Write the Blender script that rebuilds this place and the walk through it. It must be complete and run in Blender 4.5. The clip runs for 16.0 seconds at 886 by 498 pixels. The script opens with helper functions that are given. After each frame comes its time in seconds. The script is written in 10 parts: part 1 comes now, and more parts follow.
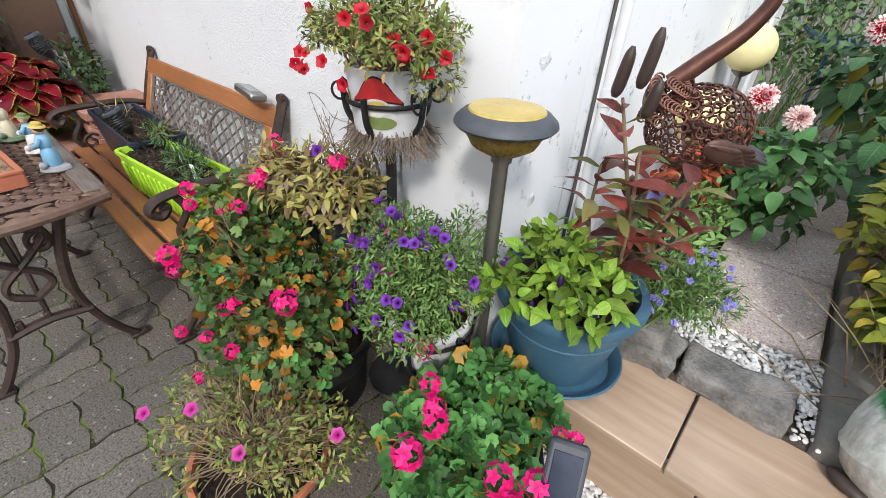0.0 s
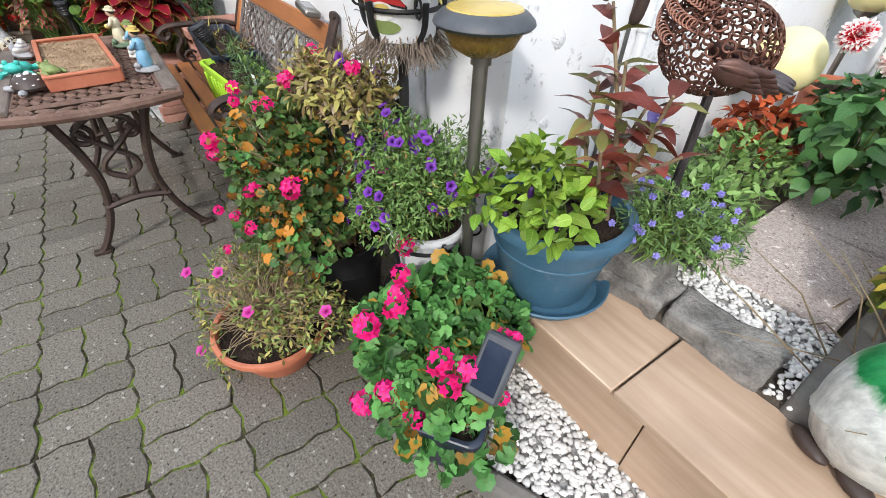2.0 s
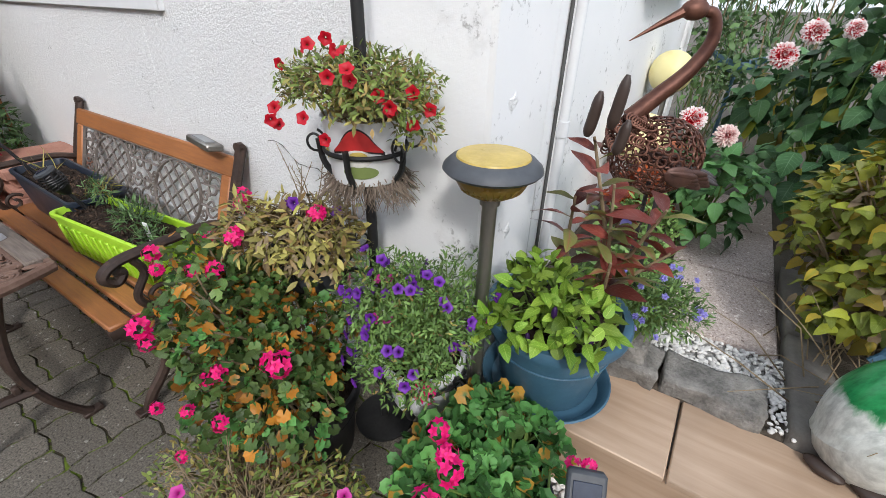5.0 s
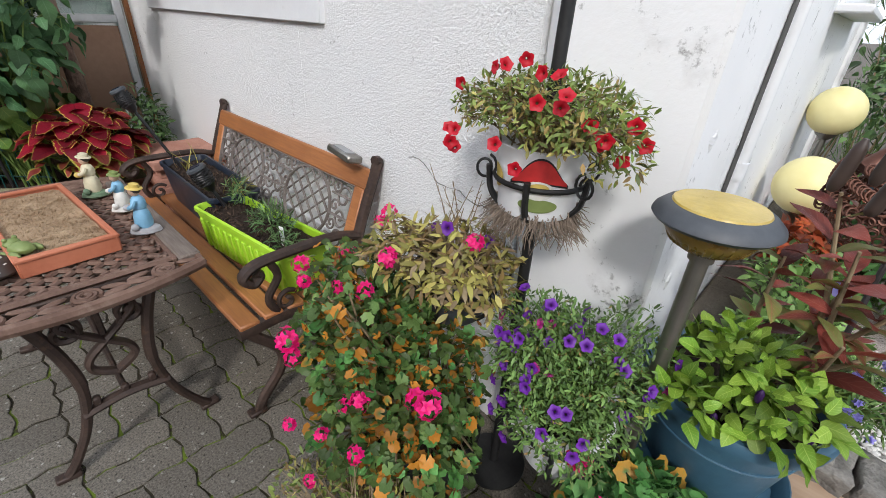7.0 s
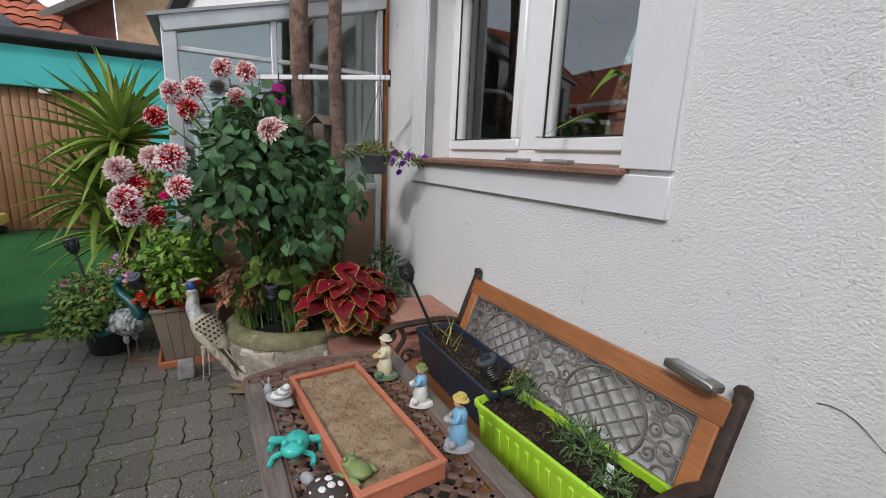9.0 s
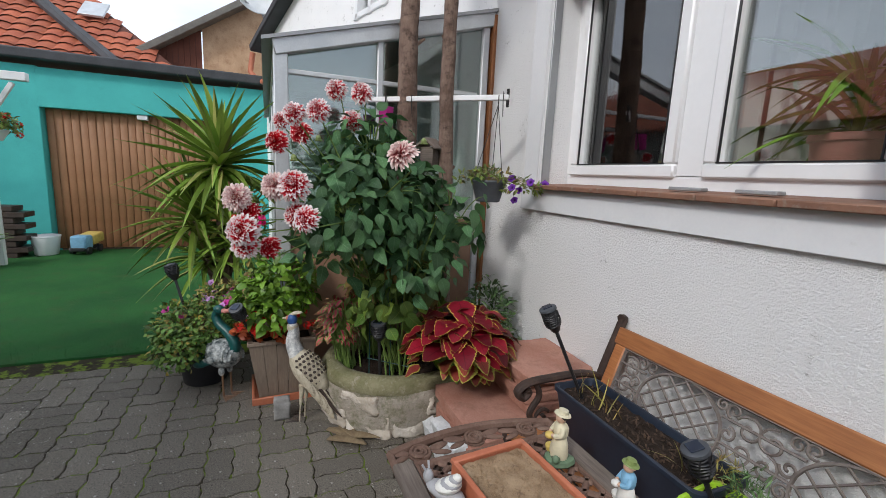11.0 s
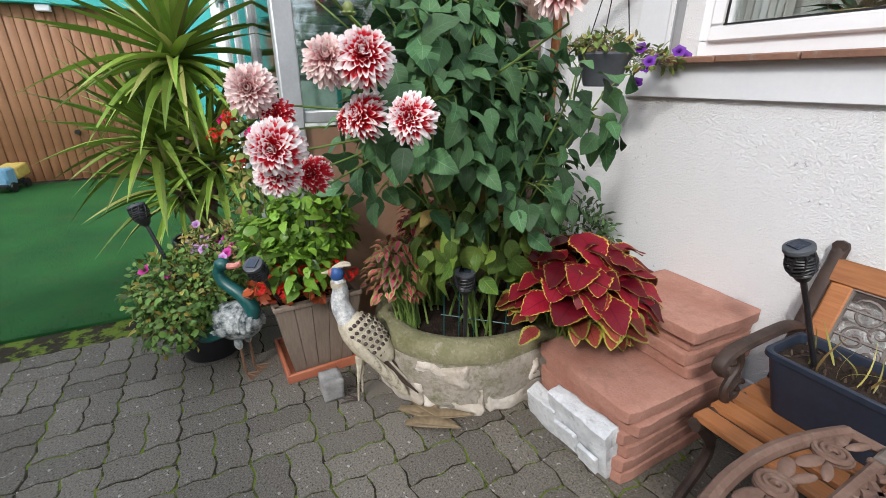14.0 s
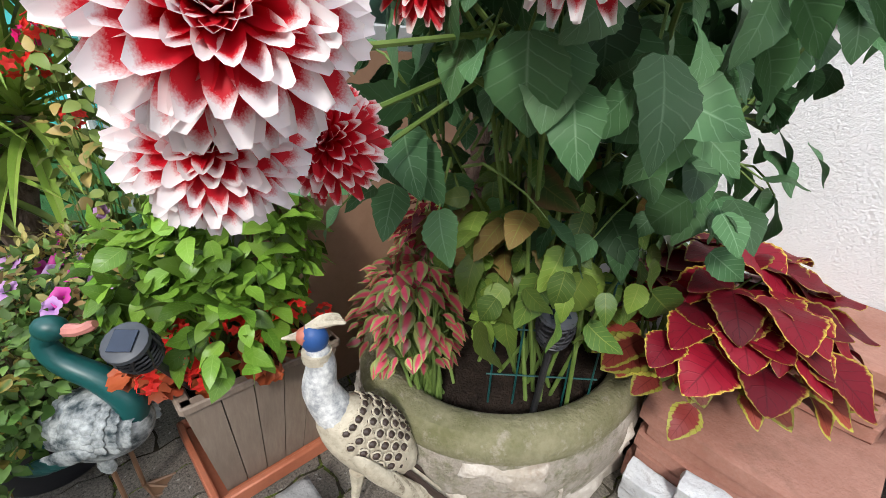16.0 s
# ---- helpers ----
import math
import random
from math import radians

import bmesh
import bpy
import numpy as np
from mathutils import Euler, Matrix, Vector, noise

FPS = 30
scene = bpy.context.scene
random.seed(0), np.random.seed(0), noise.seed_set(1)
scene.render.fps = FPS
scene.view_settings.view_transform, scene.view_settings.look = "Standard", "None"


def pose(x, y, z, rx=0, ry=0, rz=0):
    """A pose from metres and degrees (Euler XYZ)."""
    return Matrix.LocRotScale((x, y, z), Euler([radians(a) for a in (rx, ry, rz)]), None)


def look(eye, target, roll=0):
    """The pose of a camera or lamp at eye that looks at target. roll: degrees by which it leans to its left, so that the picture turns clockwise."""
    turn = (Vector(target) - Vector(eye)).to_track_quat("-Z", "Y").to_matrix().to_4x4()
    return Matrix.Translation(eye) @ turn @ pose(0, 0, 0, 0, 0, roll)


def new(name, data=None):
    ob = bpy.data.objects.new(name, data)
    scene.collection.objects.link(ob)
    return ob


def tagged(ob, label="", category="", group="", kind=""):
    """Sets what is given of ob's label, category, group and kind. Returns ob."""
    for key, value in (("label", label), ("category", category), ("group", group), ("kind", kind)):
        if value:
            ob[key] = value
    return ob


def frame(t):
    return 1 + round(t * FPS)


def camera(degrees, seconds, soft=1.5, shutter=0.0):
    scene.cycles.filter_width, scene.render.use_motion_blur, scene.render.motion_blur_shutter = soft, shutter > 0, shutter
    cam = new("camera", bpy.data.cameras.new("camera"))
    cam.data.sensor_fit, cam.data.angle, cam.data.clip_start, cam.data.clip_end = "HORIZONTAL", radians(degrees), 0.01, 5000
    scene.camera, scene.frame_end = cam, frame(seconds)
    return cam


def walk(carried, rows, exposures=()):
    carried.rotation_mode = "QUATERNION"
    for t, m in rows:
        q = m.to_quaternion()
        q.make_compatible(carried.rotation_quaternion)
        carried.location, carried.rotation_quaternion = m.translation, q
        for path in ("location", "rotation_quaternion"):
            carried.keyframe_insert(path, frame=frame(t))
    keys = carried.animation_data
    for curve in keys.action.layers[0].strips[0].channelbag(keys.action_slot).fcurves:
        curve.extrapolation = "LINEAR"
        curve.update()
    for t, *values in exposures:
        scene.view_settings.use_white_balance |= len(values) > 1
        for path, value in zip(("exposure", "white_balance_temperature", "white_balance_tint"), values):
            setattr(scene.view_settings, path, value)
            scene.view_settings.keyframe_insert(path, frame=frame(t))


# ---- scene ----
cam = camera(92.0, 16.0, 0.6)
METRES, EYE, TILT, LEAN, TURN = 4.4, 1.215, 0.0, 0.0, 40.4
ROWS = [
    (0.0, 0.0, 0.0, 0.0, 1.5, -33.43, -2.27),
    (0.5, 0.0205, -0.0256, -0.0032, 3.53, -33.36, -2.64),
    (1.0, 0.0438, -0.0281, -0.0146, 6.73, -38.38, -4.46),
    (1.5, 0.0582, -0.0209, -0.02, 11.09, -40.82, -3.75),
    (2.0, 0.0576, -0.0204, -0.013, 14.88, -39.42, -1.58),
    (2.5, 0.0376, -0.0196, 0.0015, 9.58, -31.47, 0.77),
    (3.0, 0.027, -0.0141, 0.0131, -4.95, -26.6, 1.72),
    (5.5, -0.0392, -0.0023, 0.0059, -7.04, -31.6, -1.4),
    (6.0, -0.0577, -0.0139, 0.0006, -1.42, -34.35, -4.14),
    (6.5, -0.0655, -0.0001, 0.0087, 2.38, -30.23, -1.8),
    (7.0, -0.0714, 0.0301, 0.0072, 3.31, -28.57, -2.87),
    (7.5, -0.085, 0.0457, 0.0115, 7.57, -25.0, -4.31),
    (8.0, -0.1314, 0.0476, 0.0198, 13.89, -18.65, -4.41),
    (8.5, -0.1884, 0.0539, 0.031, 16.52, -15.72, -3.28),
    (9.0, -0.2255, 0.0738, 0.033, 21.13, -12.07, -2.5),
    (9.5, -0.2559, 0.1076, 0.0364, 24.59, -11.51, -2.08),
    (10.0, -0.2879, 0.1176, 0.0332, 26.83, -11.45, -2.29),
    (12.5, -0.3813, 0.0818, 0.0395, 26.68, -7.7, -2.99),
    (13.0, -0.4183, 0.1251, 0.0211, 24.61, -15.86, 0.21),
    (13.5, -0.4602, 0.1626, 0.019, 24.17, -20.39, 0.88),
    (14.0, -0.5086, 0.1799, 0.011, 22.0, -21.46, -0.18),
    (14.5, -0.5536, 0.1961, 0.0015, 19.53, -22.16, -1.39),
    (15.0, -0.596, 0.2407, -0.0106, 18.33, -23.34, -1.94),
    (15.5, -0.6291, 0.2904, -0.0228, 13.46, -25.29, -4.4),
    (16.0, -0.6471, 0.3136, -0.0246, 8.32, -25.69, -2.85),
]
walk(cam, [(t, pose(0, 0, EYE, TILT, LEAN, TURN) @ pose(METRES * x, METRES * y, METRES * z, 90 + pitch, roll, yaw)) for t, x, y, z, yaw, pitch, roll in ROWS],
     exposures=[(0.0, 0.80), (0.5, 0.82), (1.5, 1.05), (2.5, 0.74), (3.0, 0.46), (5.5, 0.66), (6.0, 0.72), (6.5, 0.60), (7.0, 0.54), (8.0, 0.38), (8.5, 0.28), (9.0, 0.14), (9.5, 0.12), (10.0, 0.16), (12.5, 0.40), (13.0, 0.64), (13.5, 0.76), (14.5, 0.84), (16.0, 1.05)])

# ---- sky and sun ----
world = bpy.data.worlds.new("sky")
scene.world = world
world.use_nodes = True
wn = world.node_tree
wn.nodes.clear()
w_out = wn.nodes.new("ShaderNodeOutputWorld")
w_bg = wn.nodes.new("ShaderNodeBackground")
w_sky = wn.nodes.new("ShaderNodeTexSky")
w_sky.sky_type = "NISHITA"
w_sky.sun_disc = False
w_sky.sun_elevation = radians(38)
w_sky.sun_rotation = radians(144.0)
w_sky.altitude, w_sky.air_density, w_sky.dust_density, w_sky.ozone_density = 150, 1.0, 3.0, 1.0
# thin broken cloud over the whole sky: soft grey-white sheets over the blue
w_tc = wn.nodes.new("ShaderNodeTexCoord")
w_map = wn.nodes.new("ShaderNodeMapping")
w_map.inputs["Scale"].default_value = (1.0, 1.0, 2.6)
w_noise = wn.nodes.new("ShaderNodeTexNoise")
w_noise.inputs["Scale"].default_value = 2.3
w_noise.inputs["Detail"].default_value = 7.0
w_ramp = wn.nodes.new("ShaderNodeValToRGB")
w_ramp.color_ramp.elements[0].position, w_ramp.color_ramp.elements[1].position = 0.36, 0.66
w_cloud = wn.nodes.new("ShaderNodeMix")
w_cloud.data_type = "RGBA"
w_cloud.inputs[7].default_value = (7.1, 7.8, 8.9, 1)
wn.links.new(w_tc.outputs["Generated"], w_map.inputs["Vector"])
wn.links.new(w_map.outputs[0], w_noise.inputs["Vector"])
wn.links.new(w_noise.outputs["Fac"], w_ramp.inputs["Fac"])
w_mul = wn.nodes.new("ShaderNodeMath")
w_mul.operation = "MULTIPLY_ADD"
w_mul.inputs[1].default_value, w_mul.inputs[2].default_value = 0.45, 0.5
wn.links.new(w_ramp.outputs["Color"], w_mul.inputs[0])
wn.links.new(w_mul.outputs[0], w_cloud.inputs[0])
wn.links.new(w_sky.outputs[0], w_cloud.inputs[6])
wn.links.new(w_cloud.outputs[2], w_bg.inputs["Color"])
w_bg.inputs["Strength"].default_value = 0.15
wn.links.new(w_bg.outputs[0], w_out.inputs["Surface"])

sun_data = bpy.data.lights.new("sun", "SUN")
sun_data.energy, sun_data.angle, sun_data.color = 1.35, radians(7.0), (1.0, 0.98, 0.955)
sun = new("sun", sun_data)
sun.matrix_world = look((0.58 * 30, -0.81 * 30, 0.78 * 30), (0, 0, 0))


# ---- mesh builder ----
class Shape:
    """Collects vertices, faces, uvs and material slots of one mesh."""

    def __init__(self):
        self.v, self.f, self.uv, self.m, self.n = [], [], [], [], 0

    def raw(self, verts, faces, uvs=None, mat=0):
        verts = np.asarray(verts, float).reshape(-1, 3)
        base = self.n
        self.v.append(verts)
        for k, face in enumerate(faces):
            self.f.append([base + i for i in face])
            self.uv.append([tuple(uvs[i]) for i in face] if uvs is not None else [(0.0, 0.0)] * len(face))
            self.m.append(mat)
        self.n += len(verts)
        return self

    def box(self, c, s, rot=(0, 0, 0), bevel=0.004, mat=0, taper=1.0):
        """A box with chamfered edges; taper scales its top."""
        h = np.array(s, float) / 2
        b = min(bevel, *(h * 0.45))
        verts, faces, index = [], [], {}
        for sx in (-1, 1):
            for sy in (-1, 1):
                for sz in (-1, 1):
                    for ax in range(3):
                        p = np.array([sx, sy, sz]) * h
                        for o in range(3):
                            if o != ax:
                                p[o] -= np.sign(p[o]) * b
                        if taper != 1.0 and sz > 0:
                            p[0] *= taper
                            p[1] *= taper
                        index[(sx, sy, sz, ax)] = len(verts)
                        verts.append(p)
        for ax in range(3):
            o1, o2 = [(1, 2), (2, 0), (0, 1)][ax]
            for sg in (-1, 1):
                loop = []
                for a, c2 in ((-1, -1), (1, -1), (1, 1), (-1, 1)):
                    k = [0, 0, 0]
                    k[ax], k[o1], k[o2] = sg, a, c2
                    loop.append(index[(*k, ax)])
                faces.append(loop if sg > 0 else loop[::-1])
        for ax in range(3):
            o1, o2 = [(1, 2), (2, 0), (0, 1)][ax]
            for a in (-1, 1):
                for c2 in (-1, 1):
                    k0, k1 = [0, 0, 0], [0, 0, 0]
                    k0[ax], k0[o1], k0[o2] = -1, a, c2
                    k1[ax], k1[o1], k1[o2] = 1, a, c2
                    q = [index[(*k0, o1)], index[(*k1, o1)], index[(*k1, o2)], index[(*k0, o2)]]
                    faces.append(q if a * c2 < 0 else q[::-1])
        for sx in (-1, 1):
            for sy in (-1, 1):
                for sz in (-1, 1):
                    q = [index[(sx, sy, sz, a)] for a in range(3)]
                    faces.append(q if sx * sy * sz > 0 else q[::-1])
        r = np.array(Euler([radians(a) for a in rot]).to_matrix())
        return self.raw(np.array(verts) @ r.T + np.array(c), faces, None, mat)

    def tube(self, pts, rad, n=8, mat=0, flat=1.0, cap=True, closed=False):
        """A tube along points; rad a number or a list; flat squashes it along its side axis."""
        pts = [Vector(p) for p in pts]
        k = len(pts)
        rad = [rad] * k if np.isscalar(rad) else list(rad)
        up = None
        verts, uvs = [], []
        for i, p in enumerate(pts):
            a = pts[(i - 1) % k] if (closed or i > 0) else p
            b = pts[(i + 1) % k] if (closed or i < k - 1) else p
            d = (b - a).normalized() if (b - a).length > 1e-9 else Vector((0, 0, 1))
            if up is None:
                up = Vector((0, 0, 1)) if abs(d.z) < 0.9 else Vector((1, 0, 0))
            side = d.cross(up)
            side = side.normalized() if side.length > 1e-6 else d.orthogonal().normalized()
            up = side.cross(d).normalized()
            for j in range(n):
                t = 2 * math.pi * j / n
                verts.append(p + (side * math.cos(t) * flat + up * math.sin(t)) * rad[i])
                uvs.append((j / n, i / max(1, k - 1)))
        faces = []
        for i in range(k if closed else k - 1):
            for j in range(n):
                i2 = (i + 1) % k
                faces.append([i * n + j, i * n + (j + 1) % n, i2 * n + (j + 1) % n, i2 * n + j])
        if cap and not closed:
            faces.append(list(range(n))[::-1])
            faces.append([(k - 1) * n + j for j in range(n)])
        return self.raw([tuple(v) for v in verts], faces, uvs, mat)

    def lathe(self, prof, c=(0, 0, 0), n=24, mat=0, sx=1.0, sy=1.0, power=1.0, rot=(0, 0, 0), wob=0.0, seed=0):
        """Turns a profile of (radius, height); power under 1 squares the outline."""
        rng = random.Random(seed)
        ph = [rng.uniform(0, 6.28) for _ in range(4)]
        verts, uvs = [], []
        for i, (r, z) in enumerate(prof):
            for j in range(n):
                t = 2 * math.pi * j / n
                cx, cy = math.cos(t), math.sin(t)
                cx, cy = math.copysign(abs(cx) ** power, cx), math.copysign(abs(cy) ** power, cy)
                w = 1 + wob * (math.sin(3 * t + ph[0] + z * 9) + 0.6 * math.sin(5 * t + ph[1] - z * 14))
                verts.append((cx * r * sx * w, cy * r * sy * w, z))
                uvs.append((j / n, i / max(1, len(prof) - 1)))
        faces = []
        for i in range(len(prof) - 1):
            for j in range(n):
                faces.append([i * n + j, i * n + (j + 1) % n, (i + 1) * n + (j + 1) % n, (i + 1) * n + j])
        if prof[0][0] > 1e-4:
            faces.append(list(range(n))[::-1])
        if prof[-1][0] > 1e-4:
            faces.append([(len(prof) - 1) * n + j for j in range(n)])
        r3 = np.array(Euler([radians(a) for a in rot]).to_matrix())
        return self.raw(np.array(verts) @ r3.T + np.array(c), faces, uvs, mat)

    def ball(self, c, r, n=14, mat=0, rot=(0, 0, 0), wob=0.0, seed=0):
        """An ellipsoid with radii r."""
        r = (r, r, r) if np.isscalar(r) else r
        m = max(6, n // 2 + 1)
        prof = [(max(1e-5, math.sin(math.pi * i / m)), -math.cos(math.pi * i / m)) for i in range(m + 1)]
        s = Shape().lathe(prof, n=n, wob=wob, seed=seed)
        v = s.v[0] * np.array(r)
        r3 = np.array(Euler([radians(a) for a in rot]).to_matrix())
        return self.raw(v @ r3.T + np.array(c), s.f, None, mat)

    def prism(self, poly, z0, z1, mat=0, bevel=0.0, wiggle=None):
        """A flat outline pulled up from z0 to z1, with a chamfer round its top."""
        k = len(poly)
        p = np.array(poly, float)
        mid = p.mean(axis=0)
        if bevel > 0:
            d = p - mid
            inner = mid + d * (1 - bevel / np.maximum(np.linalg.norm(d, axis=1, keepdims=True), 1e-6))
            rings = [(p, z0), (p, z1 - bevel), (inner, z1)]
        else:
            rings = [(p, z0), (p, z1)]
        verts = [(x, y, z) for ring, z in rings for x, y in ring]
        faces = []
        for i in range(len(rings) - 1):
            for j in range(k):
                faces.append([i * k + j, i * k + (j + 1) % k, (i + 1) * k + (j + 1) % k, (i + 1) * k + j])
        faces.append([(len(rings) - 1) * k + j for j in range(k)])
        return self.raw(verts, faces, None, mat)

    def many(self, template, mats, mat=0):
        """Copies of a template (verts, faces, uvs), one for each 4 x 4 matrix."""
        tv, tf, tu = template
        mats = np.asarray(mats, float)
        if len(mats) == 0:
            return self
        v4 = np.c_[tv, np.ones(len(tv))]
        out = np.einsum("nij,kj->nki", mats, v4)[:, :, :3]
        base = self.n
        k = len(tv)
        for i in range(len(mats)):
            o = base + i * k
            for face in tf:
                self.f.append([o + a for a in face])
                self.uv.append([tu[a] for a in face])
        self.m.extend([mat] * (len(mats) * len(tf)))
        self.v.append(out.reshape(-1, 3))
        self.n += len(mats) * k
        return self

    def mesh(self, name, smooth=True):
        me = bpy.data.meshes.new(name)
        v = np.concatenate(self.v).astype(np.float32)
        loops = np.fromiter((i for f in self.f for i in f), np.int32)
        totals = np.fromiter((len(f) for f in self.f), np.int32, len(self.f))
        starts = np.concatenate([[0], np.cumsum(totals)[:-1]]).astype(np.int32)
        me.vertices.add(len(v))
        me.vertices.foreach_set("co", v.ravel())
        me.loops.add(len(loops))
        me.loops.foreach_set("vertex_index", loops)
        me.polygons.add(len(totals))
        me.polygons.foreach_set("loop_start", starts)
        me.polygons.foreach_set("loop_total", totals)
        me.polygons.foreach_set("material_index", np.array(self.m, np.int32))
        me.polygons.foreach_set("use_smooth", np.full(len(totals), smooth))
        layer = me.uv_layers.new(name="UVMap")
        layer.data.foreach_set("uv", np.array([c for u in self.uv for p in u for c in p], np.float32))
        me.update(calc_edges=True)
        me.validate()
        return me


def part(name, shape, material, parent, label="", smooth=True, loc=None):
    """One mesh object under a thing or under a part."""
    me = shape.mesh(name, smooth) if isinstance(shape, Shape) else shape
    mats = material if isinstance(material, (list, tuple)) else [material]
    if not me.materials:
        for m in mats:
            me.materials.append(m)
    ob = new(name, me)
    ob.parent = parent
    if loc is not None:
        ob.location = loc
    if smooth and isinstance(shape, Shape):
        sharp(me)
    return tagged(ob, label)


def sharp(me, angle=38):
    """Marks edges sharper than an angle, so that smooth shading keeps corners."""
    bm = bmesh.new()
    bm.from_mesh(me)
    if len(bm.edges) < 60000:
        for e in bm.edges:
            if len(e.link_faces) == 2 and e.calc_face_angle(0) > radians(angle):
                e.smooth = False
        bm.to_mesh(me)
    bm.free()


def thing(name, label, category, loc=(0, 0, 0), group="", rz=0):
    ob = new(name)
    ob.empty_display_size = 0.05
    ob.matrix_world = pose(*loc, 0, 0, rz)
    return tagged(ob, label, category, group)


def single(name, shape, material, label, category, group="", kind="", loc=(0, 0, 0), rz=0, smooth=True):
    """A thing that is one mesh."""
    ob = part(name, shape, material, None, "", smooth)
    ob.matrix_world = pose(*loc, 0, 0, rz)
    return tagged(ob, label, category, group, kind)



# ---- materials ----
def nodes_of(name):
    m = bpy.data.materials.new(name)
    m.use_nodes = True
    nt = m.node_tree
    return m, nt, nt.nodes["Principled BSDF"]


def add(nt, kind, **values):
    n = nt.nodes.new(kind)
    for key, value in values.items():
        n.inputs[key.replace("_", " ")].default_value = value
    return n


def mixed(nt, fac, a, b, mode="MIX"):
    n = nt.nodes.new("ShaderNodeMix")
    n.data_type, n.blend_type = "RGBA", mode
    for slot, value in ((0, fac), (6, a), (7, b)):
        if isinstance(value, bpy.types.NodeSocket):
            nt.links.new(value, n.inputs[slot])
        elif slot == 0:
            n.inputs[0].default_value = value
        else:
            n.inputs[slot].default_value = (*value, 1)
    return n.outputs[2]


def ramp(nt, fac, lo, hi, a=0.0, b=1.0):
    n = nt.nodes.new("ShaderNodeMapRange")
    n.inputs[1].default_value, n.inputs[2].default_value = lo, hi
    n.inputs[3].default_value, n.inputs[4].default_value = a, b
    nt.links.new(fac, n.inputs[0])
    return n.outputs[0]


def math2(nt, op, a, b=0.0):
    n = nt.nodes.new("ShaderNodeMath")
    n.operation = op
    for i, value in enumerate((a, b)):
        if isinstance(value, bpy.types.NodeSocket):
            nt.links.new(value, n.inputs[i])
        else:
            n.inputs[i].default_value = value
    return n.outputs[0]


def noise_of(nt, scale, detail=4.0, rough=0.55, stretch=None, coord="Object"):
    tc = nt.nodes.new("ShaderNodeTexCoord")
    src = tc.outputs[coord]
    if stretch:
        mp = nt.nodes.new("ShaderNodeMapping")
        mp.inputs["Scale"].default_value = stretch
        nt.links.new(src, mp.inputs["Vector"])
        src = mp.outputs[0]
    n = nt.nodes.new("ShaderNodeTexNoise")
    n.inputs["Scale"].default_value, n.inputs["Detail"].default_value, n.inputs["Roughness"].default_value = scale, detail, rough
    nt.links.new(src, n.inputs["Vector"])
    return n.outputs["Fac"]


def bumped(nt, bsdf, height, strength, distance=0.01):
    b = nt.nodes.new("ShaderNodeBump")
    b.inputs["Strength"].default_value, b.inputs["Distance"].default_value = strength, distance
    nt.links.new(height, b.inputs["Height"])
    nt.links.new(b.outputs[0], bsdf.inputs["Normal"])


def surface(name, a, b, rough=0.6, fine=60.0, coarse=5.0, metal=0.0, bump=0.3, dist=0.002, dirt=None, dirt_at=(0.55, 0.75), stretch=None, spec=0.5, vary=0.0, rough2=None, island=False):
    """A general surface: two colours mixed by fine and coarse noise, patches of dirt, relief and uneven gloss."""
    m, nt, p = nodes_of(name)
    n1 = noise_of(nt, fine, 6.0, 0.6, stretch)
    n2 = noise_of(nt, coarse, 4.0, 0.6)
    f = math2(nt, "MULTIPLY_ADD", n1, 0.5)
    nt.links.new(ramp(nt, n2, 0.3, 0.7, 0.0, 0.5), f.node.inputs[2])
    col = mixed(nt, ramp(nt, f, 0.3, 0.75), a, b)
    if dirt:
        n3 = noise_of(nt, coarse * 2.7, 6.0, 0.7)
        col = mixed(nt, ramp(nt, n3, dirt_at[0], dirt_at[1], 0.0, 0.85), col, dirt)
    if vary:
        src = nt.nodes.new("ShaderNodeNewGeometry").outputs["Random Per Island"] if island else nt.nodes.new("ShaderNodeObjectInfo").outputs["Random"]
        hsv = nt.nodes.new("ShaderNodeHueSaturation")
        nt.links.new(ramp(nt, src, 0, 1, 1 - vary, 1 + vary), hsv.inputs["Value"])
        nt.links.new(col, hsv.inputs["Color"])
        col = hsv.outputs[0]
    nt.links.new(col, p.inputs["Base Color"])
    nt.links.new(ramp(nt, n2, 0.3, 0.7, rough, rough2 if rough2 is not None else min(1.0, rough + 0.12)), p.inputs["Roughness"])
    p.inputs["Metallic"].default_value = metal
    p.inputs["Specular IOR Level"].default_value = spec
    if bump:
        bumped(nt, p, n1, bump, dist)
    return m


def uv_axis(nt):
    tc = nt.nodes.new("ShaderNodeTexCoord")
    sep = nt.nodes.new("ShaderNodeSeparateXYZ")
    nt.links.new(tc.outputs["UV"], sep.inputs[0])
    return sep.outputs[0], sep.outputs[1]


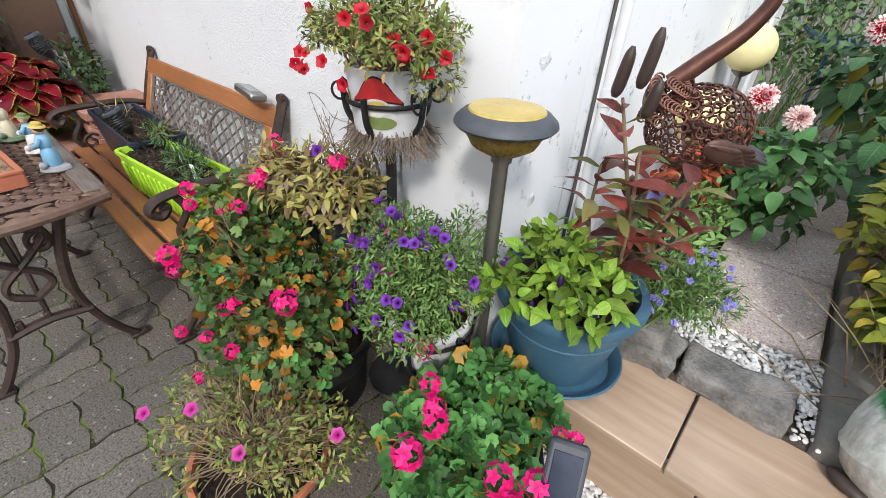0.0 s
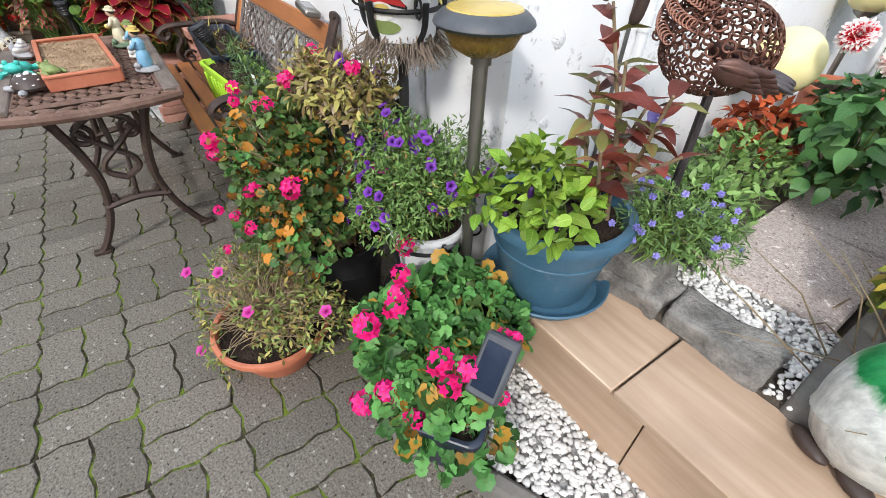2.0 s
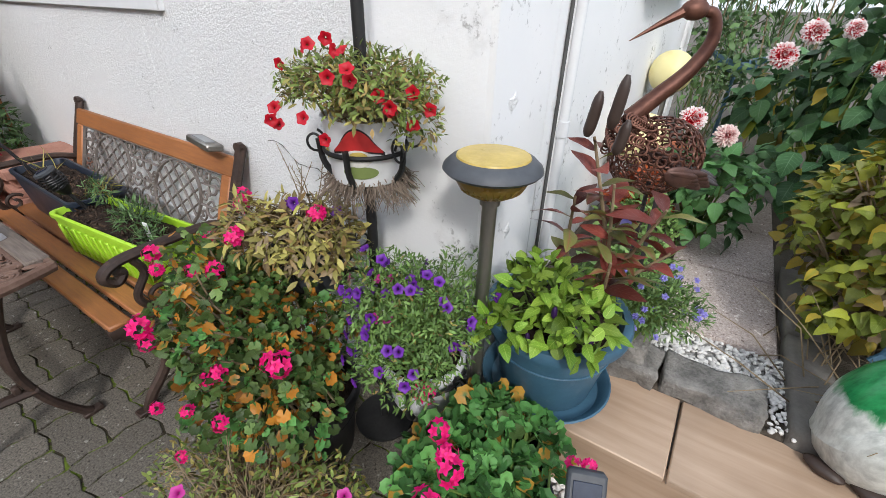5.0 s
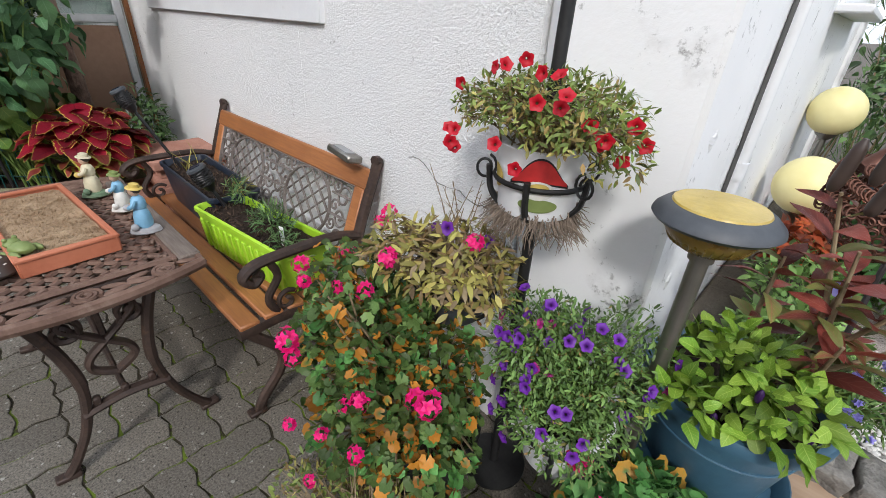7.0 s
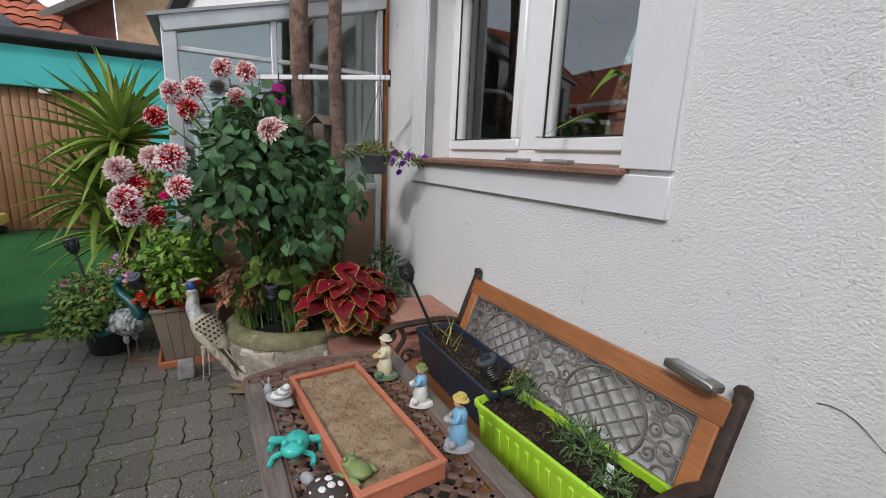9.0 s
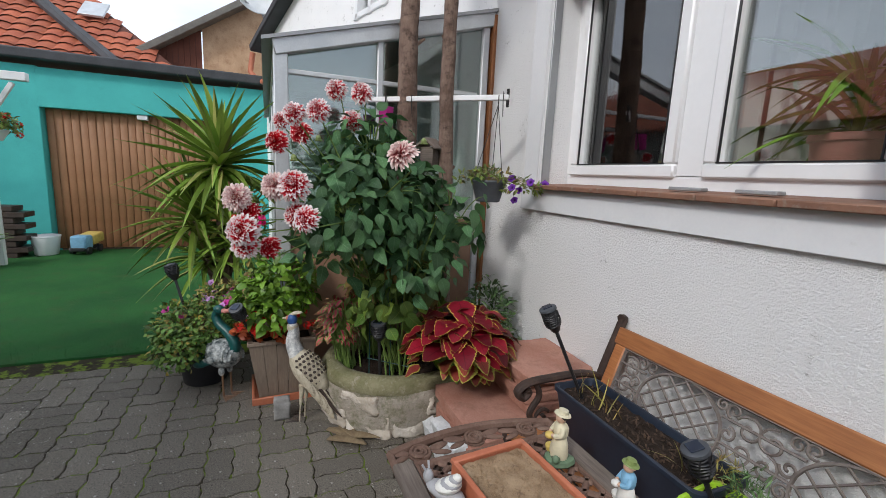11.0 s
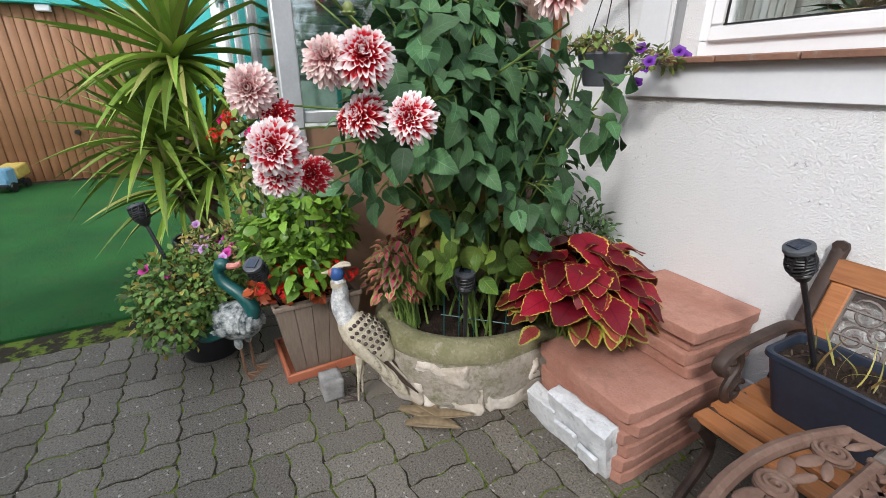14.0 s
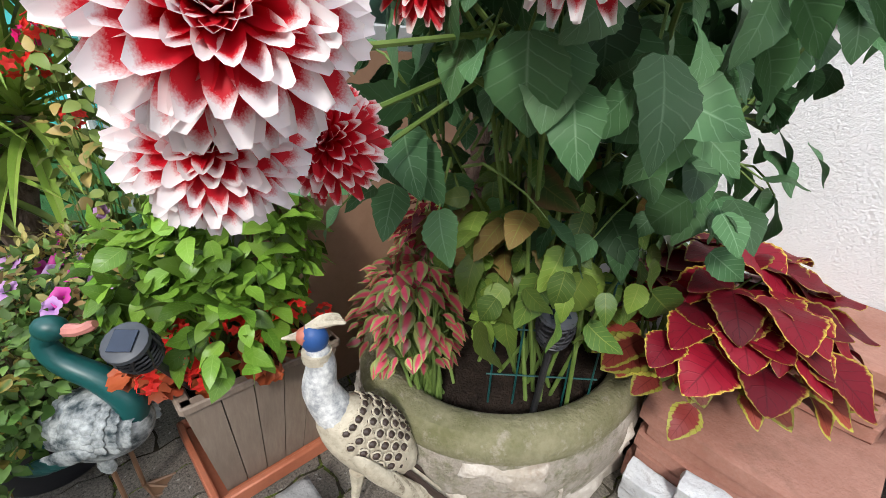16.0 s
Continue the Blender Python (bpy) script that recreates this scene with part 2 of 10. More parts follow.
def leaf_mat(name, a, b, old=None, old_share=0.1, vein=None, rim=None, rim_at=0.72, core=None, core_at=0.5, rough=0.45, glow=0.14, vein_w=0.06):
    """A leaf: colour by leaf, lighter midrib and side veins, an edge of another colour, a share of faded leaves."""
    m, nt, p = nodes_of(name)
    u, v = uv_axis(nt)
    side = math2(nt, "ABSOLUTE", math2(nt, "MULTIPLY_ADD", u, 2.0))
    side.node.inputs[0].links[0].from_node.inputs[2].default_value = -1.0
    rnd = nt.nodes.new("ShaderNodeNewGeometry").outputs["Random Per Island"]
    spots = noise_of(nt, 90.0, 3.0)
    f = math2(nt, "MULTIPLY_ADD", rnd, 0.75)
    nt.links.new(math2(nt, "MULTIPLY", spots, 0.3), f.node.inputs[2])
    col = mixed(nt, f, a, b)
    if old:
        pick = math2(nt, "FRACT", math2(nt, "MULTIPLY", rnd, 7.31))
        edge = math2(nt, "SUBTRACT", pick, math2(nt, "MULTIPLY", side, 0.06))
        col = mixed(nt, ramp(nt, edge, old_share * 0.75, old_share, 0.9, 0.0), col, old)
    if core:
        d = math2(nt, "ADD", side, math2(nt, "MULTIPLY", noise_of(nt, 70.0, 3.0), 0.5))
        col = mixed(nt, ramp(nt, d, core_at, core_at + 0.35, 1.0, 0.0), col, core)
    if rim:
        e = math2(nt, "ADD", math2(nt, "MAXIMUM", side, ramp(nt, v, 0.8, 1.0)), math2(nt, "MULTIPLY_ADD", noise_of(nt, 130.0, 2.0), 0.35))
        e.node.inputs[1].links[0].from_node.inputs[2].default_value = -0.17
        col = mixed(nt, ramp(nt, e, rim_at, rim_at + 0.12), col, rim)
    if vein:
        rib = ramp(nt, side, 0.0, vein_w, 0.8, 0.0)
        w = nt.nodes.new("ShaderNodeMath")
        w.operation = "PINGPONG"
        nt.links.new(math2(nt, "SUBTRACT", math2(nt, "MULTIPLY", v, 7.0), math2(nt, "MULTIPLY", side, 1.6)), w.inputs[0])
        w.inputs[1].default_value = 0.5
        ribs = ramp(nt, w.outputs[0], 0.0, 0.09, 0.45, 0.0)
        col = mixed(nt, math2(nt, "MAXIMUM", rib, ribs), col, vein)
        bumped(nt, p, ribs, 0.35, 0.002)
    # tone differs by leaf; its dark end also stands in for shade inside plants
    hsv = nt.nodes.new("ShaderNodeHueSaturation")
    shade = math2(nt, "FRACT", math2(nt, "MULTIPLY", rnd, 13.7))
    nt.links.new(ramp(nt, shade, 0.0, 1.0, 0.34, 1.38), hsv.inputs["Value"])
    nt.links.new(col, hsv.inputs["Color"])
    col = hsv.outputs[0]
    nt.links.new(col, p.inputs["Base Color"])
    p.inputs["Roughness"].default_value = rough
    p.inputs["Specular IOR Level"].default_value = 0.28
    tr = nt.nodes.new("ShaderNodeBsdfTranslucent")
    nt.links.new(col, tr.inputs["Color"])
    ms = nt.nodes.new("ShaderNodeMixShader")
    ms.inputs[0].default_value = glow
    nt.links.new(p.outputs[0], ms.inputs[1])
    nt.links.new(tr.outputs[0], ms.inputs[2])
    nt.links.new(ms.outputs[0], nt.nodes["Material Output"].inputs["Surface"])
    return m


def petal_mat(name, base, tip, at=(0.45, 0.75), heart=None, rough=0.55, vary=0.12, glow=0.25):
    """A petal that runs from one colour at its foot to another at its tip."""
    m, nt, p = nodes_of(name)
    u, v = uv_axis(nt)
    rnd = nt.nodes.new("ShaderNodeNewGeometry").outputs["Random Per Island"]
    wob = math2(nt, "MULTIPLY_ADD", noise_of(nt, 120.0, 2.0), 0.14)
    nt.links.new(math2(nt, "MULTIPLY", rnd, 0.25), wob.node.inputs[2])
    side = math2(nt, "ABSOLUTE", math2(nt, "SUBTRACT", u, 0.5))
    f = math2(nt, "ADD", math2(nt, "ADD", v, wob), math2(nt, "MULTIPLY", side, 0.2))
    col = mixed(nt, ramp(nt, f, at[0] + 0.20, at[1] + 0.20), base, tip)
    if heart:
        col = mixed(nt, ramp(nt, v, 0.12, 0.22, 1.0, 0.0), col, heart)
    hsv = nt.nodes.new("ShaderNodeHueSaturation")
    nt.links.new(ramp(nt, rnd, 0, 1, 1 - vary, 1 + vary), hsv.inputs["Value"])
    nt.links.new(col, hsv.inputs["Color"])
    nt.links.new(hsv.outputs[0], p.inputs["Base Color"])
    p.inputs["Roughness"].default_value = rough
    tr = nt.nodes.new("ShaderNodeBsdfTranslucent")
    nt.links.new(hsv.outputs[0], tr.inputs["Color"])
    ms = nt.nodes.new("ShaderNodeMixShader")
    ms.inputs[0].default_value = glow
    nt.links.new(p.outputs[0], ms.inputs[1])
    nt.links.new(tr.outputs[0], ms.inputs[2])
    nt.links.new(ms.outputs[0], nt.nodes["Material Output"].inputs["Surface"])
    return m


def plaster(name, a, b, scale, depth, stain, stain_at, worm=False):
    """Wall plaster: rough render with stains; worm gives the short raised strokes of trowelled plaster."""
    m, nt, p = nodes_of(name)
    big = noise_of(nt, 1.6, 5.0, 0.6)
    med = noise_of(nt, 7.0, 6.0, 0.65)
    fine = noise_of(nt, scale, 5.0, 0.65, None)
    col = mixed(nt, ramp(nt, big, 0.3, 0.7), a, b)
    col = mixed(nt, ramp(nt, math2(nt, "ADD", math2(nt, "MULTIPLY", big, 0.5), math2(nt, "MULTIPLY", med, 0.5)), stain_at, stain_at + 0.14, 0.0, 0.55), col, stain)
    col = mixed(nt, ramp(nt, math2(nt, "MULTIPLY", med, noise_of(nt, 45.0, 4.0, 0.7)), 0.365 if worm else 0.335, 0.46 if worm else 0.44, 0.0, 0.75), col, [c * 0.40 for c in stain])
    nt.links.new(col, p.inputs["Base Color"])
    p.inputs["Roughness"].default_value = 0.9
    p.inputs["Specular IOR Level"].default_value = 0.2
    h = ramp(nt, fine, 0.36, 0.64) if worm else math2(nt, "ADD", math2(nt, "MULTIPLY", fine, 0.4), med)
    bumped(nt, p, h, 0.62 if worm else 0.6, depth)
    return m


def woodgrain(name, a, b, rough=0.5, axis=0, gaps=0.0, scale=14.0, vary=0.15):
    """Wood with grain along one axis."""
    m, nt, p = nodes_of(name)
    st = [9.0, 9.0, 9.0]
    st[axis] = 0.7
    g = noise_of(nt, scale, 7.0, 0.65, tuple(st))
    c = noise_of(nt, 3.0, 3.0)
    col = mixed(nt, ramp(nt, g, 0.3, 0.7), a, b)
    col = mixed(nt, ramp(nt, c, 0.45, 0.75, 0.0, 0.5), col, [x * 0.6 for x in a])
    hsv = nt.nodes.new("ShaderNodeHueSaturation")
    nt.links.new(ramp(nt, nt.nodes.new("ShaderNodeObjectInfo").outputs["Random"], 0, 1, 1 - vary, 1 + vary), hsv.inputs["Value"])
    nt.links.new(col, hsv.inputs["Color"])
    nt.links.new(hsv.outputs[0], p.inputs["Base Color"])
    nt.links.new(ramp(nt, g, 0.3, 0.7, rough, rough + 0.2), p.inputs["Roughness"])
    bumped(nt, p, g, 0.4, 0.0015)
    return m


def glass_mat(name, tint, rough=0.02, through_share=0.6):
    """A thin pane: clear, tinted, with a mirror gloss."""
    m, nt, p = nodes_of(name)
    nt.nodes.remove(p)
    clear = nt.nodes.new("ShaderNodeBsdfTransparent")
    clear.inputs[0].default_value = (*tint, 1)
    shine = nt.nodes.new("ShaderNodeBsdfGlossy")
    shine.inputs["Roughness"].default_value = rough
    fres = nt.nodes.new("ShaderNodeFresnel")
    fres.inputs[0].default_value = 1.5
    ms = nt.nodes.new("ShaderNodeMixShader")
    nt.links.new(ramp(nt, fres.outputs[0], 0, 1, 1 - through_share, 1.0), ms.inputs[0])
    nt.links.new(clear.outputs[0], ms.inputs[1])
    nt.links.new(shine.outputs[0], ms.inputs[2])
    nt.links.new(ms.outputs[0], nt.nodes["Material Output"].inputs["Surface"])
    return m


M_WALL = plaster("rough_plaster", (0.86, 0.86, 0.855), (0.82, 0.825, 0.83), 120.0, 0.006, (0.42, 0.40, 0.36), 0.60, worm=True)
M_SMOOTH = plaster("smooth_plaster", (0.86, 0.86, 0.86), (0.81, 0.817, 0.825), 30.0, 0.006, (0.45, 0.44, 0.42), 0.575)
M_TRIM = surface("painted_trim", (0.74, 0.75, 0.76), (0.68, 0.69, 0.71), 0.6, 70, 3, bump=0.15, dirt=(0.5, 0.48, 0.44), dirt_at=(0.68, 0.9))
M_PVC = surface("white_window_plastic", (0.82, 0.83, 0.84), (0.78, 0.79, 0.80), 0.28, 40, 4, bump=0.02)
M_GREYRAIL = surface("grey_metal_rail", (0.32, 0.33, 0.34), (0.38, 0.39, 0.40), 0.45, 80, 5, metal=0.4, bump=0.05)
M_SILL = surface("red_brown_sill", (0.20, 0.10, 0.065), (0.27, 0.14, 0.09), 0.6, 90, 8, dirt=(0.3, 0.27, 0.23))
def paver_mat(name, island, lo=(0.052, 0.046, 0.038), hi=(0.245, 0.219, 0.184), stain=(0.085, 0.070, 0.048), dot=(0.36, 0.35, 0.31), pit=(0.022, 0.020, 0.017)):
    """Weathered concrete: sharp grain, pale lichen dots, dark pits and one tone for each block."""
    m, nt, p = nodes_of(name)
    grain = noise_of(nt, 150.0, 8.0, 0.8)
    big = noise_of(nt, 2.2, 4.0, 0.6)
    col = mixed(nt, ramp(nt, grain, 0.36, 0.64), lo, hi)
    col = mixed(nt, ramp(nt, big, 0.42, 0.7, 0.0, 0.45), col, stain)
    col = mixed(nt, ramp(nt, noise_of(nt, 48.0, 2.0, 0.5), 0.66, 0.70, 0.0, 0.8), col, dot)
    col = mixed(nt, ramp(nt, noise_of(nt, 85.0, 2.0, 0.5), 0.30, 0.36, 0.8, 0.0), col, pit)
    src = nt.nodes.new("ShaderNodeNewGeometry").outputs["Random Per Island"] if island else nt.nodes.new("ShaderNodeObjectInfo").outputs["Random"]
    hsv = nt.nodes.new("ShaderNodeHueSaturation")
    nt.links.new(ramp(nt, src, 0, 1, 0.85, 1.17), hsv.inputs["Value"])
    nt.links.new(col, hsv.inputs["Color"])
    nt.links.new(hsv.outputs[0], p.inputs["Base Color"])
    p.inputs["Roughness"].default_value = 0.88
    p.inputs["Specular IOR Level"].default_value = 0.22
    bumped(nt, p, grain, 0.8, 0.003)
    return m


M_PAVER = paver_mat("concrete_paver", False)
M_PAVER2 = paver_mat("concrete_pavers_joined", True)
M_JOINT = surface("mossy_joint", (0.028, 0.023, 0.016), (0.050, 0.043, 0.030), 0.95, 120, 2.4, bump=0.8, dist=0.004, dirt=(0.13, 0.185, 0.025), dirt_at=(0.48, 0.55), spec=0.1)
M_EARTH = surface("dry_earth", (0.075, 0.06, 0.045), (0.12, 0.10, 0.075), 0.95, 80, 3, bump=0.8, dist=0.01)
M_SOIL = surface("potting_soil", (0.018, 0.012, 0.009), (0.045, 0.03, 0.022), 0.95, 130, 18, bump=1.0, dist=0.01, spec=0.2)
M_BARK_BIT = surface("soil_crumb", (0.03, 0.018, 0.012), (0.09, 0.055, 0.035), 0.9, 90, 12, vary=0.4, island=True)
M_TURF = surface("artificial_turf", (0.016, 0.088, 0.022), (0.032, 0.135, 0.034), 0.8, 500, 1.6, bump=1.0, dist=0.006, dirt=(0.05, 0.095, 0.03), dirt_at=(0.52, 0.72), spec=0.2)
M_GRAVEL = surface("white_gravel", (0.72, 0.70, 0.67), (0.55, 0.54, 0.52), 0.7, 60, 9, bump=0.3, vary=0.25, island=True)
M_GRAVBED = surface("gravel_bed", (0.30, 0.29, 0.27), (0.42, 0.41, 0.39), 0.9, 150, 20, bump=1.0, dist=0.01)
M_STEPTILE = woodgrain("wood_look_tile", (0.36, 0.24, 0.155), (0.50, 0.365, 0.26), 0.35, axis=0, scale=3.0, vary=0.06)
M_GROUT = surface("dark_grout", (0.06, 0.052, 0.045), (0.10, 0.088, 0.075), 0.9, 100, 9)
M_BASALT = surface("split_grey_stone", (0.11, 0.105, 0.097), (0.32, 0.305, 0.28), 0.85, 110, 14, bump=1.0, dist=0.008, dirt=(0.20, 0.17, 0.135), dirt_at=(0.6, 0.78))
M_KERB = surface("grey_kerb", (0.13, 0.12, 0.108), (0.20, 0.19, 0.168), 0.85, 120, 5, bump=0.6, dist=0.003, dirt=(0.10, 0.11, 0.07), dirt_at=(0.6, 0.8))
M_WASHED = paver_mat("washed_aggregate", True, (0.22, 0.165, 0.145), (0.70, 0.62, 0.57), (0.42, 0.35, 0.31), (0.82, 0.76, 0.72), (0.13, 0.09, 0.08))
M_REDSLAB = surface("red_sandstone_slab", (0.34, 0.15, 0.105), (0.47, 0.25, 0.19), 0.85, 120, 5, bump=0.6, dist=0.003, dirt=(0.27, 0.14, 0.10), dirt_at=(0.52, 0.75), vary=0.1)
M_STYRO = surface("grey_plaster_block", (0.50, 0.515, 0.53), (0.70, 0.715, 0.72), 0.85, 60, 14, bump=0.9, dist=0.006, dirt=(0.28, 0.28, 0.27), dirt_at=(0.55, 0.72))
M_COBBLE = surface("grey_granite", (0.20, 0.195, 0.185), (0.34, 0.33, 0.315), 0.85, 120, 14, bump=0.7, dist=0.004)
M_ROCK = surface("whitewashed_planter_stone", (0.40, 0.345, 0.275), (0.64, 0.59, 0.52), 0.9, 34, 4, bump=0.9, dist=0.012, dirt=(0.30, 0.225, 0.16), dirt_at=(0.54, 0.72), vary=0.10)
M_MOSSRIM = surface("mossy_planter_rim", (0.15, 0.145, 0.065), (0.27, 0.25, 0.15), 0.95, 70, 9, bump=0.9, dist=0.008, dirt=(0.36, 0.32, 0.25), dirt_at=(0.55, 0.70))
M_MORTAR = surface("planter_mortar", (0.30, 0.26, 0.21), (0.46, 0.415, 0.35), 0.95, 60, 7, bump=0.9, dist=0.012, dirt=(0.13, 0.135, 0.06), dirt_at=(0.46, 0.66))
M_IRON = surface("brown_cast_iron", (0.032, 0.020, 0.016), (0.075, 0.047, 0.036), 0.55, 90, 10, metal=0.25, bump=0.4, dist=0.001, dirt=(0.14, 0.075, 0.045), dirt_at=(0.56, 0.78))
M_IRONTOP = surface("rust_brown_table_iron", (0.11, 0.060, 0.042), (0.19, 0.115, 0.085), 0.7, 80, 8, metal=0.15, bump=0.5, dist=0.0015, dirt=(0.24, 0.165, 0.125), dirt_at=(0.52, 0.75))
M_IRONBACK = surface("grey_brown_cast_panel", (0.13, 0.105, 0.092), (0.23, 0.20, 0.18), 0.6, 90, 9, metal=0.2, bump=0.4, dist=0.001)
M_BENCHWOOD = woodgrain("orange_brown_wood", (0.27, 0.096, 0.032), (0.42, 0.17, 0.06), 0.42, axis=0)
M_GREYWOOD = woodgrain("weathered_grey_wood", (0.085, 0.063, 0.05), (0.20, 0.165, 0.14), 0.8, axis=0)
M_BLACKIRON = surface("black_iron", (0.012, 0.012, 0.013), (0.03, 0.03, 0.03), 0.5, 90, 8, metal=0.3, bump=0.2)
M_BLACK = surface("black_plastic", (0.012, 0.012, 0.014), (0.024, 0.024, 0.026), 0.35, 60, 6, bump=0.05)
M_NAVY = surface("dark_navy_plastic", (0.012, 0.018, 0.032), (0.022, 0.032, 0.052), 0.35, 60, 5, bump=0.05, dirt=(0.06, 0.065, 0.07), dirt_at=(0.66, 0.9))
M_LIME = surface("lime_green_plastic", (0.36, 0.62, 0.03), (0.42, 0.70, 0.05), 0.32, 50, 5, bump=0.03)
M_BLUEPOT = surface("petrol_blue_plastic", (0.036, 0.095, 0.15), (0.055, 0.135, 0.20), 0.4, 55, 6, bump=0.1, dirt=(0.14, 0.20, 0.24), dirt_at=(0.6, 0.85))
M_TERRA = surface("terracotta_plastic", (0.40, 0.12, 0.06), (0.50, 0.17, 0.09), 0.5, 70, 6, bump=0.12, dirt=(0.30, 0.14, 0.09), dirt_at=(0.6, 0.85))
M_TAUPE = woodgrain("taupe_wood_look_plastic", (0.21, 0.155, 0.115), (0.30, 0.235, 0.18), 0.5, axis=2, scale=10, vary=0.03)
M_WHITEPOT = surface("white_enamel", (0.66, 0.67, 0.69), (0.74, 0.75, 0.76), 0.3, 60, 6, bump=0.05, dirt=(0.45, 0.43, 0.40), dirt_at=(0.66, 0.85))
M_COIR = surface("coir_fibre", (0.13, 0.10, 0.075), (0.27, 0.21, 0.165), 0.95, 120, 9, vary=0.3, island=True)
M_STEEL = surface("brushed_steel", (0.22, 0.21, 0.19), (0.33, 0.31, 0.28), 0.32, 130, 6, metal=0.9, bump=0.1, stretch=(1, 1, 0.1))
M_AMBER = surface("amber_glass_bowl", (0.42, 0.30, 0.06), (0.60, 0.45, 0.13), 0.25, 70, 10, bump=0.3)
M_AMBERDARK = surface("dark_amber_glass", (0.16, 0.095, 0.02), (0.30, 0.19, 0.05), 0.22, 70, 10, bump=0.2)
M_CREAM = surface("cream_plastic_globe", (0.78, 0.70, 0.33), (0.84, 0.77, 0.42), 0.4, 30, 6, bump=0.02)
M_SOLAR = surface("dark_solar_panel", (0.012, 0.018, 0.035), (0.03, 0.045, 0.075), 0.15, 30, 4, bump=0.0)
M_GREYPLAS = surface("slate_grey_plastic", (0.045, 0.05, 0.058), (0.075, 0.082, 0.092), 0.45, 60, 6, bump=0.1)
M_COPPER = surface("brown_copper_metal", (0.075, 0.030, 0.022), (0.17, 0.075, 0.05), 0.42, 70, 9, metal=0.6, bump=0.3)
M_COPPERDARK = surface("dark_copper_metal", (0.045, 0.026, 0.024), (0.12, 0.06, 0.045), 0.4, 70, 9, metal=0.6, bump=0.4)
M_DARKMETAL = surface("dark_bronze_metal", (0.035, 0.03, 0.032), (0.085, 0.075, 0.075), 0.45, 70, 9, metal=0.5, bump=0.4)
M_TEAL = surface("turquoise_paint", (0.055, 0.42, 0.40), (0.075, 0.50, 0.47), 0.75, 60, 2, bump=0.2, dirt=(0.05, 0.34, 0.33), dirt_at=(0.6, 0.85))
M_GARAGE = surface("brown_garage_door", (0.27, 0.125, 0.055), (0.35, 0.17, 0.08), 0.55, 50, 2, bump=0.08)
M_ROOFEDGE = surface("dark_grey_roof_edge", (0.035, 0.037, 0.042), (0.065, 0.068, 0.075), 0.7, 60, 4)
M_ROOFTILE = surface("red_clay_tile", (0.32, 0.075, 0.036), (0.43, 0.12, 0.055), 0.75, 60, 2.2, bump=0.3, dirt=(0.20, 0.06, 0.035), dirt_at=(0.5, 0.75), vary=0.16, island=True)
M_OCHRE = surface("bare_brick_ochre_wall", (0.40, 0.255, 0.15), (0.52, 0.36, 0.23), 0.9, 30, 2, bump=0.6, dist=0.02, dirt=(0.30, 0.17, 0.10), dirt_at=(0.5, 0.7))
M_BARN = woodgrain("dark_red_boards", (0.085, 0.025, 0.016), (0.14, 0.05, 0.03), 0.8, axis=2)
M_BARK = surface("pine_bark", (0.12, 0.075, 0.055), (0.27, 0.19, 0.15), 0.95, 36, 9, bump=1.0, dist=0.02, stretch=(1, 1, 0.28), dirt=(0.055, 0.034, 0.026), dirt_at=(0.5, 0.66))
M_ALU = surface("aluminium_frame", (0.50, 0.52, 0.53), (0.62, 0.64, 0.65), 0.4, 90, 5, metal=0.5, bump=0.05)
M_GLASS = glass_mat("window_glass", (0.90, 0.93, 0.92), 0.012, 0.86)
M_PORCHGLASS = glass_mat("porch_glass", (0.62, 0.74, 0.70), 0.08, 0.82)
M_PORCHPANEL = surface("brown_porch_panel", (0.25, 0.145, 0.09), (0.33, 0.20, 0.13), 0.45, 30, 2, bump=0.05)
M_DARKROOM = surface("dim_room_wall", (0.16, 0.155, 0.145), (0.22, 0.215, 0.20), 0.9, 20, 2)
M_ROOM = surface("pale_room_wall", (0.55, 0.54, 0.51), (0.62, 0.61, 0.58), 0.9, 20, 2)
M_CURTAIN = surface("grey_net_curtain", (0.60, 0.61, 0.60), (0.72, 0.73, 0.72), 0.9, 80, 6, bump=0.2)
M_CABLE = surface("dark_cable", (0.05, 0.05, 0.05), (0.09, 0.09, 0.085), 0.6, 60, 6)
M_WHITEWOOD = surface("white_painted_wood", (0.70, 0.71, 0.71), (0.78, 0.78, 0.77), 0.55, 60, 5, bump=0.1)
M_SAND = surface("tan_grit", (0.26, 0.165, 0.09), (0.46, 0.325, 0.20), 0.95, 330, 16, bump=1.0, dist=0.006, dirt=(0.16, 0.10, 0.06), dirt_at=(0.58, 0.7))


def paint(name, a, rough=0.45, b=None):
    return surface(name, a, b or [c * 0.78 for c in a], rough, 70, 22, bump=0.12, dist=0.001)


P_WHITE = paint("white_glaze", (0.74, 0.73, 0.68))
P_CREAM = paint("cream_glaze", (0.66, 0.60, 0.42))
P_SKIN = paint("pale_clay_glaze", (0.58, 0.38, 0.27))
P_BLUE = paint("pale_blue_glaze", (0.20, 0.42, 0.60))
P_NAVY = paint("deep_blue_glaze", (0.02, 0.08, 0.26))
P_GREY = paint("grey_stone_glaze", (0.36, 0.36, 0.37))
P_DARK = paint("dark_brown_glaze", (0.05, 0.032, 0.025))
P_YELLOW = paint("straw_yellow_glaze", (0.62, 0.46, 0.12))
P_OLIVE = paint("olive_glaze", (0.20, 0.26, 0.08))
P_GREEN = surface("green_and_white_glaze", (0.005, 0.13, 0.040), (0.34, 0.48, 0.34), 0.3, 26, 17, bump=0.3, dist=0.003, stretch=(2.2, 0.7, 0.7))
P_FEATHER = surface("grey_white_feather_glaze", (0.30, 0.31, 0.32), (0.72, 0.72, 0.69), 0.5, 120, 30, bump=0.5, dist=0.002)
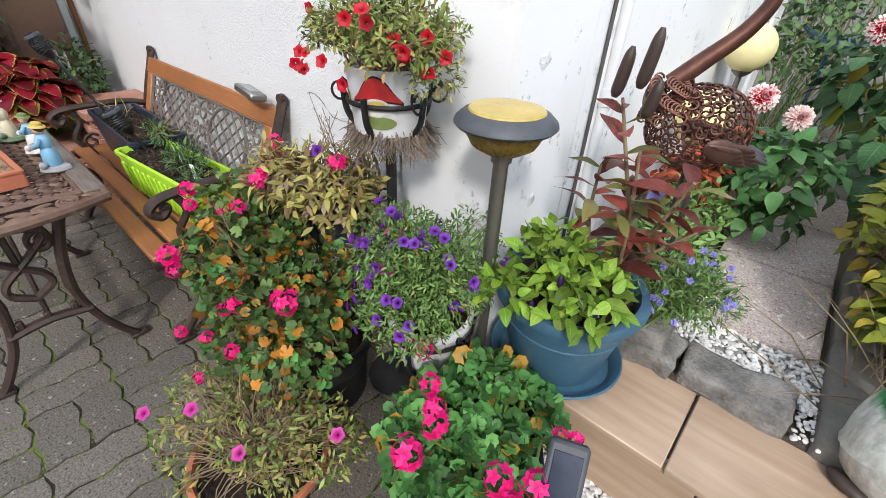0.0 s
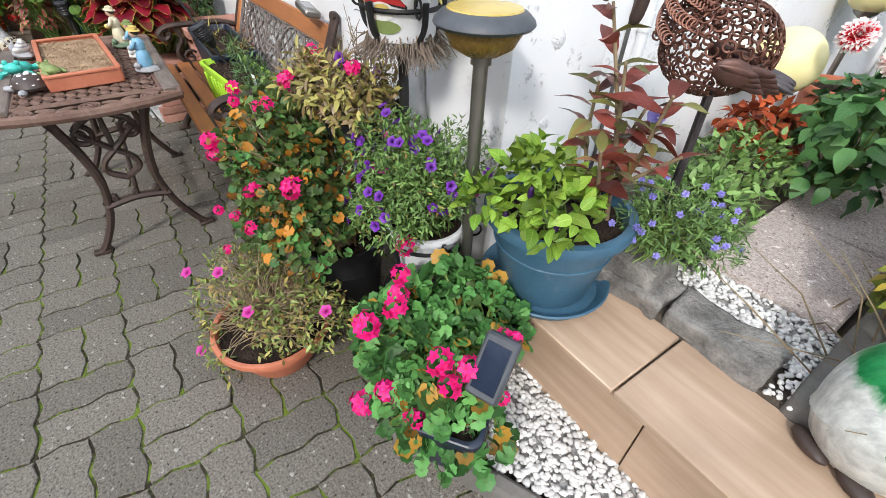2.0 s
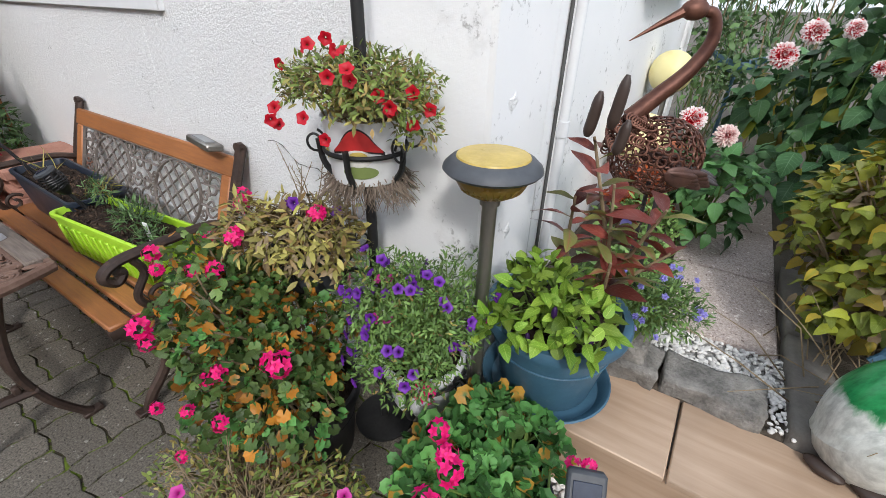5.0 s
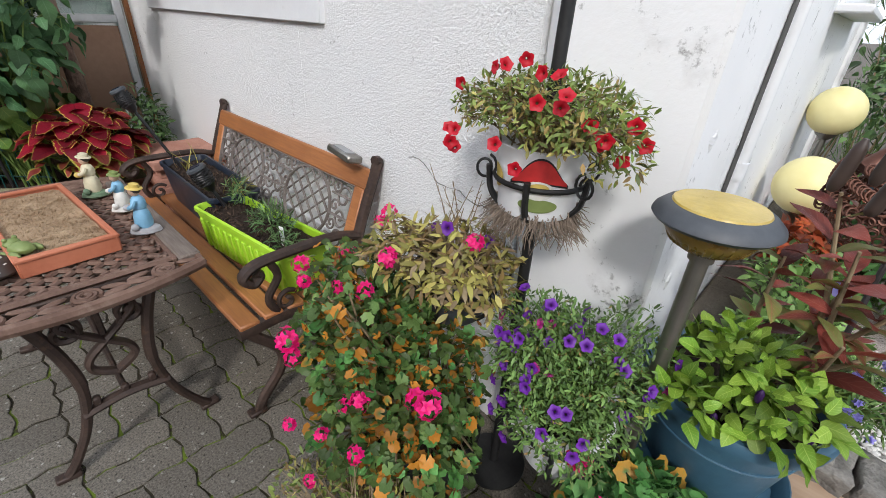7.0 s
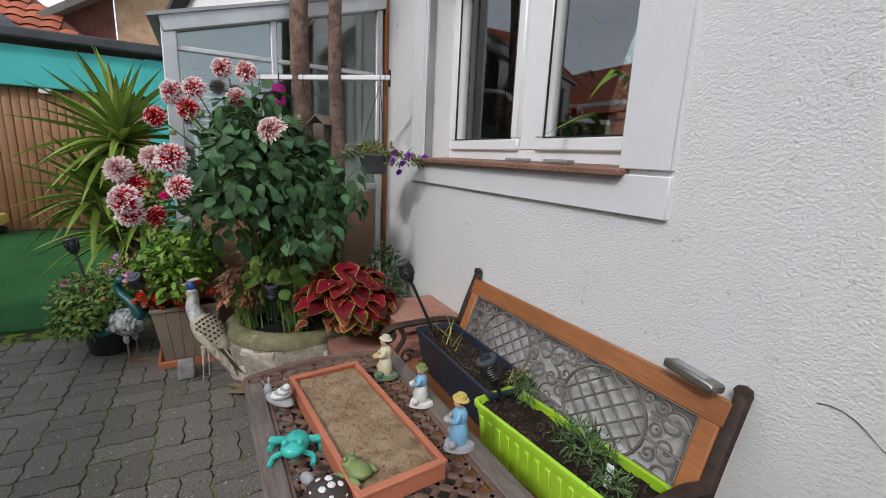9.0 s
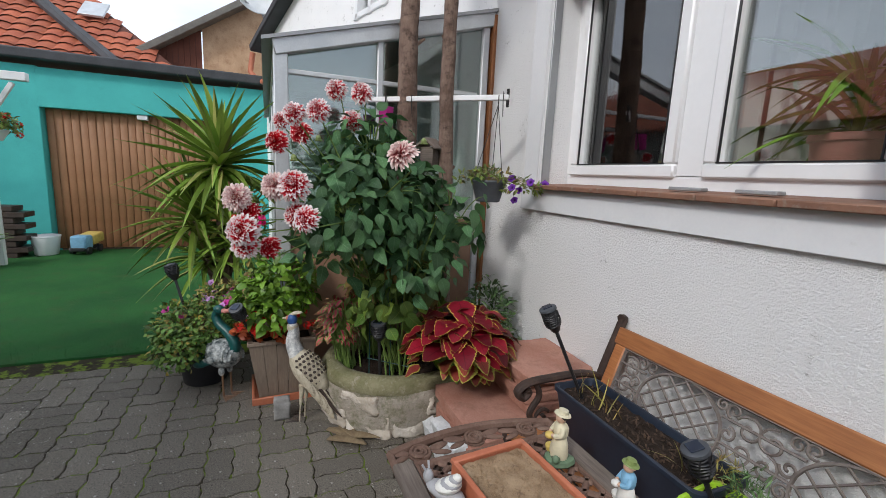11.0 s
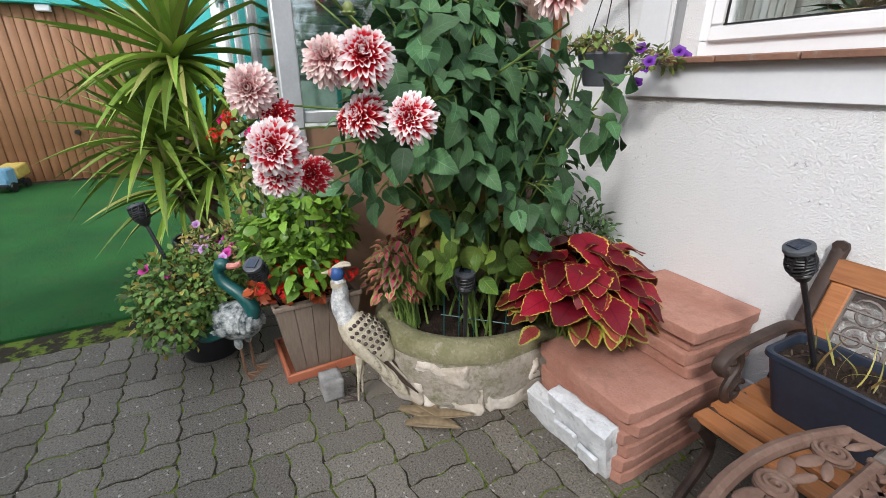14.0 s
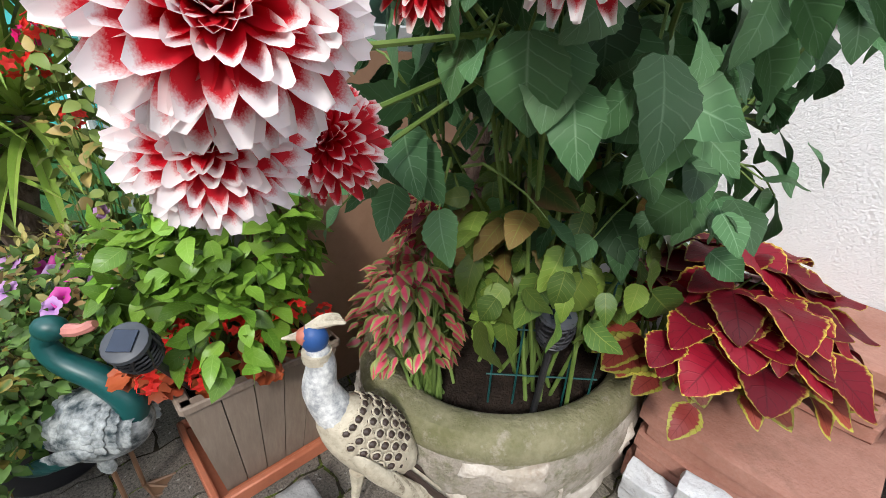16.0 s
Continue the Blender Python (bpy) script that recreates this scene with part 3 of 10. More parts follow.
P_CREAMGREY = surface("weathered_cream_paint", (0.40, 0.35, 0.26), (0.60, 0.54, 0.41), 0.6, 90, 30, bump=0.5, dist=0.002, dirt=(0.24, 0.19, 0.13), dirt_at=(0.55, 0.72))
P_WING = surface("scratched_cream_wing", (0.30, 0.26, 0.19), (0.56, 0.50, 0.38), 0.65, 120, 40, bump=0.8, dist=0.003, dirt=(0.16, 0.12, 0.08), dirt_at=(0.5, 0.62))
P_FACE = paint("red_clay_face", (0.50, 0.16, 0.10))
P_SCALLOP = surface("black_and_white_feather_paint", (0.02, 0.035, 0.04), (0.48, 0.50, 0.48), 0.5, 80, 24, bump=0.6, dist=0.003)
P_TURQ = paint("turquoise_glaze", (0.05, 0.50, 0.42), 0.25)
P_TEAL = paint("dark_teal_glaze", (0.006, 0.075, 0.070), 0.35)
P_RED = paint("red_glaze", (0.55, 0.03, 0.03))
P_PINK = paint("pink_glaze", (0.60, 0.24, 0.20))
P_BROWN = paint("brown_glaze", (0.20, 0.11, 0.06))
P_MOSS = paint("mossy_base_glaze", (0.14, 0.22, 0.13))

L_STEM = surface("green_stem", (0.10, 0.17, 0.03), (0.17, 0.25, 0.06), 0.6, 50, 9)
L_TWIG = surface("dry_twig", (0.16, 0.11, 0.06), (0.30, 0.235, 0.14), 0.8, 60, 9)
L_DAHLIA = leaf_mat("dahlia_leaf", (0.042, 0.115, 0.045), (0.095, 0.200, 0.078), vein=(0.17, 0.29, 0.16), rough=0.55, glow=0.15)
L_YOUNG = leaf_mat("young_dahlia_leaf", (0.05, 0.15, 0.045), (0.12, 0.26, 0.085), vein=(0.14, 0.26, 0.12), rough=0.42, glow=0.15)
L_DAHLOLD = leaf_mat("yellowing_dahlia_leaf", (0.05, 0.12, 0.025), (0.17, 0.25, 0.04), old=(0.24, 0.15, 0.05), old_share=0.12, vein=(0.26, 0.30, 0.07))
L_COLEUS = leaf_mat("red_coleus_leaf", (0.14, 0.004, 0.014), (0.26, 0.008, 0.022), vein=(0.08, 0.003, 0.008), rim=(0.55, 0.42, 0.07), rim_at=0.88, rough=0.5, glow=0.18)
L_COLEUS2 = leaf_mat("red_green_coleus_leaf", (0.24, 0.03, 0.03), (0.30, 0.07, 0.04), vein=(0.14, 0.012, 0.012), rim=(0.38, 0.36, 0.06), rim_at=0.66, rough=0.5, glow=0.18)
L_COLEUS3 = leaf_mat("pink_hearted_coleus_leaf", (0.15, 0.20, 0.055), (0.28, 0.30, 0.10), core=(0.46, 0.05, 0.09), core_at=0.55, rim=(0.26, 0.28, 0.07), rim_at=0.85)
L_LIME = leaf_mat("lime_leaf", (0.10, 0.23, 0.020), (0.23, 0.34, 0.042), vein=(0.42, 0.52, 0.12), rough=0.45)
L_BEGON = leaf_mat("mid_green_leaf", (0.09, 0.21, 0.02), (0.20, 0.34, 0.04), vein=(0.22, 0.36, 0.07), rough=0.35)
L_GERAN = leaf_mat("geranium_leaf", (0.055, 0.19, 0.045), (0.13, 0.31, 0.085), old=(0.45, 0.22, 0.03), old_share=0.03, vein=(0.15, 0.25, 0.07), core=(0.06, 0.15, 0.03), core_at=0.3)
L_GERANOLD = leaf_mat("autumn_geranium_leaf", (0.052, 0.105, 0.024), (0.13, 0.20, 0.055), old=(0.48, 0.18, 0.02), old_share=0.20, vein=(0.16, 0.22, 0.07))
L_PETUN = leaf_mat("petunia_leaf", (0.13, 0.20, 0.038), (0.25, 0.31, 0.085), old=(0.34, 0.24, 0.08), old_share=0.15)
L_TRAIL = leaf_mat("trailing_plant_leaf", (0.075, 0.17, 0.03), (0.18, 0.28, 0.07), old=(0.40, 0.30, 0.06), old_share=0.10)
L_DRY = leaf_mat("drying_petunia_leaf", (0.27, 0.26, 0.06), (0.44, 0.38, 0.12), old=(0.24, 0.15, 0.06), old_share=0.28)
L_CALIB = leaf_mat("calibrachoa_leaf", (0.075, 0.16, 0.036), (0.17, 0.27, 0.072))
L_BRONZE = leaf_mat("bronze_red_leaf", (0.14, 0.035, 0.025), (0.28, 0.06, 0.045), old=(0.16, 0.19, 0.05), old_share=0.28, vein=(0.28, 0.10, 0.07), rough=0.4)
L_LOBEL = leaf_mat("lobelia_leaf", (0.07, 0.15, 0.04), (0.16, 0.26, 0.075))
L_SEDUM = leaf_mat("sedum_leaf", (0.13, 0.25, 0.06), (0.24, 0.37, 0.12), rough=0.4)
L_BUSH = leaf_mat("yellowing_bush_leaf", (0.12, 0.18, 0.022), (0.32, 0.34, 0.04), old=(0.48, 0.34, 0.04), old_share=0.22, vein=(0.27, 0.30, 0.08))
L_HEDGE = leaf_mat("fine_green_leaf", (0.06, 0.13, 0.045), (0.14, 0.23, 0.085))
L_YUCCA = leaf_mat("yucca_leaf", (0.14, 0.27, 0.035), (0.32, 0.43, 0.08), old=(0.40, 0.38, 0.13), old_share=0.08, vein=(0.27, 0.33, 0.09), vein_w=0.12, rough=0.35)
L_PINE = leaf_mat("conifer_needle", (0.025, 0.06, 0.028), (0.05, 0.10, 0.045))
L_AUTUMN = leaf_mat("orange_red_leaf", (0.28, 0.05, 0.025), (0.45, 0.10, 0.03))
F_DAHLIA = petal_mat("red_white_dahlia_petal", (0.70, 0.006, 0.022), (0.90, 0.84, 0.83), (0.74, 0.88), glow=0.35)
F_DAHRED = petal_mat("red_dahlia_petal", (0.64, 0.004, 0.018), (0.86, 0.74, 0.72), (0.88, 1.02), glow=0.35)
F_DAHPALE = petal_mat("pale_pink_dahlia_petal", (0.62, 0.07, 0.09), (0.86, 0.72, 0.68), (0.42, 0.90))
F_PINK = petal_mat("pink_geranium_petal", (0.72, 0.003, 0.13), (0.84, 0.008, 0.22), (0.2, 0.8))
F_RED = petal_mat("red_petunia_petal", (0.42, 0.001, 0.012), (0.54, 0.002, 0.018), (0.2, 0.8), heart=(0.12, 0.02, 0.01))
F_PURPLE = petal_mat("purple_petal", (0.07, 0.006, 0.17), (0.15, 0.02, 0.34), (0.25, 0.7), heart=(0.03, 0.004, 0.07))
F_VIOLET = petal_mat("blue_violet_petal", (0.22, 0.19, 0.60), (0.34, 0.31, 0.72), (0.2, 0.8))
F_MAGENTA = petal_mat("magenta_petal", (0.40, 0.01, 0.20), (0.55, 0.04, 0.30), (0.2, 0.8))
F_SCARLET = petal_mat("scarlet_petal", (0.66, 0.018, 0.012), (0.76, 0.03, 0.02), (0.2, 0.8))
F_LILAC = petal_mat("lilac_petal", (0.36, 0.13, 0.44), (0.56, 0.30, 0.60), (0.2, 0.7), heart=(0.10, 0.01, 0.14))

# ---- ground and house ----
GRND = Shape()
GRND.raw([(-300, -300, -0.07), (300, -300, -0.07), (300, 300, -0.07), (-300, 300, -0.07)], [[0, 1, 2, 3]])
single("ground", GRND, M_EARTH, "dry brown earth under and round the yard", "ground", kind="structure")
bed = Shape().box((-2.0, -1.6, -0.029), (5.86, 4.9, 0.05), bevel=0.001)
single("paving_bed", bed, M_JOINT, "dark mossy sand joints between the grey pavers", "paving bed", kind="structure")

turf = Shape()
turf_n = 46
grid_v = [(-9.45 + 4.53 * i / turf_n, -6.2 + 6.0 * j / turf_n, 0.012 + 0.006 * noise.noise((i * 0.3, j * 0.3, 0))) for i in range(turf_n + 1) for j in range(turf_n + 1)]
turf.raw(grid_v, [[i * (turf_n + 1) + j, (i + 1) * (turf_n + 1) + j, (i + 1) * (turf_n + 1) + j + 1, i * (turf_n + 1) + j + 1] for i in range(turf_n) for j in range(turf_n)])
turf.box((-4.925, -3.2, 0.004), (0.012, 6.0, 0.022), bevel=0.003)
turf_ob = single("turf", turf, M_TURF, "green artificial turf carpet laid over the yard", "turf", kind="structure")
blades = Shape()
rng = np.random.default_rng(5)
nb = 5200
bx, by = -4.92 - rng.random(nb) ** 1.8 * 2.2, -3.2 + rng.random(nb) * 2.5
bh = 0.008 + 0.012 * rng.random(nb)
tip = rng.normal(0, 0.006, (nb, 2))
ang = rng.random(nb) * 6.28
w = 0.0016
bv = np.stack([np.stack([bx - np.cos(ang) * w, by - np.sin(ang) * w, np.full(nb, 0.012)], 1),
               np.stack([bx + np.cos(ang) * w, by + np.sin(ang) * w, np.full(nb, 0.012)], 1),
               np.stack([bx + tip[:, 0], by + tip[:, 1], 0.014 + bh], 1)], 1).reshape(-1, 3)
blades.raw(bv, [[3 * i, 3 * i + 1, 3 * i + 2] for i in range(nb)])
part("blades", blades, M_TURF, turf_ob, "short green plastic grass blades", smooth=False)

WY, WT = 0.82, 3.7
wall = Shape()
for x0, x1, z0, z1 in ((-4.12, -3.47, -0.06, WT), (-1.95, -0.9, -0.06, WT), (-3.47, -1.95, -0.06, 1.335), (-3.47, -1.95, 2.46, WT)):
    wall.box(((x0 + x1) / 2, WY + 0.19, (z0 + z1) / 2), (x1 - x0, 0.38, z1 - z0), bevel=0.001)
single("wall_north", wall, M_WALL, "white house wall with rough trowelled plaster", "wall", kind="structure")
strip = Shape().box((-0.715, WY + 0.20, 1.82), (0.37, 0.37, 3.76), bevel=0.012)
single("wall_corner", strip, M_SMOOTH, "smooth white painted house corner with grey weather stains", "wall", kind="structure")
east = Shape().box((-0.68, 2.62, 1.82), (0.30, 2.86, 3.76), bevel=0.01)
single("wall_east", east, M_SMOOTH, "white painted side wall with cracked, stained plaster", "wall", kind="structure")
back = Shape()
back.box((-2.6, 4.05, 1.82), (4.2, 0.2, 3.76), bevel=0.01)
single("wall_back", back, M_SMOOTH, "plain white rear wall of the house", "wall", kind="structure")
roof = Shape().box((-2.5, 2.4, 3.86), (4.6, 3.7, 0.2), bevel=0.02)
single("roof_eave", roof, M_ROOFEDGE, "dark grey eave over the house wall", "roof", kind="structure")

# a raised plaster flake and hairline cracks on the corner
cr = Shape()
for seed, (x, y, z, ax) in enumerate(((-1.16, 0.817, 0.80, 0),)):
    r = random.Random(seed + 3)
    pts = []
    for i in range(16):
        s = (i / 15 - 0.5) * 0.34
        zz = z + 0.03 * noise.noise(Vector((i * 0.23, seed * 5.0, 0))) + r.uniform(-0.004, 0.004) - (s * 0.25 if ax == 0 else 0)
        pts.append((x + s, y, zz) if ax == 0 else (x, y + s, zz))
    cr.tube(pts, [0.0004 + 0.0012 * r.random() for _ in pts], 5)
single("plaster_crack", cr, M_CABLE, "dark hairline crack in the white plaster", "crack", kind="structure")
flake = Shape()
for seed in range(5):
    r = random.Random(seed)
    y, z = 0.90 + 0.42 * r.random(), 0.62 + 0.5 * r.random()
    poly = [(y + (0.012 + 0.016 * r.random()) * math.cos(a), z + (0.010 + 0.014 * r.random()) * math.sin(a)) for a in np.linspace(0, 6.28, 11)[:-1]]
    v = [(-0.5275, p, q) for p, q in poly] + [(-0.5305, y + (p - y) * 1.3, z + (q - z) * 1.3) for p, q in poly]
    flake.raw(v, [list(range(10))] + [[i, 10 + i, 10 + (i + 1) % 10, (i + 1) % 10] for i in range(10)])
single("plaster_patch", flake, M_WALL, "flaking raised patch of white plaster", "plaster", kind="structure")

# window trim, sill and window
trim = Shape()
trim.box((-1.86, WY - 0.006, 2.4), (0.186, 0.03, 2.1), bevel=0.003)
trim.box((-2.695, WY - 0.006, 1.268), (1.86, 0.03, 0.13), bevel=0.003)
trim.box((-3.545, WY - 0.006, 2.4), (0.14, 0.024, 2.1), bevel=0.003)
single("trim", trim, M_TRIM, "smooth light grey painted band round the window", "trim", kind="structure")

win = thing("window_1", "white plastic two-sash window with a red-brown tiled sill", "window", (-2.71, 0.82, 1.34))
win["kind"] = "structure"
FY = 0.22
fr = Shape()
for cx, cz, sx, sz in ((0, 0.05, 1.52, 0.07), (0, 1.085, 1.52, 0.07), (-0.74, 0.57, 0.05, 1.0), (0.735, 0.57, 0.05, 1.0), (0.035, 0.57, 0.13, 1.0)):
    fr.box((cx, FY, cz), (sx, 0.075, sz), bevel=0.006)
part("window_frame", fr, M_PVC, win)
for x0, x1 in ((-0.715, -0.03), (0.10, 0.71)):
    sash = Shape()
    c, w2 = (x0 + x1) / 2, x1 - x0
    for cx, cz, sx, sz in ((c, 0.10, w2, 0.06), (c, 1.03, w2, 0.06), (x0 + 0.03, 0.565, 0.06, 0.87), (x1 - 0.03, 0.565, 0.06, 0.87)):
        sash.box((cx, FY - 0.022, cz), (sx, 0.07, sz), bevel=0.008)
    so = part("sash", sash, M_PVC, win)
    pane = Shape().box((c, FY - 0.01, 0.565), (w2 - 0.11, 0.008, 0.87), bevel=0.001)
    po = part("pane", pane, M_GLASS, so, "clear reflecting window glass")
    po.visible_shadow = False
    gasket = Shape()
    for cx, cz, sx, sz in ((c, 0.132, w2 - 0.11, 0.006), (c, 0.998, w2 - 0.11, 0.006), (x0 + 0.062, 0.565, 0.006, 0.86), (x1 - 0.062, 0.565, 0.006, 0.86)):
        gasket.box((cx, FY - 0.05, cz), (sx, 0.01, sz), bevel=0.001)
    part("gasket", gasket, M_BLACK, so, "thin black rubber seal")
rail = Shape()
rail.box((-0.76, 0.03, 0.57), (0.02, 0.05, 1.1), bevel=0.003)
rail.box((0.755, 0.03, 0.57), (0.026, 0.05, 1.1), bevel=0.003)
part("shutter_rail", rail, M_GREYRAIL, win, "grey metal shutter guide")
sill = Shape()
for i in range(6):
    sill.box((-0.655 + 0.262 * i, 0.06, 0.004), (0.258, 0.24, 0.024), rot=(3, 0, 0), bevel=0.004)
part("window_sill", sill, M_SILL, win, "red-brown tile sill with dusty edge")
shut = Shape()
for i in range(3):
    shut.box((0, 0.12, 1.14 - 0.04 * i), (1.5, 0.03, 0.038), bevel=0.01)
part("shutter", shut, M_TRIM, win, "white roller shutter, rolled up")
for px in (0.16, 0.42):
    s = Shape().box((px - 0.0, 0.03, 0.026), (0.13, 0.05, 0.014), rot=(0, 0, 2), bevel=0.004)
    part("sill_plate", s, M_GREYRAIL, win, "small dull plate lying on the sill")

# room behind the window
room = Shape()
room.box((-2.71, 3.0, 1.8), (1.9, 0.05, 2.6), bevel=0.001)
room.box((-3.66, 2.1, 1.8), (0.05, 1.8, 2.6), bevel=0.001)
room.box((-1.76, 2.1, 1.8), (0.05, 1.8, 2.6), bevel=0.001)
room.box((-2.71, 2.1, 0.55), (1.9, 1.8, 0.05), bevel=0.001)
room.box((-2.71, 2.1, 2.95), (1.9, 1.8, 0.05), bevel=0.001)
single("wall_room", room, M_ROOM, "plain pale walls of the room behind the window", "wall", kind="structure")
ledge = Shape().box((-2.71, 1.28, 1.36), (1.6, 0.30, 0.03), bevel=0.006)
single("inner_sill", ledge, M_PVC, "white inner window sill", "sill", kind="structure")


def curtain(x0, x1, y, seed):
    s = Shape()
    n, r = 60, random.Random(seed)
    ph = r.uniform(0, 6)
    v, f = [], []
    for i in range(n + 1):
        x = x0 + (x1 - x0) * i / n
        for j, z in enumerate((1.40, 1.9, 2.45)):
            v.append((x, y + 0.022 * math.sin(i * 0.85 + ph) * (0.7 + 0.3 * j), z))
    for i in range(n):
        for j in range(2):
            f.append([i * 3 + j, i * 3 + j + 1, (i + 1) * 3 + j + 1, (i + 1) * 3 + j])
    s.raw(v, f)
    single("curtain", s, M_CURTAIN, "thin grey net curtain hanging in folds behind the glass", "curtain", group="window curtains")


curtain(-3.45, -3.22, 1.14, 1)
curtain(-3.62, -2.72, 1.46, 3)
curtain(-2.68, -1.80, 1.46, 2)

# cable and pipe on the side wall, a small board farther along
cab = Shape().tube([(-0.523, 1.27, 0.4), (-0.523, 1.268, 1.1), (-0.523, 1.272, 1.9), (-0.523, 1.27, 3.5)], 0.006, 8)
single("cable", cab, M_CABLE, "dark cable running up the white wall", "cable")
pipe = Shape().tube([(-0.515, 1.33, 0.4), (-0.515, 1.33, 3.5)], 0.016, 10)
pipe.tube([(-0.515, 1.33, 0.88), (-0.515, 1.33, 0.93)], 0.02, 10)
single("wall_pipe", pipe, M_TRIM, "thin white painted pipe on the wall", "pipe")
board = Shape().box((-0.48, 2.75, 1.345), (0.12, 1.15, 0.03), bevel=0.006)
board.box((-0.52, 2.75, 1.9), (0.02, 1.05, 1.1), bevel=0.004)
single("side_sill", board, M_TRIM, "grey window ledge on the side wall", "sill", kind="structure")

# plinth tiles at the wall's foot
for i in range(9):
    for j in range(2):
        if i == 0 and j == 1:
            continue
        t = Shape().box((-2.78 + 0.2 * i, WY - 0.006, 0.10 + 0.2 * j), (0.194, 0.018, 0.194), bevel=0.003)
        single("plinth_tile", t, M_TRIM, "cream glazed plinth tile at the foot of the wall", "tile", kind="structure")

# ---- glazed porch ----
porch = thing("porch", "glazed lean-to porch with aluminium frames and brown lower panels", "porch", (-4.15, 0.82, 0))
porch["kind"] = "structure"
pf = Shape()
def beam(a, b, w, d):
    a, b = Vector(a), Vector(b)
    m, v = (a + b) / 2, b - a
    L = v.length
    rx = math.degrees(math.atan2(v.z, math.hypot(v.x, v.y)))
    rz = math.degrees(math.atan2(v.y, v.x))
    return (tuple(m), (L, w, d), (0, -rx, rz))
for a, b, w, d in (((0, 0, 2.43), (0, -1.40, 2.05), 0.09, 0.10), ((0, -0.06, 0), (0, -0.06, 2.40), 0.05, 0.05), ((0, -1.36, 0), (0, -1.36, 2.06), 0.08, 0.07),
                   ((0, -0.10, 1.93), (0, -1.34, 1.93), 0.03, 0.03), ((0, -0.78, 1.1), (0, -0.78, 2.22), 0.04, 0.04), ((0, -0.06, 1.12), (0, -1.36, 1.12), 0.04, 0.05),
                   ((0, -1.36, 2.05), (-4.0, -1.36, 2.05), 0.08, 0.08), ((-1.0, -1.36, 0), (-1.0, -1.36, 2.05), 0.06, 0.06), ((-2.2, -1.36, 0), (-2.2, -1.36, 2.05), 0.06, 0.06), ((-3.6, -1.36, 0), (-3.6, -1.36, 2.05), 0.06, 0.06)):
    c, s, r = beam(a, b, w, d)
    pf.box(c, s, r, bevel=0.006)
part("frame", pf, M_ALU, porch)
for y0, y1, z0, zt0, zt1 in ((-0.085, -0.76, 1.14, 2.36, 2.18), (-0.80, -1.33, 1.14, 2.17, 2.02)):
    g = Shape()
    g.raw([(0.002, y0, z0), (0.002, y1, z0), (0.002, y1, zt1), (0.002, y0, zt0), (-0.006, y0, z0), (-0.006, y1, z0), (-0.006, y1, zt1), (-0.006, y0, zt0)],
          [[0, 1, 2, 3], [7, 6, 5, 4], [0, 4, 5, 1], [1, 5, 6, 2], [2, 6, 7, 3], [3, 7, 4, 0]])
    po = part("pane", g, M_PORCHGLASS, porch, "greenish porch glass", smooth=False)
    po.visible_shadow = False
for x0, x1 in ((-0.04, -0.97), (-1.03, -2.17), (-2.23, -3.57)):
    g = Shape().box(((x0 + x1) / 2, -1.36, 1.05), (abs(x1 - x0), 0.008, 1.95), bevel=0.001)
    po = part("pane", g, M_PORCHGLASS, porch, "greenish porch glass")
    po.visible_shadow = False
pn = Shape().box((0, -0.71, 0.55), (0.02, 1.25, 1.06), bevel=0.003)
part("lower_panel", pn, M_PORCHPANEL, porch, "brown translucent lower panel")
ws = Shape().box((0.02, 0.0, 1.25), (0.06, 0.045, 2.4), bevel=0.006)
part("wood_strip", ws, M_BENCHWOOD, porch, "orange-brown wooden edge strip")
pr = Shape()
pr.raw([(0.06, 0.05, 2.50), (0.06, -1.46, 2.09), (-4.0, -1.46, 2.09), (-4.0, 0.05, 2.50), (0.06, 0.05, 2.48), (0.06, -1.46, 2.07), (-4.0, -1.46, 2.07), (-4.0, 0.05, 2.48)],
       [[0, 1, 2, 3], [7, 6, 5, 4], [0, 4, 5, 1], [1, 5, 6, 2], [2, 6, 7, 3], [3, 7, 4, 0]])
part("roof", pr, M_GREYRAIL, porch, "grey corrugated lean-to roof", smooth=False)
blind = Shape()
for i in range(16):
    blind.box((-0.9, -0.95, 1.28 + 0.045 * i), (0.012, 0.62, 0.036), rot=(0, 25, 0), bevel=0.003)
part("blind", blind, M_CURTAIN, porch, "pale slatted blind inside the porch")
inner = Shape().box((-1.6, -0.3, 1.1), (0.04, 0.9, 2.0), bevel=0.004)
part("inner_door", inner, M_TEAL, porch, "teal door leaf inside the porch")
fl = Shape().box((-2.0, -0.68, 0.0), (3.9, 1.3, 0.05), bevel=0.004)
part("floor_slab", fl, M_KERB, porch)

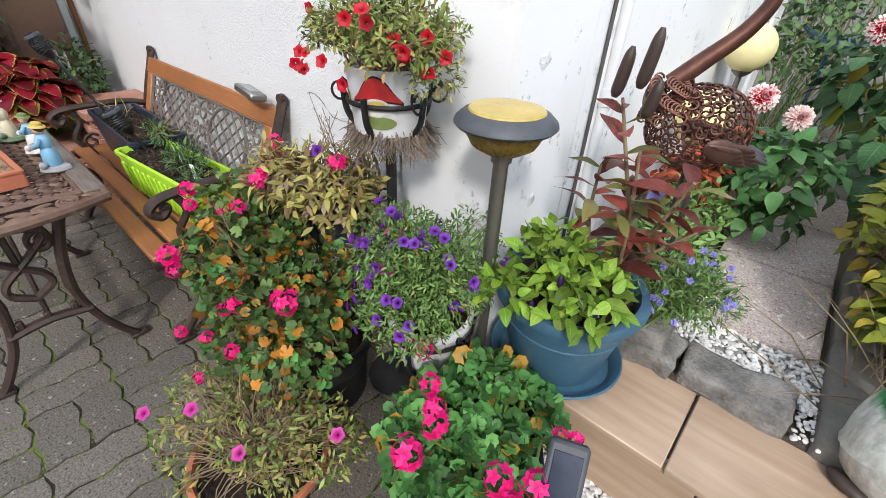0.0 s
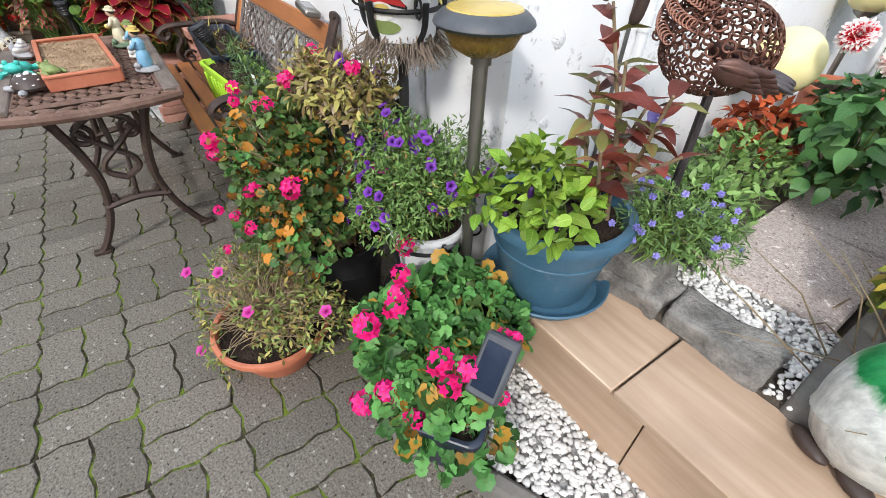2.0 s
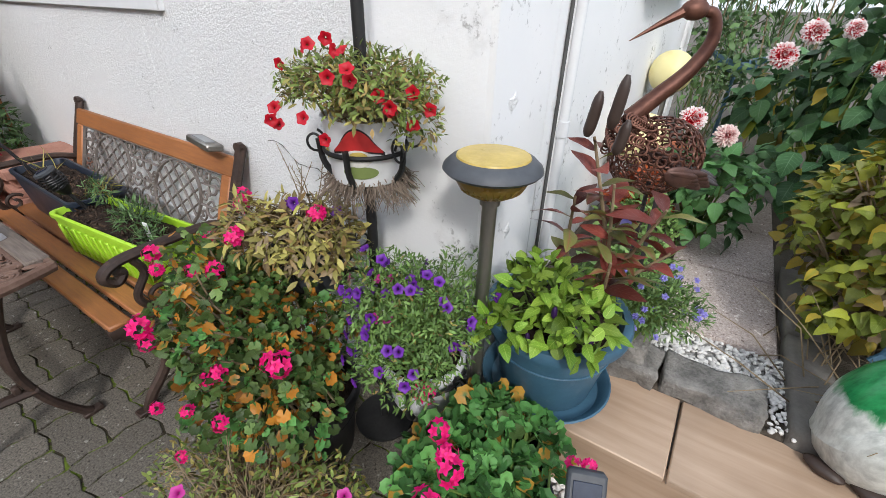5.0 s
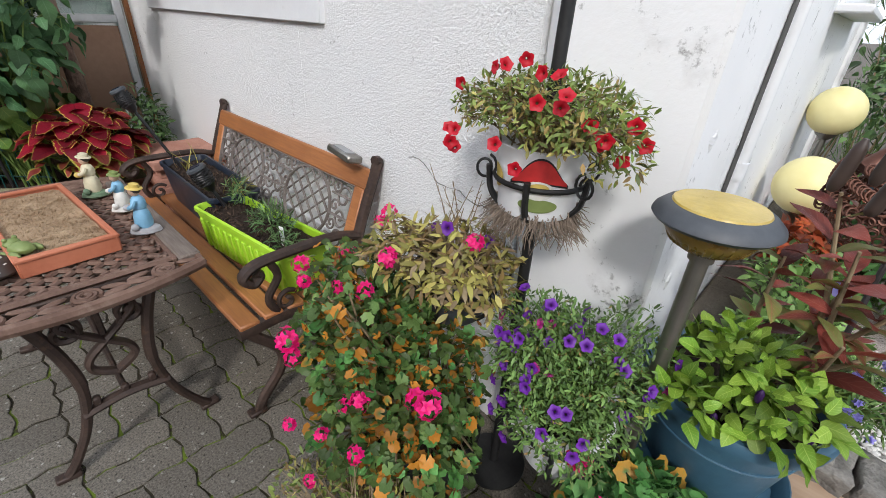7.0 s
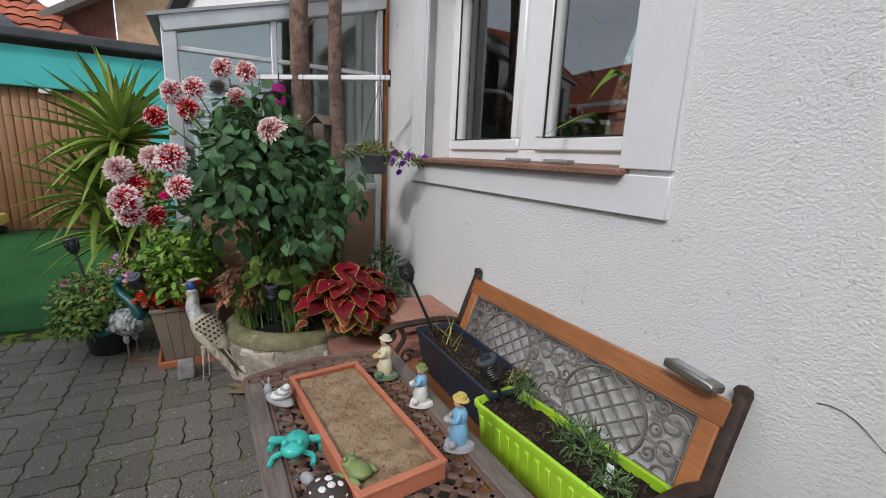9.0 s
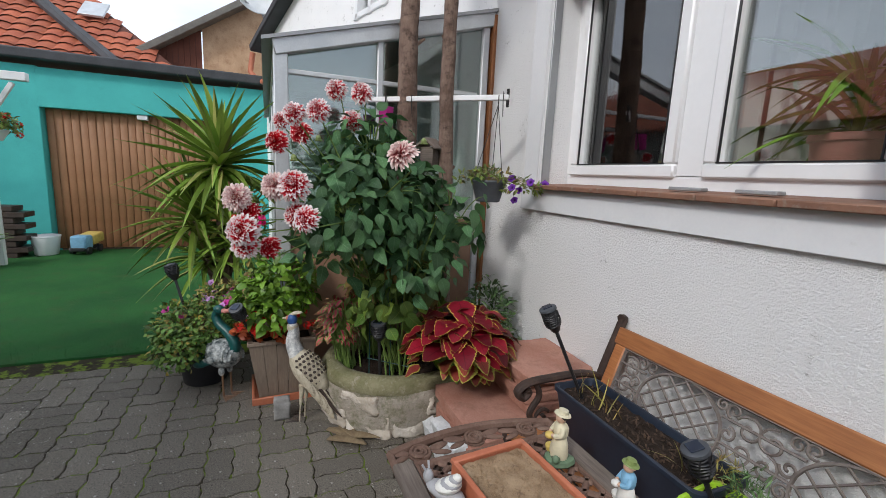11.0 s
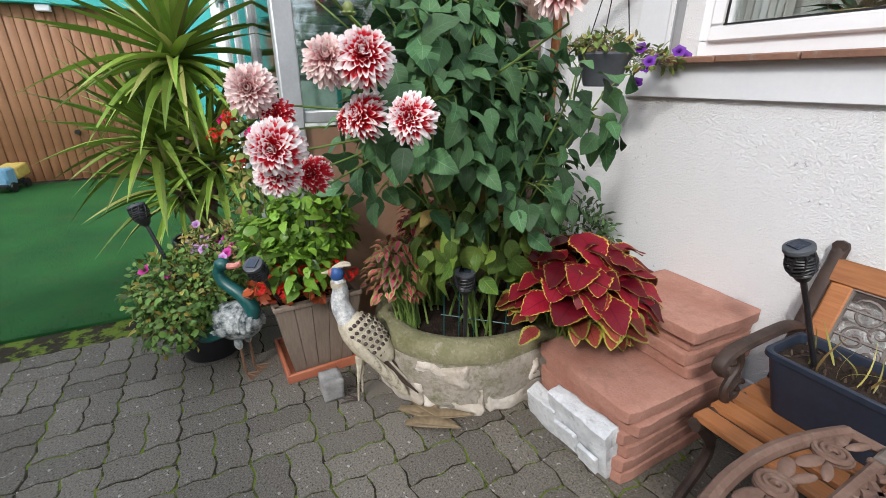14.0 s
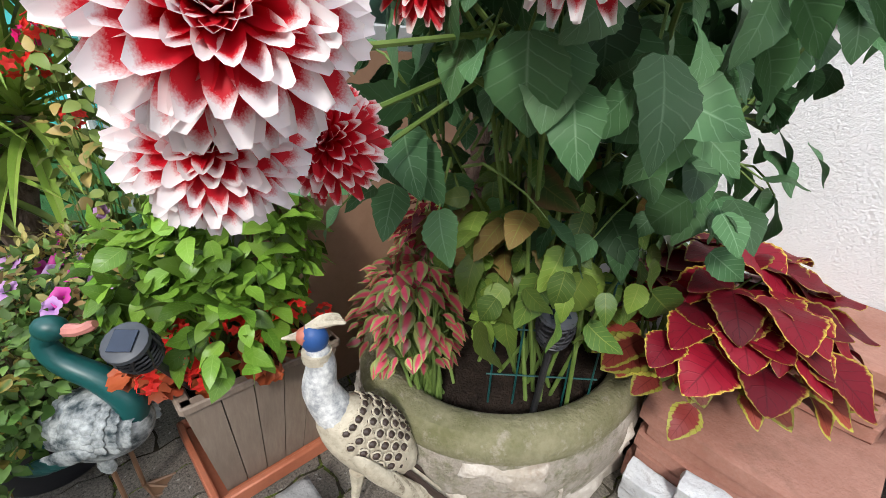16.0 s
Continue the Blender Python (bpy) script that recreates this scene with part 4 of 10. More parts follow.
# ---- house wing behind the porch ----
wing = thing("house_wing", "white rendered house wing with a sloping dark verge", "house", (-4.15, 0.9, 0))
wing["kind"] = "structure"
d = Vector((-0.963, -0.27, 0))
nrm = Vector((-0.27, 0.963, 0))
def on_wing(s, z, off=0.0):
    p = d * s + nrm * off
    return (p.x, p.y, z)
wg = Shape()
prof = [(0.0, 4.75), (3.6, 3.85), (5.65, 3.33)]
ws0, wz0, ws1, wz1 = 1.60, 2.97, 2.24, 3.75
outline = [(-0.03, -0.05), (5.65, -0.05), (5.65, 3.33), (-0.03, 4.75)]
for off0, off1 in ((0.0, 0.3),):
    def quad(s0, s1, zb0, zb1, zt0, zt1):
        v = [on_wing(s0, zb0), on_wing(s1, zb1), on_wing(s1, zt1), on_wing(s0, zt0), on_wing(s0, zb0, 0.3), on_wing(s1, zb1, 0.3), on_wing(s1, zt1, 0.3), on_wing(s0, zt0, 0.3)]
        wg.raw(v, [[0, 1, 2, 3], [7, 6, 5, 4], [0, 4, 5, 1], [1, 5, 6, 2], [2, 6, 7, 3], [3, 7, 4, 0]])
    top = lambda s: 4.75 + (3.33 - 4.75) * s / 5.65
    quad(0, ws0, -0.05, -0.05, top(0), top(ws0))
    quad(ws0, ws1, -0.05, -0.05, wz0, wz0)
    quad(ws0, ws1, wz1, wz1, top(ws0), top(ws1))
    quad(ws1, 5.65, -0.05, -0.05, top(ws1), top(5.65))
part("wall", wg, M_SMOOTH, wing, smooth=False)
wf = Shape()
rzw = math.degrees(math.atan2(d.y, d.x))
for s, z, L, hh in (((ws0 + ws1) / 2, wz0 + 0.03, 0.72, 0.06), ((ws0 + ws1) / 2, wz1 - 0.03, 0.72, 0.06), (ws0 + 0.03, 3.36, 0.06, 0.8), (ws1 - 0.03, 3.36, 0.06, 0.8), ((ws0 + ws1) / 2, 3.36, 0.07, 0.8)):
    wf.box(on_wing(s, z, 0.04), (L, 0.12, hh), (0, 0, rzw), bevel=0.006)
wfo = part("window", wf, M_PVC, wing, "small white upper window")
wp = Shape().box(on_wing((ws0 + ws1) / 2, 3.36, 0.07), (0.62, 0.01, 0.76), (0, 0, rzw), bevel=0.001)
part("pane", wp, M_GLASS, wfo)
vg = Shape()
c, s, r = beam(on_wing(-0.1, top(-0.1) + 0.05, -0.08), on_wing(5.8, top(5.8) + 0.05, -0.08), 0.22, 0.12)
vg.box(c, s, r, bevel=0.02)
part("verge", vg, M_ROOFEDGE, wing, "dark grey roof verge")
dp = Shape().tube([on_wing(5.7, 3.25, -0.16), on_wing(5.72, 2.95, -0.2), on_wing(5.60, 2.80, -0.1), on_wing(5.0, 2.68, -0.06)], 0.045, 10)
part("downpipe", dp, M_TERRA, wing, "copper-brown downpipe elbow")
dish = thing("satellite_dish", "pale grey satellite dish on an arm on the house wall", "satellite dish", (-9.1, -0.72, 3.78))
ds = Shape().lathe([(0.001, 0.0), (0.16, 0.018), (0.30, 0.06), (0.31, 0.062), (0.30, 0.07), (0.16, 0.03), (0.001, 0.012)], n=28, rot=(0, 75, 15), c=(0, 0, 0.18))
part("reflector", ds, M_CURTAIN, dish)
ar = Shape().tube([(-0.1, 0.02, 0.2), (0.05, -0.05, 0.0), (0.3, -0.28, 0.10)], 0.014, 8)
for i in range(3):
    ar.tube([(0.28, -0.30 + 0.06 * i, 0.10), (0.22, -0.28 + 0.06 * i, 0.13)], 0.024, 8)
part("arm", ar, M_GREYRAIL, dish, "grey arm with three receiver heads")
po = Shape().tube([(-0.1, 0.02, 0.2), (-0.1, 0.25, -0.5)], 0.02, 8)
part("bracket", po, M_GREYRAIL, dish)

# ---- garage ----
garage = thing("garage", "turquoise painted garage with a brown ribbed up-and-over door", "garage", (-9.5, -2.2, 0))
for c, z in (((-0.15, -2.15, 1.3), (0.3, 1.45, 2.72)), ((-0.15, 1.75, 1.3), (0.3, 1.4, 2.72)), ((-0.15, -0.19, 2.37), (0.3, 2.5, 0.55))):
    part("wall", Shape().box(c, z, bevel=0.01), M_TEAL, garage)
gd = Shape().box((-0.155, -0.16, 1.06), (0.02, 2.5, 2.1), bevel=0.004)
gdo = part("door", gd, M_GARAGE, garage, "brown vertically ribbed garage door")
rib = Shape().box((0, 0, 0), (0.022, 0.094, 2.1), bevel=0.006).mesh("rib")
for i in range(25):
    part("rib", rib, M_GARAGE, gdo, loc=(-0.140 + 0.010 * (i % 2), -1.36 + 0.1 * i, 1.06))
kn = Shape().tube([(-0.12, -0.22, 0.62), (-0.07, -0.22, 0.62)], 0.03, 10)
part("handle", kn, M_BLACK, gdo, "black round handle")
lk = Shape().box((-0.06, -0.19, 2.06), (0.08, 0.14, 0.08), bevel=0.01)
part("lamp_box", lk, M_TRIM, garage, "small white lamp box")
rf = Shape().box((-1.0, -0.3, 2.79), (2.3, 6.2, 0.14), bevel=0.02)
part("roof_edge", rf, M_ROOFEDGE, garage, "dark grey flat roof edge")

# ---- houses beyond ----
def tiled_roof(parent, origin, along, up, rows, cols, pw, ph, label, hip=0.0):
    """Rows of curved clay tiles on a sloping plane."""
    o, a, u = Vector(origin), Vector(along).normalized(), Vector(up).normalized()
    n = a.cross(u).normalized()
    if n.z < 0:
        n = -n
    s = Shape()
    tv, seg = [], 4
    for j in range(2):
        for i in range(seg + 1):
            t = i / seg
            tv.append((t * pw * 1.02, j * ph * 1.12, 0.05 * math.sin(t * math.pi) * 0.9 + (0.035 if j == 0 else 0.0)))
    tf = [[i, i + 1, seg + 2 + i, seg + 1 + i] for i in range(seg)]
    mats = []
    for r_ in range(rows):
        for c_ in range(int(cols - hip * r_)):
            p = o + a * (c_ * pw) + u * (r_ * ph)
            mats.append([[a.x, u.x, n.x, p.x], [a.y, u.y, n.y, p.y], [a.z, u.z, n.z, p.z], [0, 0, 0, 1]])
    s.many((np.array(tv), tf, [(0, 0)] * len(tv)), mats)
    part("roof_tiles", s, M_ROOFTILE, parent, label)


red_house = thing("neighbour_house", "neighbouring house with a red clay tile roof", "house", (-12.5, -4.0, 0))
body = Shape().box((-2.6, -2.4, 1.55), (5.0, 12.5, 3.1), bevel=0.02)
part("wall", body, M_OCHRE, red_house)
tiled_roof(red_house, (0.0, -7.0, 3.0), (0, 1, 0), (-0.80, 0, 0.60), 20, 30, 0.30, 0.32, "red clay tiles in rows", hip=0.72)
base = Shape()
base.raw([(0.05, -7.2, 2.95), (0.05, 2.2, 2.95), (-5.2, -2.4, 6.88), (-5.2, -7.2, 6.88), (0.05, -7.2, 2.8), (0.05, 2.2, 2.8), (-5.2, -2.4, 6.7), (-5.2, -7.2, 6.7)],
         [[0, 1, 2, 3], [7, 6, 5, 4], [0, 4, 5, 1], [1, 5, 6, 2], [2, 6, 7, 3], [3, 7, 4, 0]])
part("roof_base", base, M_BARN, red_house, smooth=False)
val = Shape()
val.tube([(0.1, 0.9, 3.05), (-2.6, -1.6, 5.15), (-5.1, -3.8, 7.0)], 0.13, 8, flat=1.0)
part("valley", val, M_ROOFEDGE, red_house, "grey lead roof valley")
sk = Shape().box((-2.3, -0.35, 4.92), (0.75, 0.5, 0.06), rot=(0, 37, 0), bevel=0.01)
part("skylight", sk, M_ALU, red_house, "small skylight in the tiled roof")

barn = thing("brick_house", "old ochre brick house with dark red boards and a tiled verge", "house", (-14.0, -2.0, 0))
bw = Shape()
bw.raw([(0, 0, 0), (0, 6.0, 0), (0, 6.0, 8.6), (0, 0, 4.7), (-5, 0, 0), (-5, 6.0, 0), (-5, 6.0, 8.6), (-5, 0, 4.7)],
       [[0, 1, 2, 3], [7, 6, 5, 4], [0, 4, 5, 1], [1, 5, 6, 2], [2, 6, 7, 3], [3, 7, 4, 0]])
part("wall", bw, M_OCHRE, barn, smooth=False)
bb = Shape()
for i in range(9):
    y0, y1 = -1.15 + 0.125 * i, -1.15 + 0.125 * i + 0.118
    zt = 4.7 + 0.65 * (y0 + 0.0)
    bb.raw([(0.02, y0, 2.5), (0.02, y1, 2.5), (0.02, y1, zt), (0.02, y0, zt), (-0.05, y0, 2.5), (-0.05, y1, 2.5), (-0.05, y1, zt), (-0.05, y0, zt)],
           [[0, 1, 2, 3], [7, 6, 5, 4], [0, 4, 5, 1], [1, 5, 6, 2], [2, 6, 7, 3], [3, 7, 4, 0]])
part("boards", bb, M_BARN, barn, "dark red upright boards", smooth=False)
vt = Shape()
for i in range(30):
    y = -1.5 + 0.25 * i
    vt.box((0.1, y, 4.72 + 0.65 * y), (0.5, 0.33, 0.15), rot=(33, 0, 0), bevel=0.015)
part("verge_tiles", vt, M_KERB, barn, "grey-brown tiled verge")

# houses on the far side of the yard, out of view
# added, unseen sun block shaped as a house; set clear of the sun's path
south = thing("unseen_house", "unseen added house with a red tile roof beyond the yard", "house", (9.5, -5.5, 0))
sb = Shape().box((5.0, -1.5, 4.15), (10.0, 3.0, 8.4), bevel=0.05)
part("wall", sb, M_OCHRE, south)
sr = Shape()
sr.raw([(-0.3, 0.3, 8.2), (10.3, 0.3, 8.2), (10.3, -1.5, 8.9), (-0.3, -1.5, 8.9), (-0.3, -3.3, 8.2), (10.3, -3.3, 8.2)], [[0, 1, 2, 3], [3, 2, 5, 4], [0, 3, 4], [1, 5, 2], [0, 4, 5, 1]])
part("roof", sr, M_ROOFTILE, south, smooth=False)
# added out of view to shade pavers and mirror red roof in the panes
shed = thing("unseen_shed", "unseen added outbuilding with a red tile roof, shading the pavers", "house", (-3.4, -3.2, 0))
sb = Shape().box((2.7, -1.2, 1.15), (5.3, 2.2, 2.3), bevel=0.05)
part("wall", sb, M_DARKROOM, shed)
sr = Shape()
sr.raw([(-0.1, 0.05, 2.28), (5.48, 0.05, 2.28), (5.48, -1.2, 3.3), (-0.1, -1.2, 3.3), (-0.1, -2.45, 2.28), (5.48, -2.45, 2.28)], [[0, 1, 2, 3], [3, 2, 5, 4], [0, 3, 4], [1, 5, 2], [0, 4, 5, 1]])
part("roof", sr, M_ROOFTILE, shed, smooth=False)
far = thing("far_house", "long neighbouring house with a red tile roof", "house", (-16.0, -10.0, 0))
sb = Shape().box((6.0, -2.5, 1.6), (13.0, 5.0, 3.3), bevel=0.05)
part("wall", sb, M_OCHRE, far)
sr = Shape()
sr.raw([(-0.9, 0.4, 3.1), (12.9, 0.4, 3.1), (12.9, -2.5, 5.3), (-0.9, -2.5, 5.3), (-0.9, -5.4, 3.1), (12.9, -5.4, 3.1)], [[0, 1, 2, 3], [3, 2, 5, 4], [0, 3, 4], [1, 5, 2], [0, 4, 5, 1]])
part("roof", sr, M_ROOFTILE, far, smooth=False)

# ---- step and raised bed ----
def rough_block(c, s, seed, amp=0.012, n=5):
    """A stone: a box with uneven faces and broken edges."""
    bm = bmesh.new()
    bmesh.ops.create_cube(bm, size=1.0)
    bmesh.ops.subdivide_edges(bm, edges=bm.edges[:], cuts=n, use_grid_fill=True)
    for v in bm.verts:
        p = Vector((v.co.x * s[0], v.co.y * s[1], v.co.z * s[2]))
        q = p * 9 + Vector((seed * 7.1, seed * 3.3, seed))
        k = max(abs(v.co.x), abs(v.co.y)) * 2
        p += noise.noise_vector(q) * amp + noise.noise_vector(q * 3) * amp * 0.5 + noise.noise_vector(q * 8) * amp * 0.2
        if abs(v.co.x) > 0.49 and abs(v.co.z) > 0.49 or abs(v.co.y) > 0.49 and abs(v.co.z) > 0.49 or abs(v.co.x) > 0.49 and abs(v.co.y) > 0.49:
            p *= 1 - 0.035
        v.co = p + Vector(c)
    me = bpy.data.meshes.new("stone")
    bm.to_mesh(me)
    bm.free()
    for p in me.polygons:
        p.use_smooth = True
    return me


def rough_into(shape, c, s_, seed, amp=0.004, n=6, rot=(0, 0, 0)):
    """Adds an uneven block to a shape, turned by rot."""
    me = rough_block((0, 0, 0), s_, seed, amp, n)
    R = np.array(Euler([radians(a) for a in rot]).to_matrix())
    v = np.array([tuple(q.co) for q in me.vertices])
    shape.raw(v @ R.T + np.array(c), [list(p.vertices) for p in me.polygons])
    bpy.data.meshes.remove(me)


step = Shape()
step.box((0.45, 0.90, 0.125), (1.62, 0.24, 0.35), bevel=0.004)
single("step_core", step, M_GROUT, "concrete core of the garden step", "step", kind="structure")
for x0, x1 in ((-0.36, 0.037), (0.043, 0.64), (0.646, 1.25)):
    t = Shape().box(((x0 + x1) / 2, 0.865, 0.309), (x1 - x0, 0.27, 0.02), bevel=0.003)
    single("step_tile", t, M_STEPTILE, "beige wood-look tile on top of the garden step", "tile", kind="structure", group="step tiles")
for x0, x1 in ((-0.36, 0.117), (0.121, 0.60), (0.604, 1.25)):
    t = Shape().box(((x0 + x1) / 2, 0.772, 0.145), (x1 - x0, 0.016, 0.305), bevel=0.002)
    single("riser_tile", t, M_STEPTILE, "beige wood-look tile on the step's front", "tile", kind="structure", group="step tiles")
rb = Shape()
rb.box((1.0, 3.6, 0.15), (3.05, 5.2, 0.36), bevel=0.01)
single("raised_bed", rb, M_EARTH, "raised garden bed of dark earth", "bed", kind="structure")
for i, (c, s) in enumerate((((-0.15, 1.05, 0.33), (0.23, 0.14, 0.10)), ((0.10, 1.06, 0.325), (0.25, 0.13, 0.10)), ((-0.19, 1.06, 0.405), (0.22, 0.13, 0.065)))):
    ob = part("edging_stone", rough_block(c, s, i + 1, 0.014, 9), M_BASALT, None)
    tagged(ob, "rough split grey edging stone beside the step", "stone", "edging stones")
for y0, y1 in ((0.99, 1.42), (1.425, 1.9)):
    k = part("kerb_stone", rough_block((0.325, (y0 + y1) / 2, 0.31), (0.11, y1 - y0, 0.14), y0, 0.005), M_KERB, None)
    tagged(k, "grey concrete kerb stone along the bed", "kerb", "bed kerbs")
for y0, y1 in ((1.29, 1.74), (1.75, 2.2), (2.21, 2.66)):
    t = Shape().box((0.078, (y0 + y1) / 2, 0.34), (0.35, y1 - y0 - (0.0 if y0 > 1.3 else 0), 0.045), bevel=0.006)
    single("path_slab", t, M_WASHED, "pink-grey washed aggregate path slab", "slab", group="path slabs")

kerb = Shape()
ka, kb = Vector((-0.30, 0.355, 0)), Vector((0.95, 0.93, 0))
kd = (kb - ka).normalized()
c, s, r = beam(ka + Vector((0, 0, 0.02)), kb + Vector((0, 0, 0.02)), 0.05, 0.10)
kerb.box(c, s, r, bevel=0.012)
single("gravel_kerb", kerb, M_KERB, "thin grey concrete edging between pavers and gravel", "kerb", kind="structure")
gb = Shape()
gb.raw([(-0.33, 0.40, 0.045), (0.75, 0.90, 0.045), (0.75, 0.775, 0.045), (-0.33, 0.775, 0.045)][:1] + [(0.55, 0.775, 0.045), (-0.33, 0.775, 0.045)], [[0, 1, 2]])
gb.raw([(-0.12, 1.10, 0.338), (0.27, 1.10, 0.338), (0.27, 1.32, 0.338), (-0.12, 1.32, 0.338)], [[0, 1, 2, 3]])
single("gravel_bed", gb, M_GRAVBED, "pale gritty bed under the white gravel", "gravel bed", kind="structure")


def pebble_template(seed):
    s = Shape().ball((0, 0, 0), (1, 0.75, 0.5), n=7, wob=0.08, seed=seed)
    return s.v[0], s.f, [(0, 0)] * len(s.v[0])


grav = Shape()
rng = np.random.default_rng(11)
def scatter_pebbles(points, z, size):
    for k in range(3):
        mats = []
        for x, y in points[k::3]:
            sc = size * (0.55 + 0.8 * rng.random())
            m = pose(x, y, z + sc * 0.2 + 0.004 * rng.random(), rng.normal(0, 22), rng.normal(0, 22), rng.random() * 360) @ Matrix.Diagonal((sc, sc, sc, 1))
            mats.append(np.array(m))
        grav.many(pebble_template(k), mats)
pts = []
while len(pts) < 1500:
    x, y = -0.33 + 0.95 * rng.random(), 0.38 + 0.39 * rng.random()
    if (y - ka.y) * kd.x - (x - ka.x) * kd.y > 0.035:
        pts.append((x, y))
scatter_pebbles(pts, 0.05, 0.0095)
pts = [(-0.12 + 0.39 * rng.random(), 1.10 + 0.2 * rng.random()) for _ in range(900)]
pts += [(0.235 + 0.05 * rng.random(), 0.99 + 0.15 * rng.random()) for _ in range(80)]
scatter_pebbles(pts, 0.342, 0.0075)
tagged(single("gravel", grav, M_GRAVEL, "white marble gravel pebbles", "gravel", kind="stuff"))

# ---- bench ----
def spiral(c, r, turns, ax, start=0.0, n=26, sgn=1):
    """Points of a flat spiral round c in the plane of two axes."""
    out = []
    for i in range(n):
        t = i / (n - 1)
        a = start + sgn * turns * 2 * math.pi * t
        q = r * (1 - 0.82 * t)
        p = [c[0], c[1], c[2]]
        p[ax[0]] += q * math.cos(a)
        p[ax[1]] += q * math.sin(a)
        out.append(tuple(p))
    return out


def smooth_path(pts, n=8):
    """A rounded line through the points."""
    p = [Vector(q) for q in pts]
    p = [p[0] * 2 - p[1]] + p + [p[-1] * 2 - p[-2]]
    out = []
    for i in range(1, len(p) - 2):
        for k in range(n):
            t = k / n
            a, b, c, d_ = p[i - 1], p[i], p[i + 1], p[i + 2]
            out.append(0.5 * ((2 * b) + (c - a) * t + (2 * a - 5 * b + 4 * c - d_) * t * t + (3 * b - a - 3 * c + d_) * t ** 3))
    out.append(p[-2])
    return [tuple(q) for q in out]


bench = thing("garden_bench", "garden bench of orange-brown wood and brown cast iron against the wall", "bench", (-2.10, 0.50, 0))
for sx in (-0.632, 0.632):
    s = Shape()
    s.tube(smooth_path([(sx, 0.30, 0.0), (sx, 0.24, 0.10), (sx, 0.15, 0.24), (sx, 0.155, 0.36), (sx, 0.21, 0.56), (sx, 0.285, 0.755), (sx, 0.300, 0.795), (sx, 0.285, 0.80)]), 0.017, 8, flat=1.3)
    s.tube(smooth_path([(sx, -0.25, 0.0), (sx, -0.225, 0.05), (sx, -0.15, 0.14), (sx, -0.14, 0.22), (sx, -0.21, 0.31), (sx, -0.235, 0.345)]), 0.016, 8, flat=1.2)
    s.box((sx, -0.255, 0.008), (0.04, 0.06, 0.016), bevel=0.005)
    s.box((sx, 0.30, 0.008), (0.04, 0.06, 0.016), bevel=0.005)
    s.tube(smooth_path([(sx, -0.26, 0.345), (sx, -0.10, 0.352), (sx, 0.06, 0.335), (sx, 0.16, 0.34)]), 0.024, 8, flat=0.8)
    s.tube(smooth_path([(sx, 0.20, 0.545), (sx, 0.10, 0.57), (sx, -0.06, 0.572), (sx, -0.17, 0.565), (sx, -0.215, 0.535), (sx, -0.19, 0.505), (sx, -0.165, 0.525), (sx, -0.175, 0.54)]), 0.0155, 8, flat=1.35)
    s.tube(smooth_path([(sx, -0.13, 0.56), (sx, -0.11, 0.50), (sx, -0.15, 0.43), (sx, -0.12, 0.36)]), 0.013, 8)
    s.tube(spiral((sx, -0.09, 0.40), 0.04, 1.2, (1, 2), 0.6), 0.008, 6)
    for k in range(9):
        s.tube(spiral((sx, -0.235 + 0.045 * k, 0.348), 0.016, 1.0, (1, 2), k), 0.0055, 5, flat=2.2)
    part("side_frame", s, M_IRON, bench, "brown cast-iron side frame with scrolls")
for i, (y, z) in enumerate(((-0.225, 0.366), (-0.145, 0.370), (-0.065, 0.366), (0.015, 0.360), (0.09, 0.358))):
    s = Shape().box((0, y, z), (1.29, 0.066, 0.022), rot=(-3 if y < 0 else 2, 0, 0), bevel=0.006)
    part("seat_slat", s, M_BENCHWOOD, bench)
lean = math.degrees(math.atan2(0.145, 0.395))
def on_back(x, h, off=0.0):
    """A point on the leaning back: h up the slope from the seat."""
    a = radians(lean)
    return (x, 0.150 + h * math.sin(a) - off * math.cos(a), 0.395 + h * math.cos(a) + off * math.sin(a))
for nm, x, h, sx, sz in (("top_rail", 0, 0.355, 1.25, 0.075), ("bottom_rail", 0, 0.02, 1.25, 0.045), ("stile", -0.585, 0.18, 0.055, 0.28), ("stile", 0.585, 0.18, 0.055, 0.28)):
    s = Shape().box(on_back(x, h), (sx, 0.024, sz), rot=(-lean, 0, 0), bevel=0.007)
    part(nm, s, M_BENCHWOOD, bench)
cp = Shape()
X0, X1, H0, H1 = -0.558, 0.558, 0.042, 0.318
def bar(a, b, r=0.0048):
    cp.tube([on_back(*a), on_back((a[0] + b[0]) / 2, (a[1] + b[1]) / 2), on_back(*b)], r, 5, flat=1.3)
for a, b in (((X0, H0), (X1, H0)), ((X0, H1), (X1, H1)), ((X0, H0), (X0, H1)), ((X1, H0), (X1, H1))):
    bar(a, b, 0.007)
for cx in (-0.27, 0.27):
    hw = 0.165
    for k in range(-4, 5):
        for sg in (-1, 1):
            pts = []
            for t in np.linspace(-1, 1, 25):
                x = k * 0.076 + sg * t * 0.14 * 1.15
                h = t * 0.132
                if (x / hw) ** 2 + (h / 0.138) ** 2 < 1.0:
                    pts.append((cx + x, 0.18 + h))
            if len(pts) > 2:
                cp.tube([on_back(*q) for q in (pts[0], pts[len(pts) // 2], pts[-1])], 0.0040, 5, flat=1.3)
    cp.tube([on_back(cx + hw * math.cos(a), 0.18 + 0.136 * math.sin(a)) for a in np.linspace(0, 2 * math.pi, 29)[:-1]], 0.0058, 5, closed=True, flat=1.3)
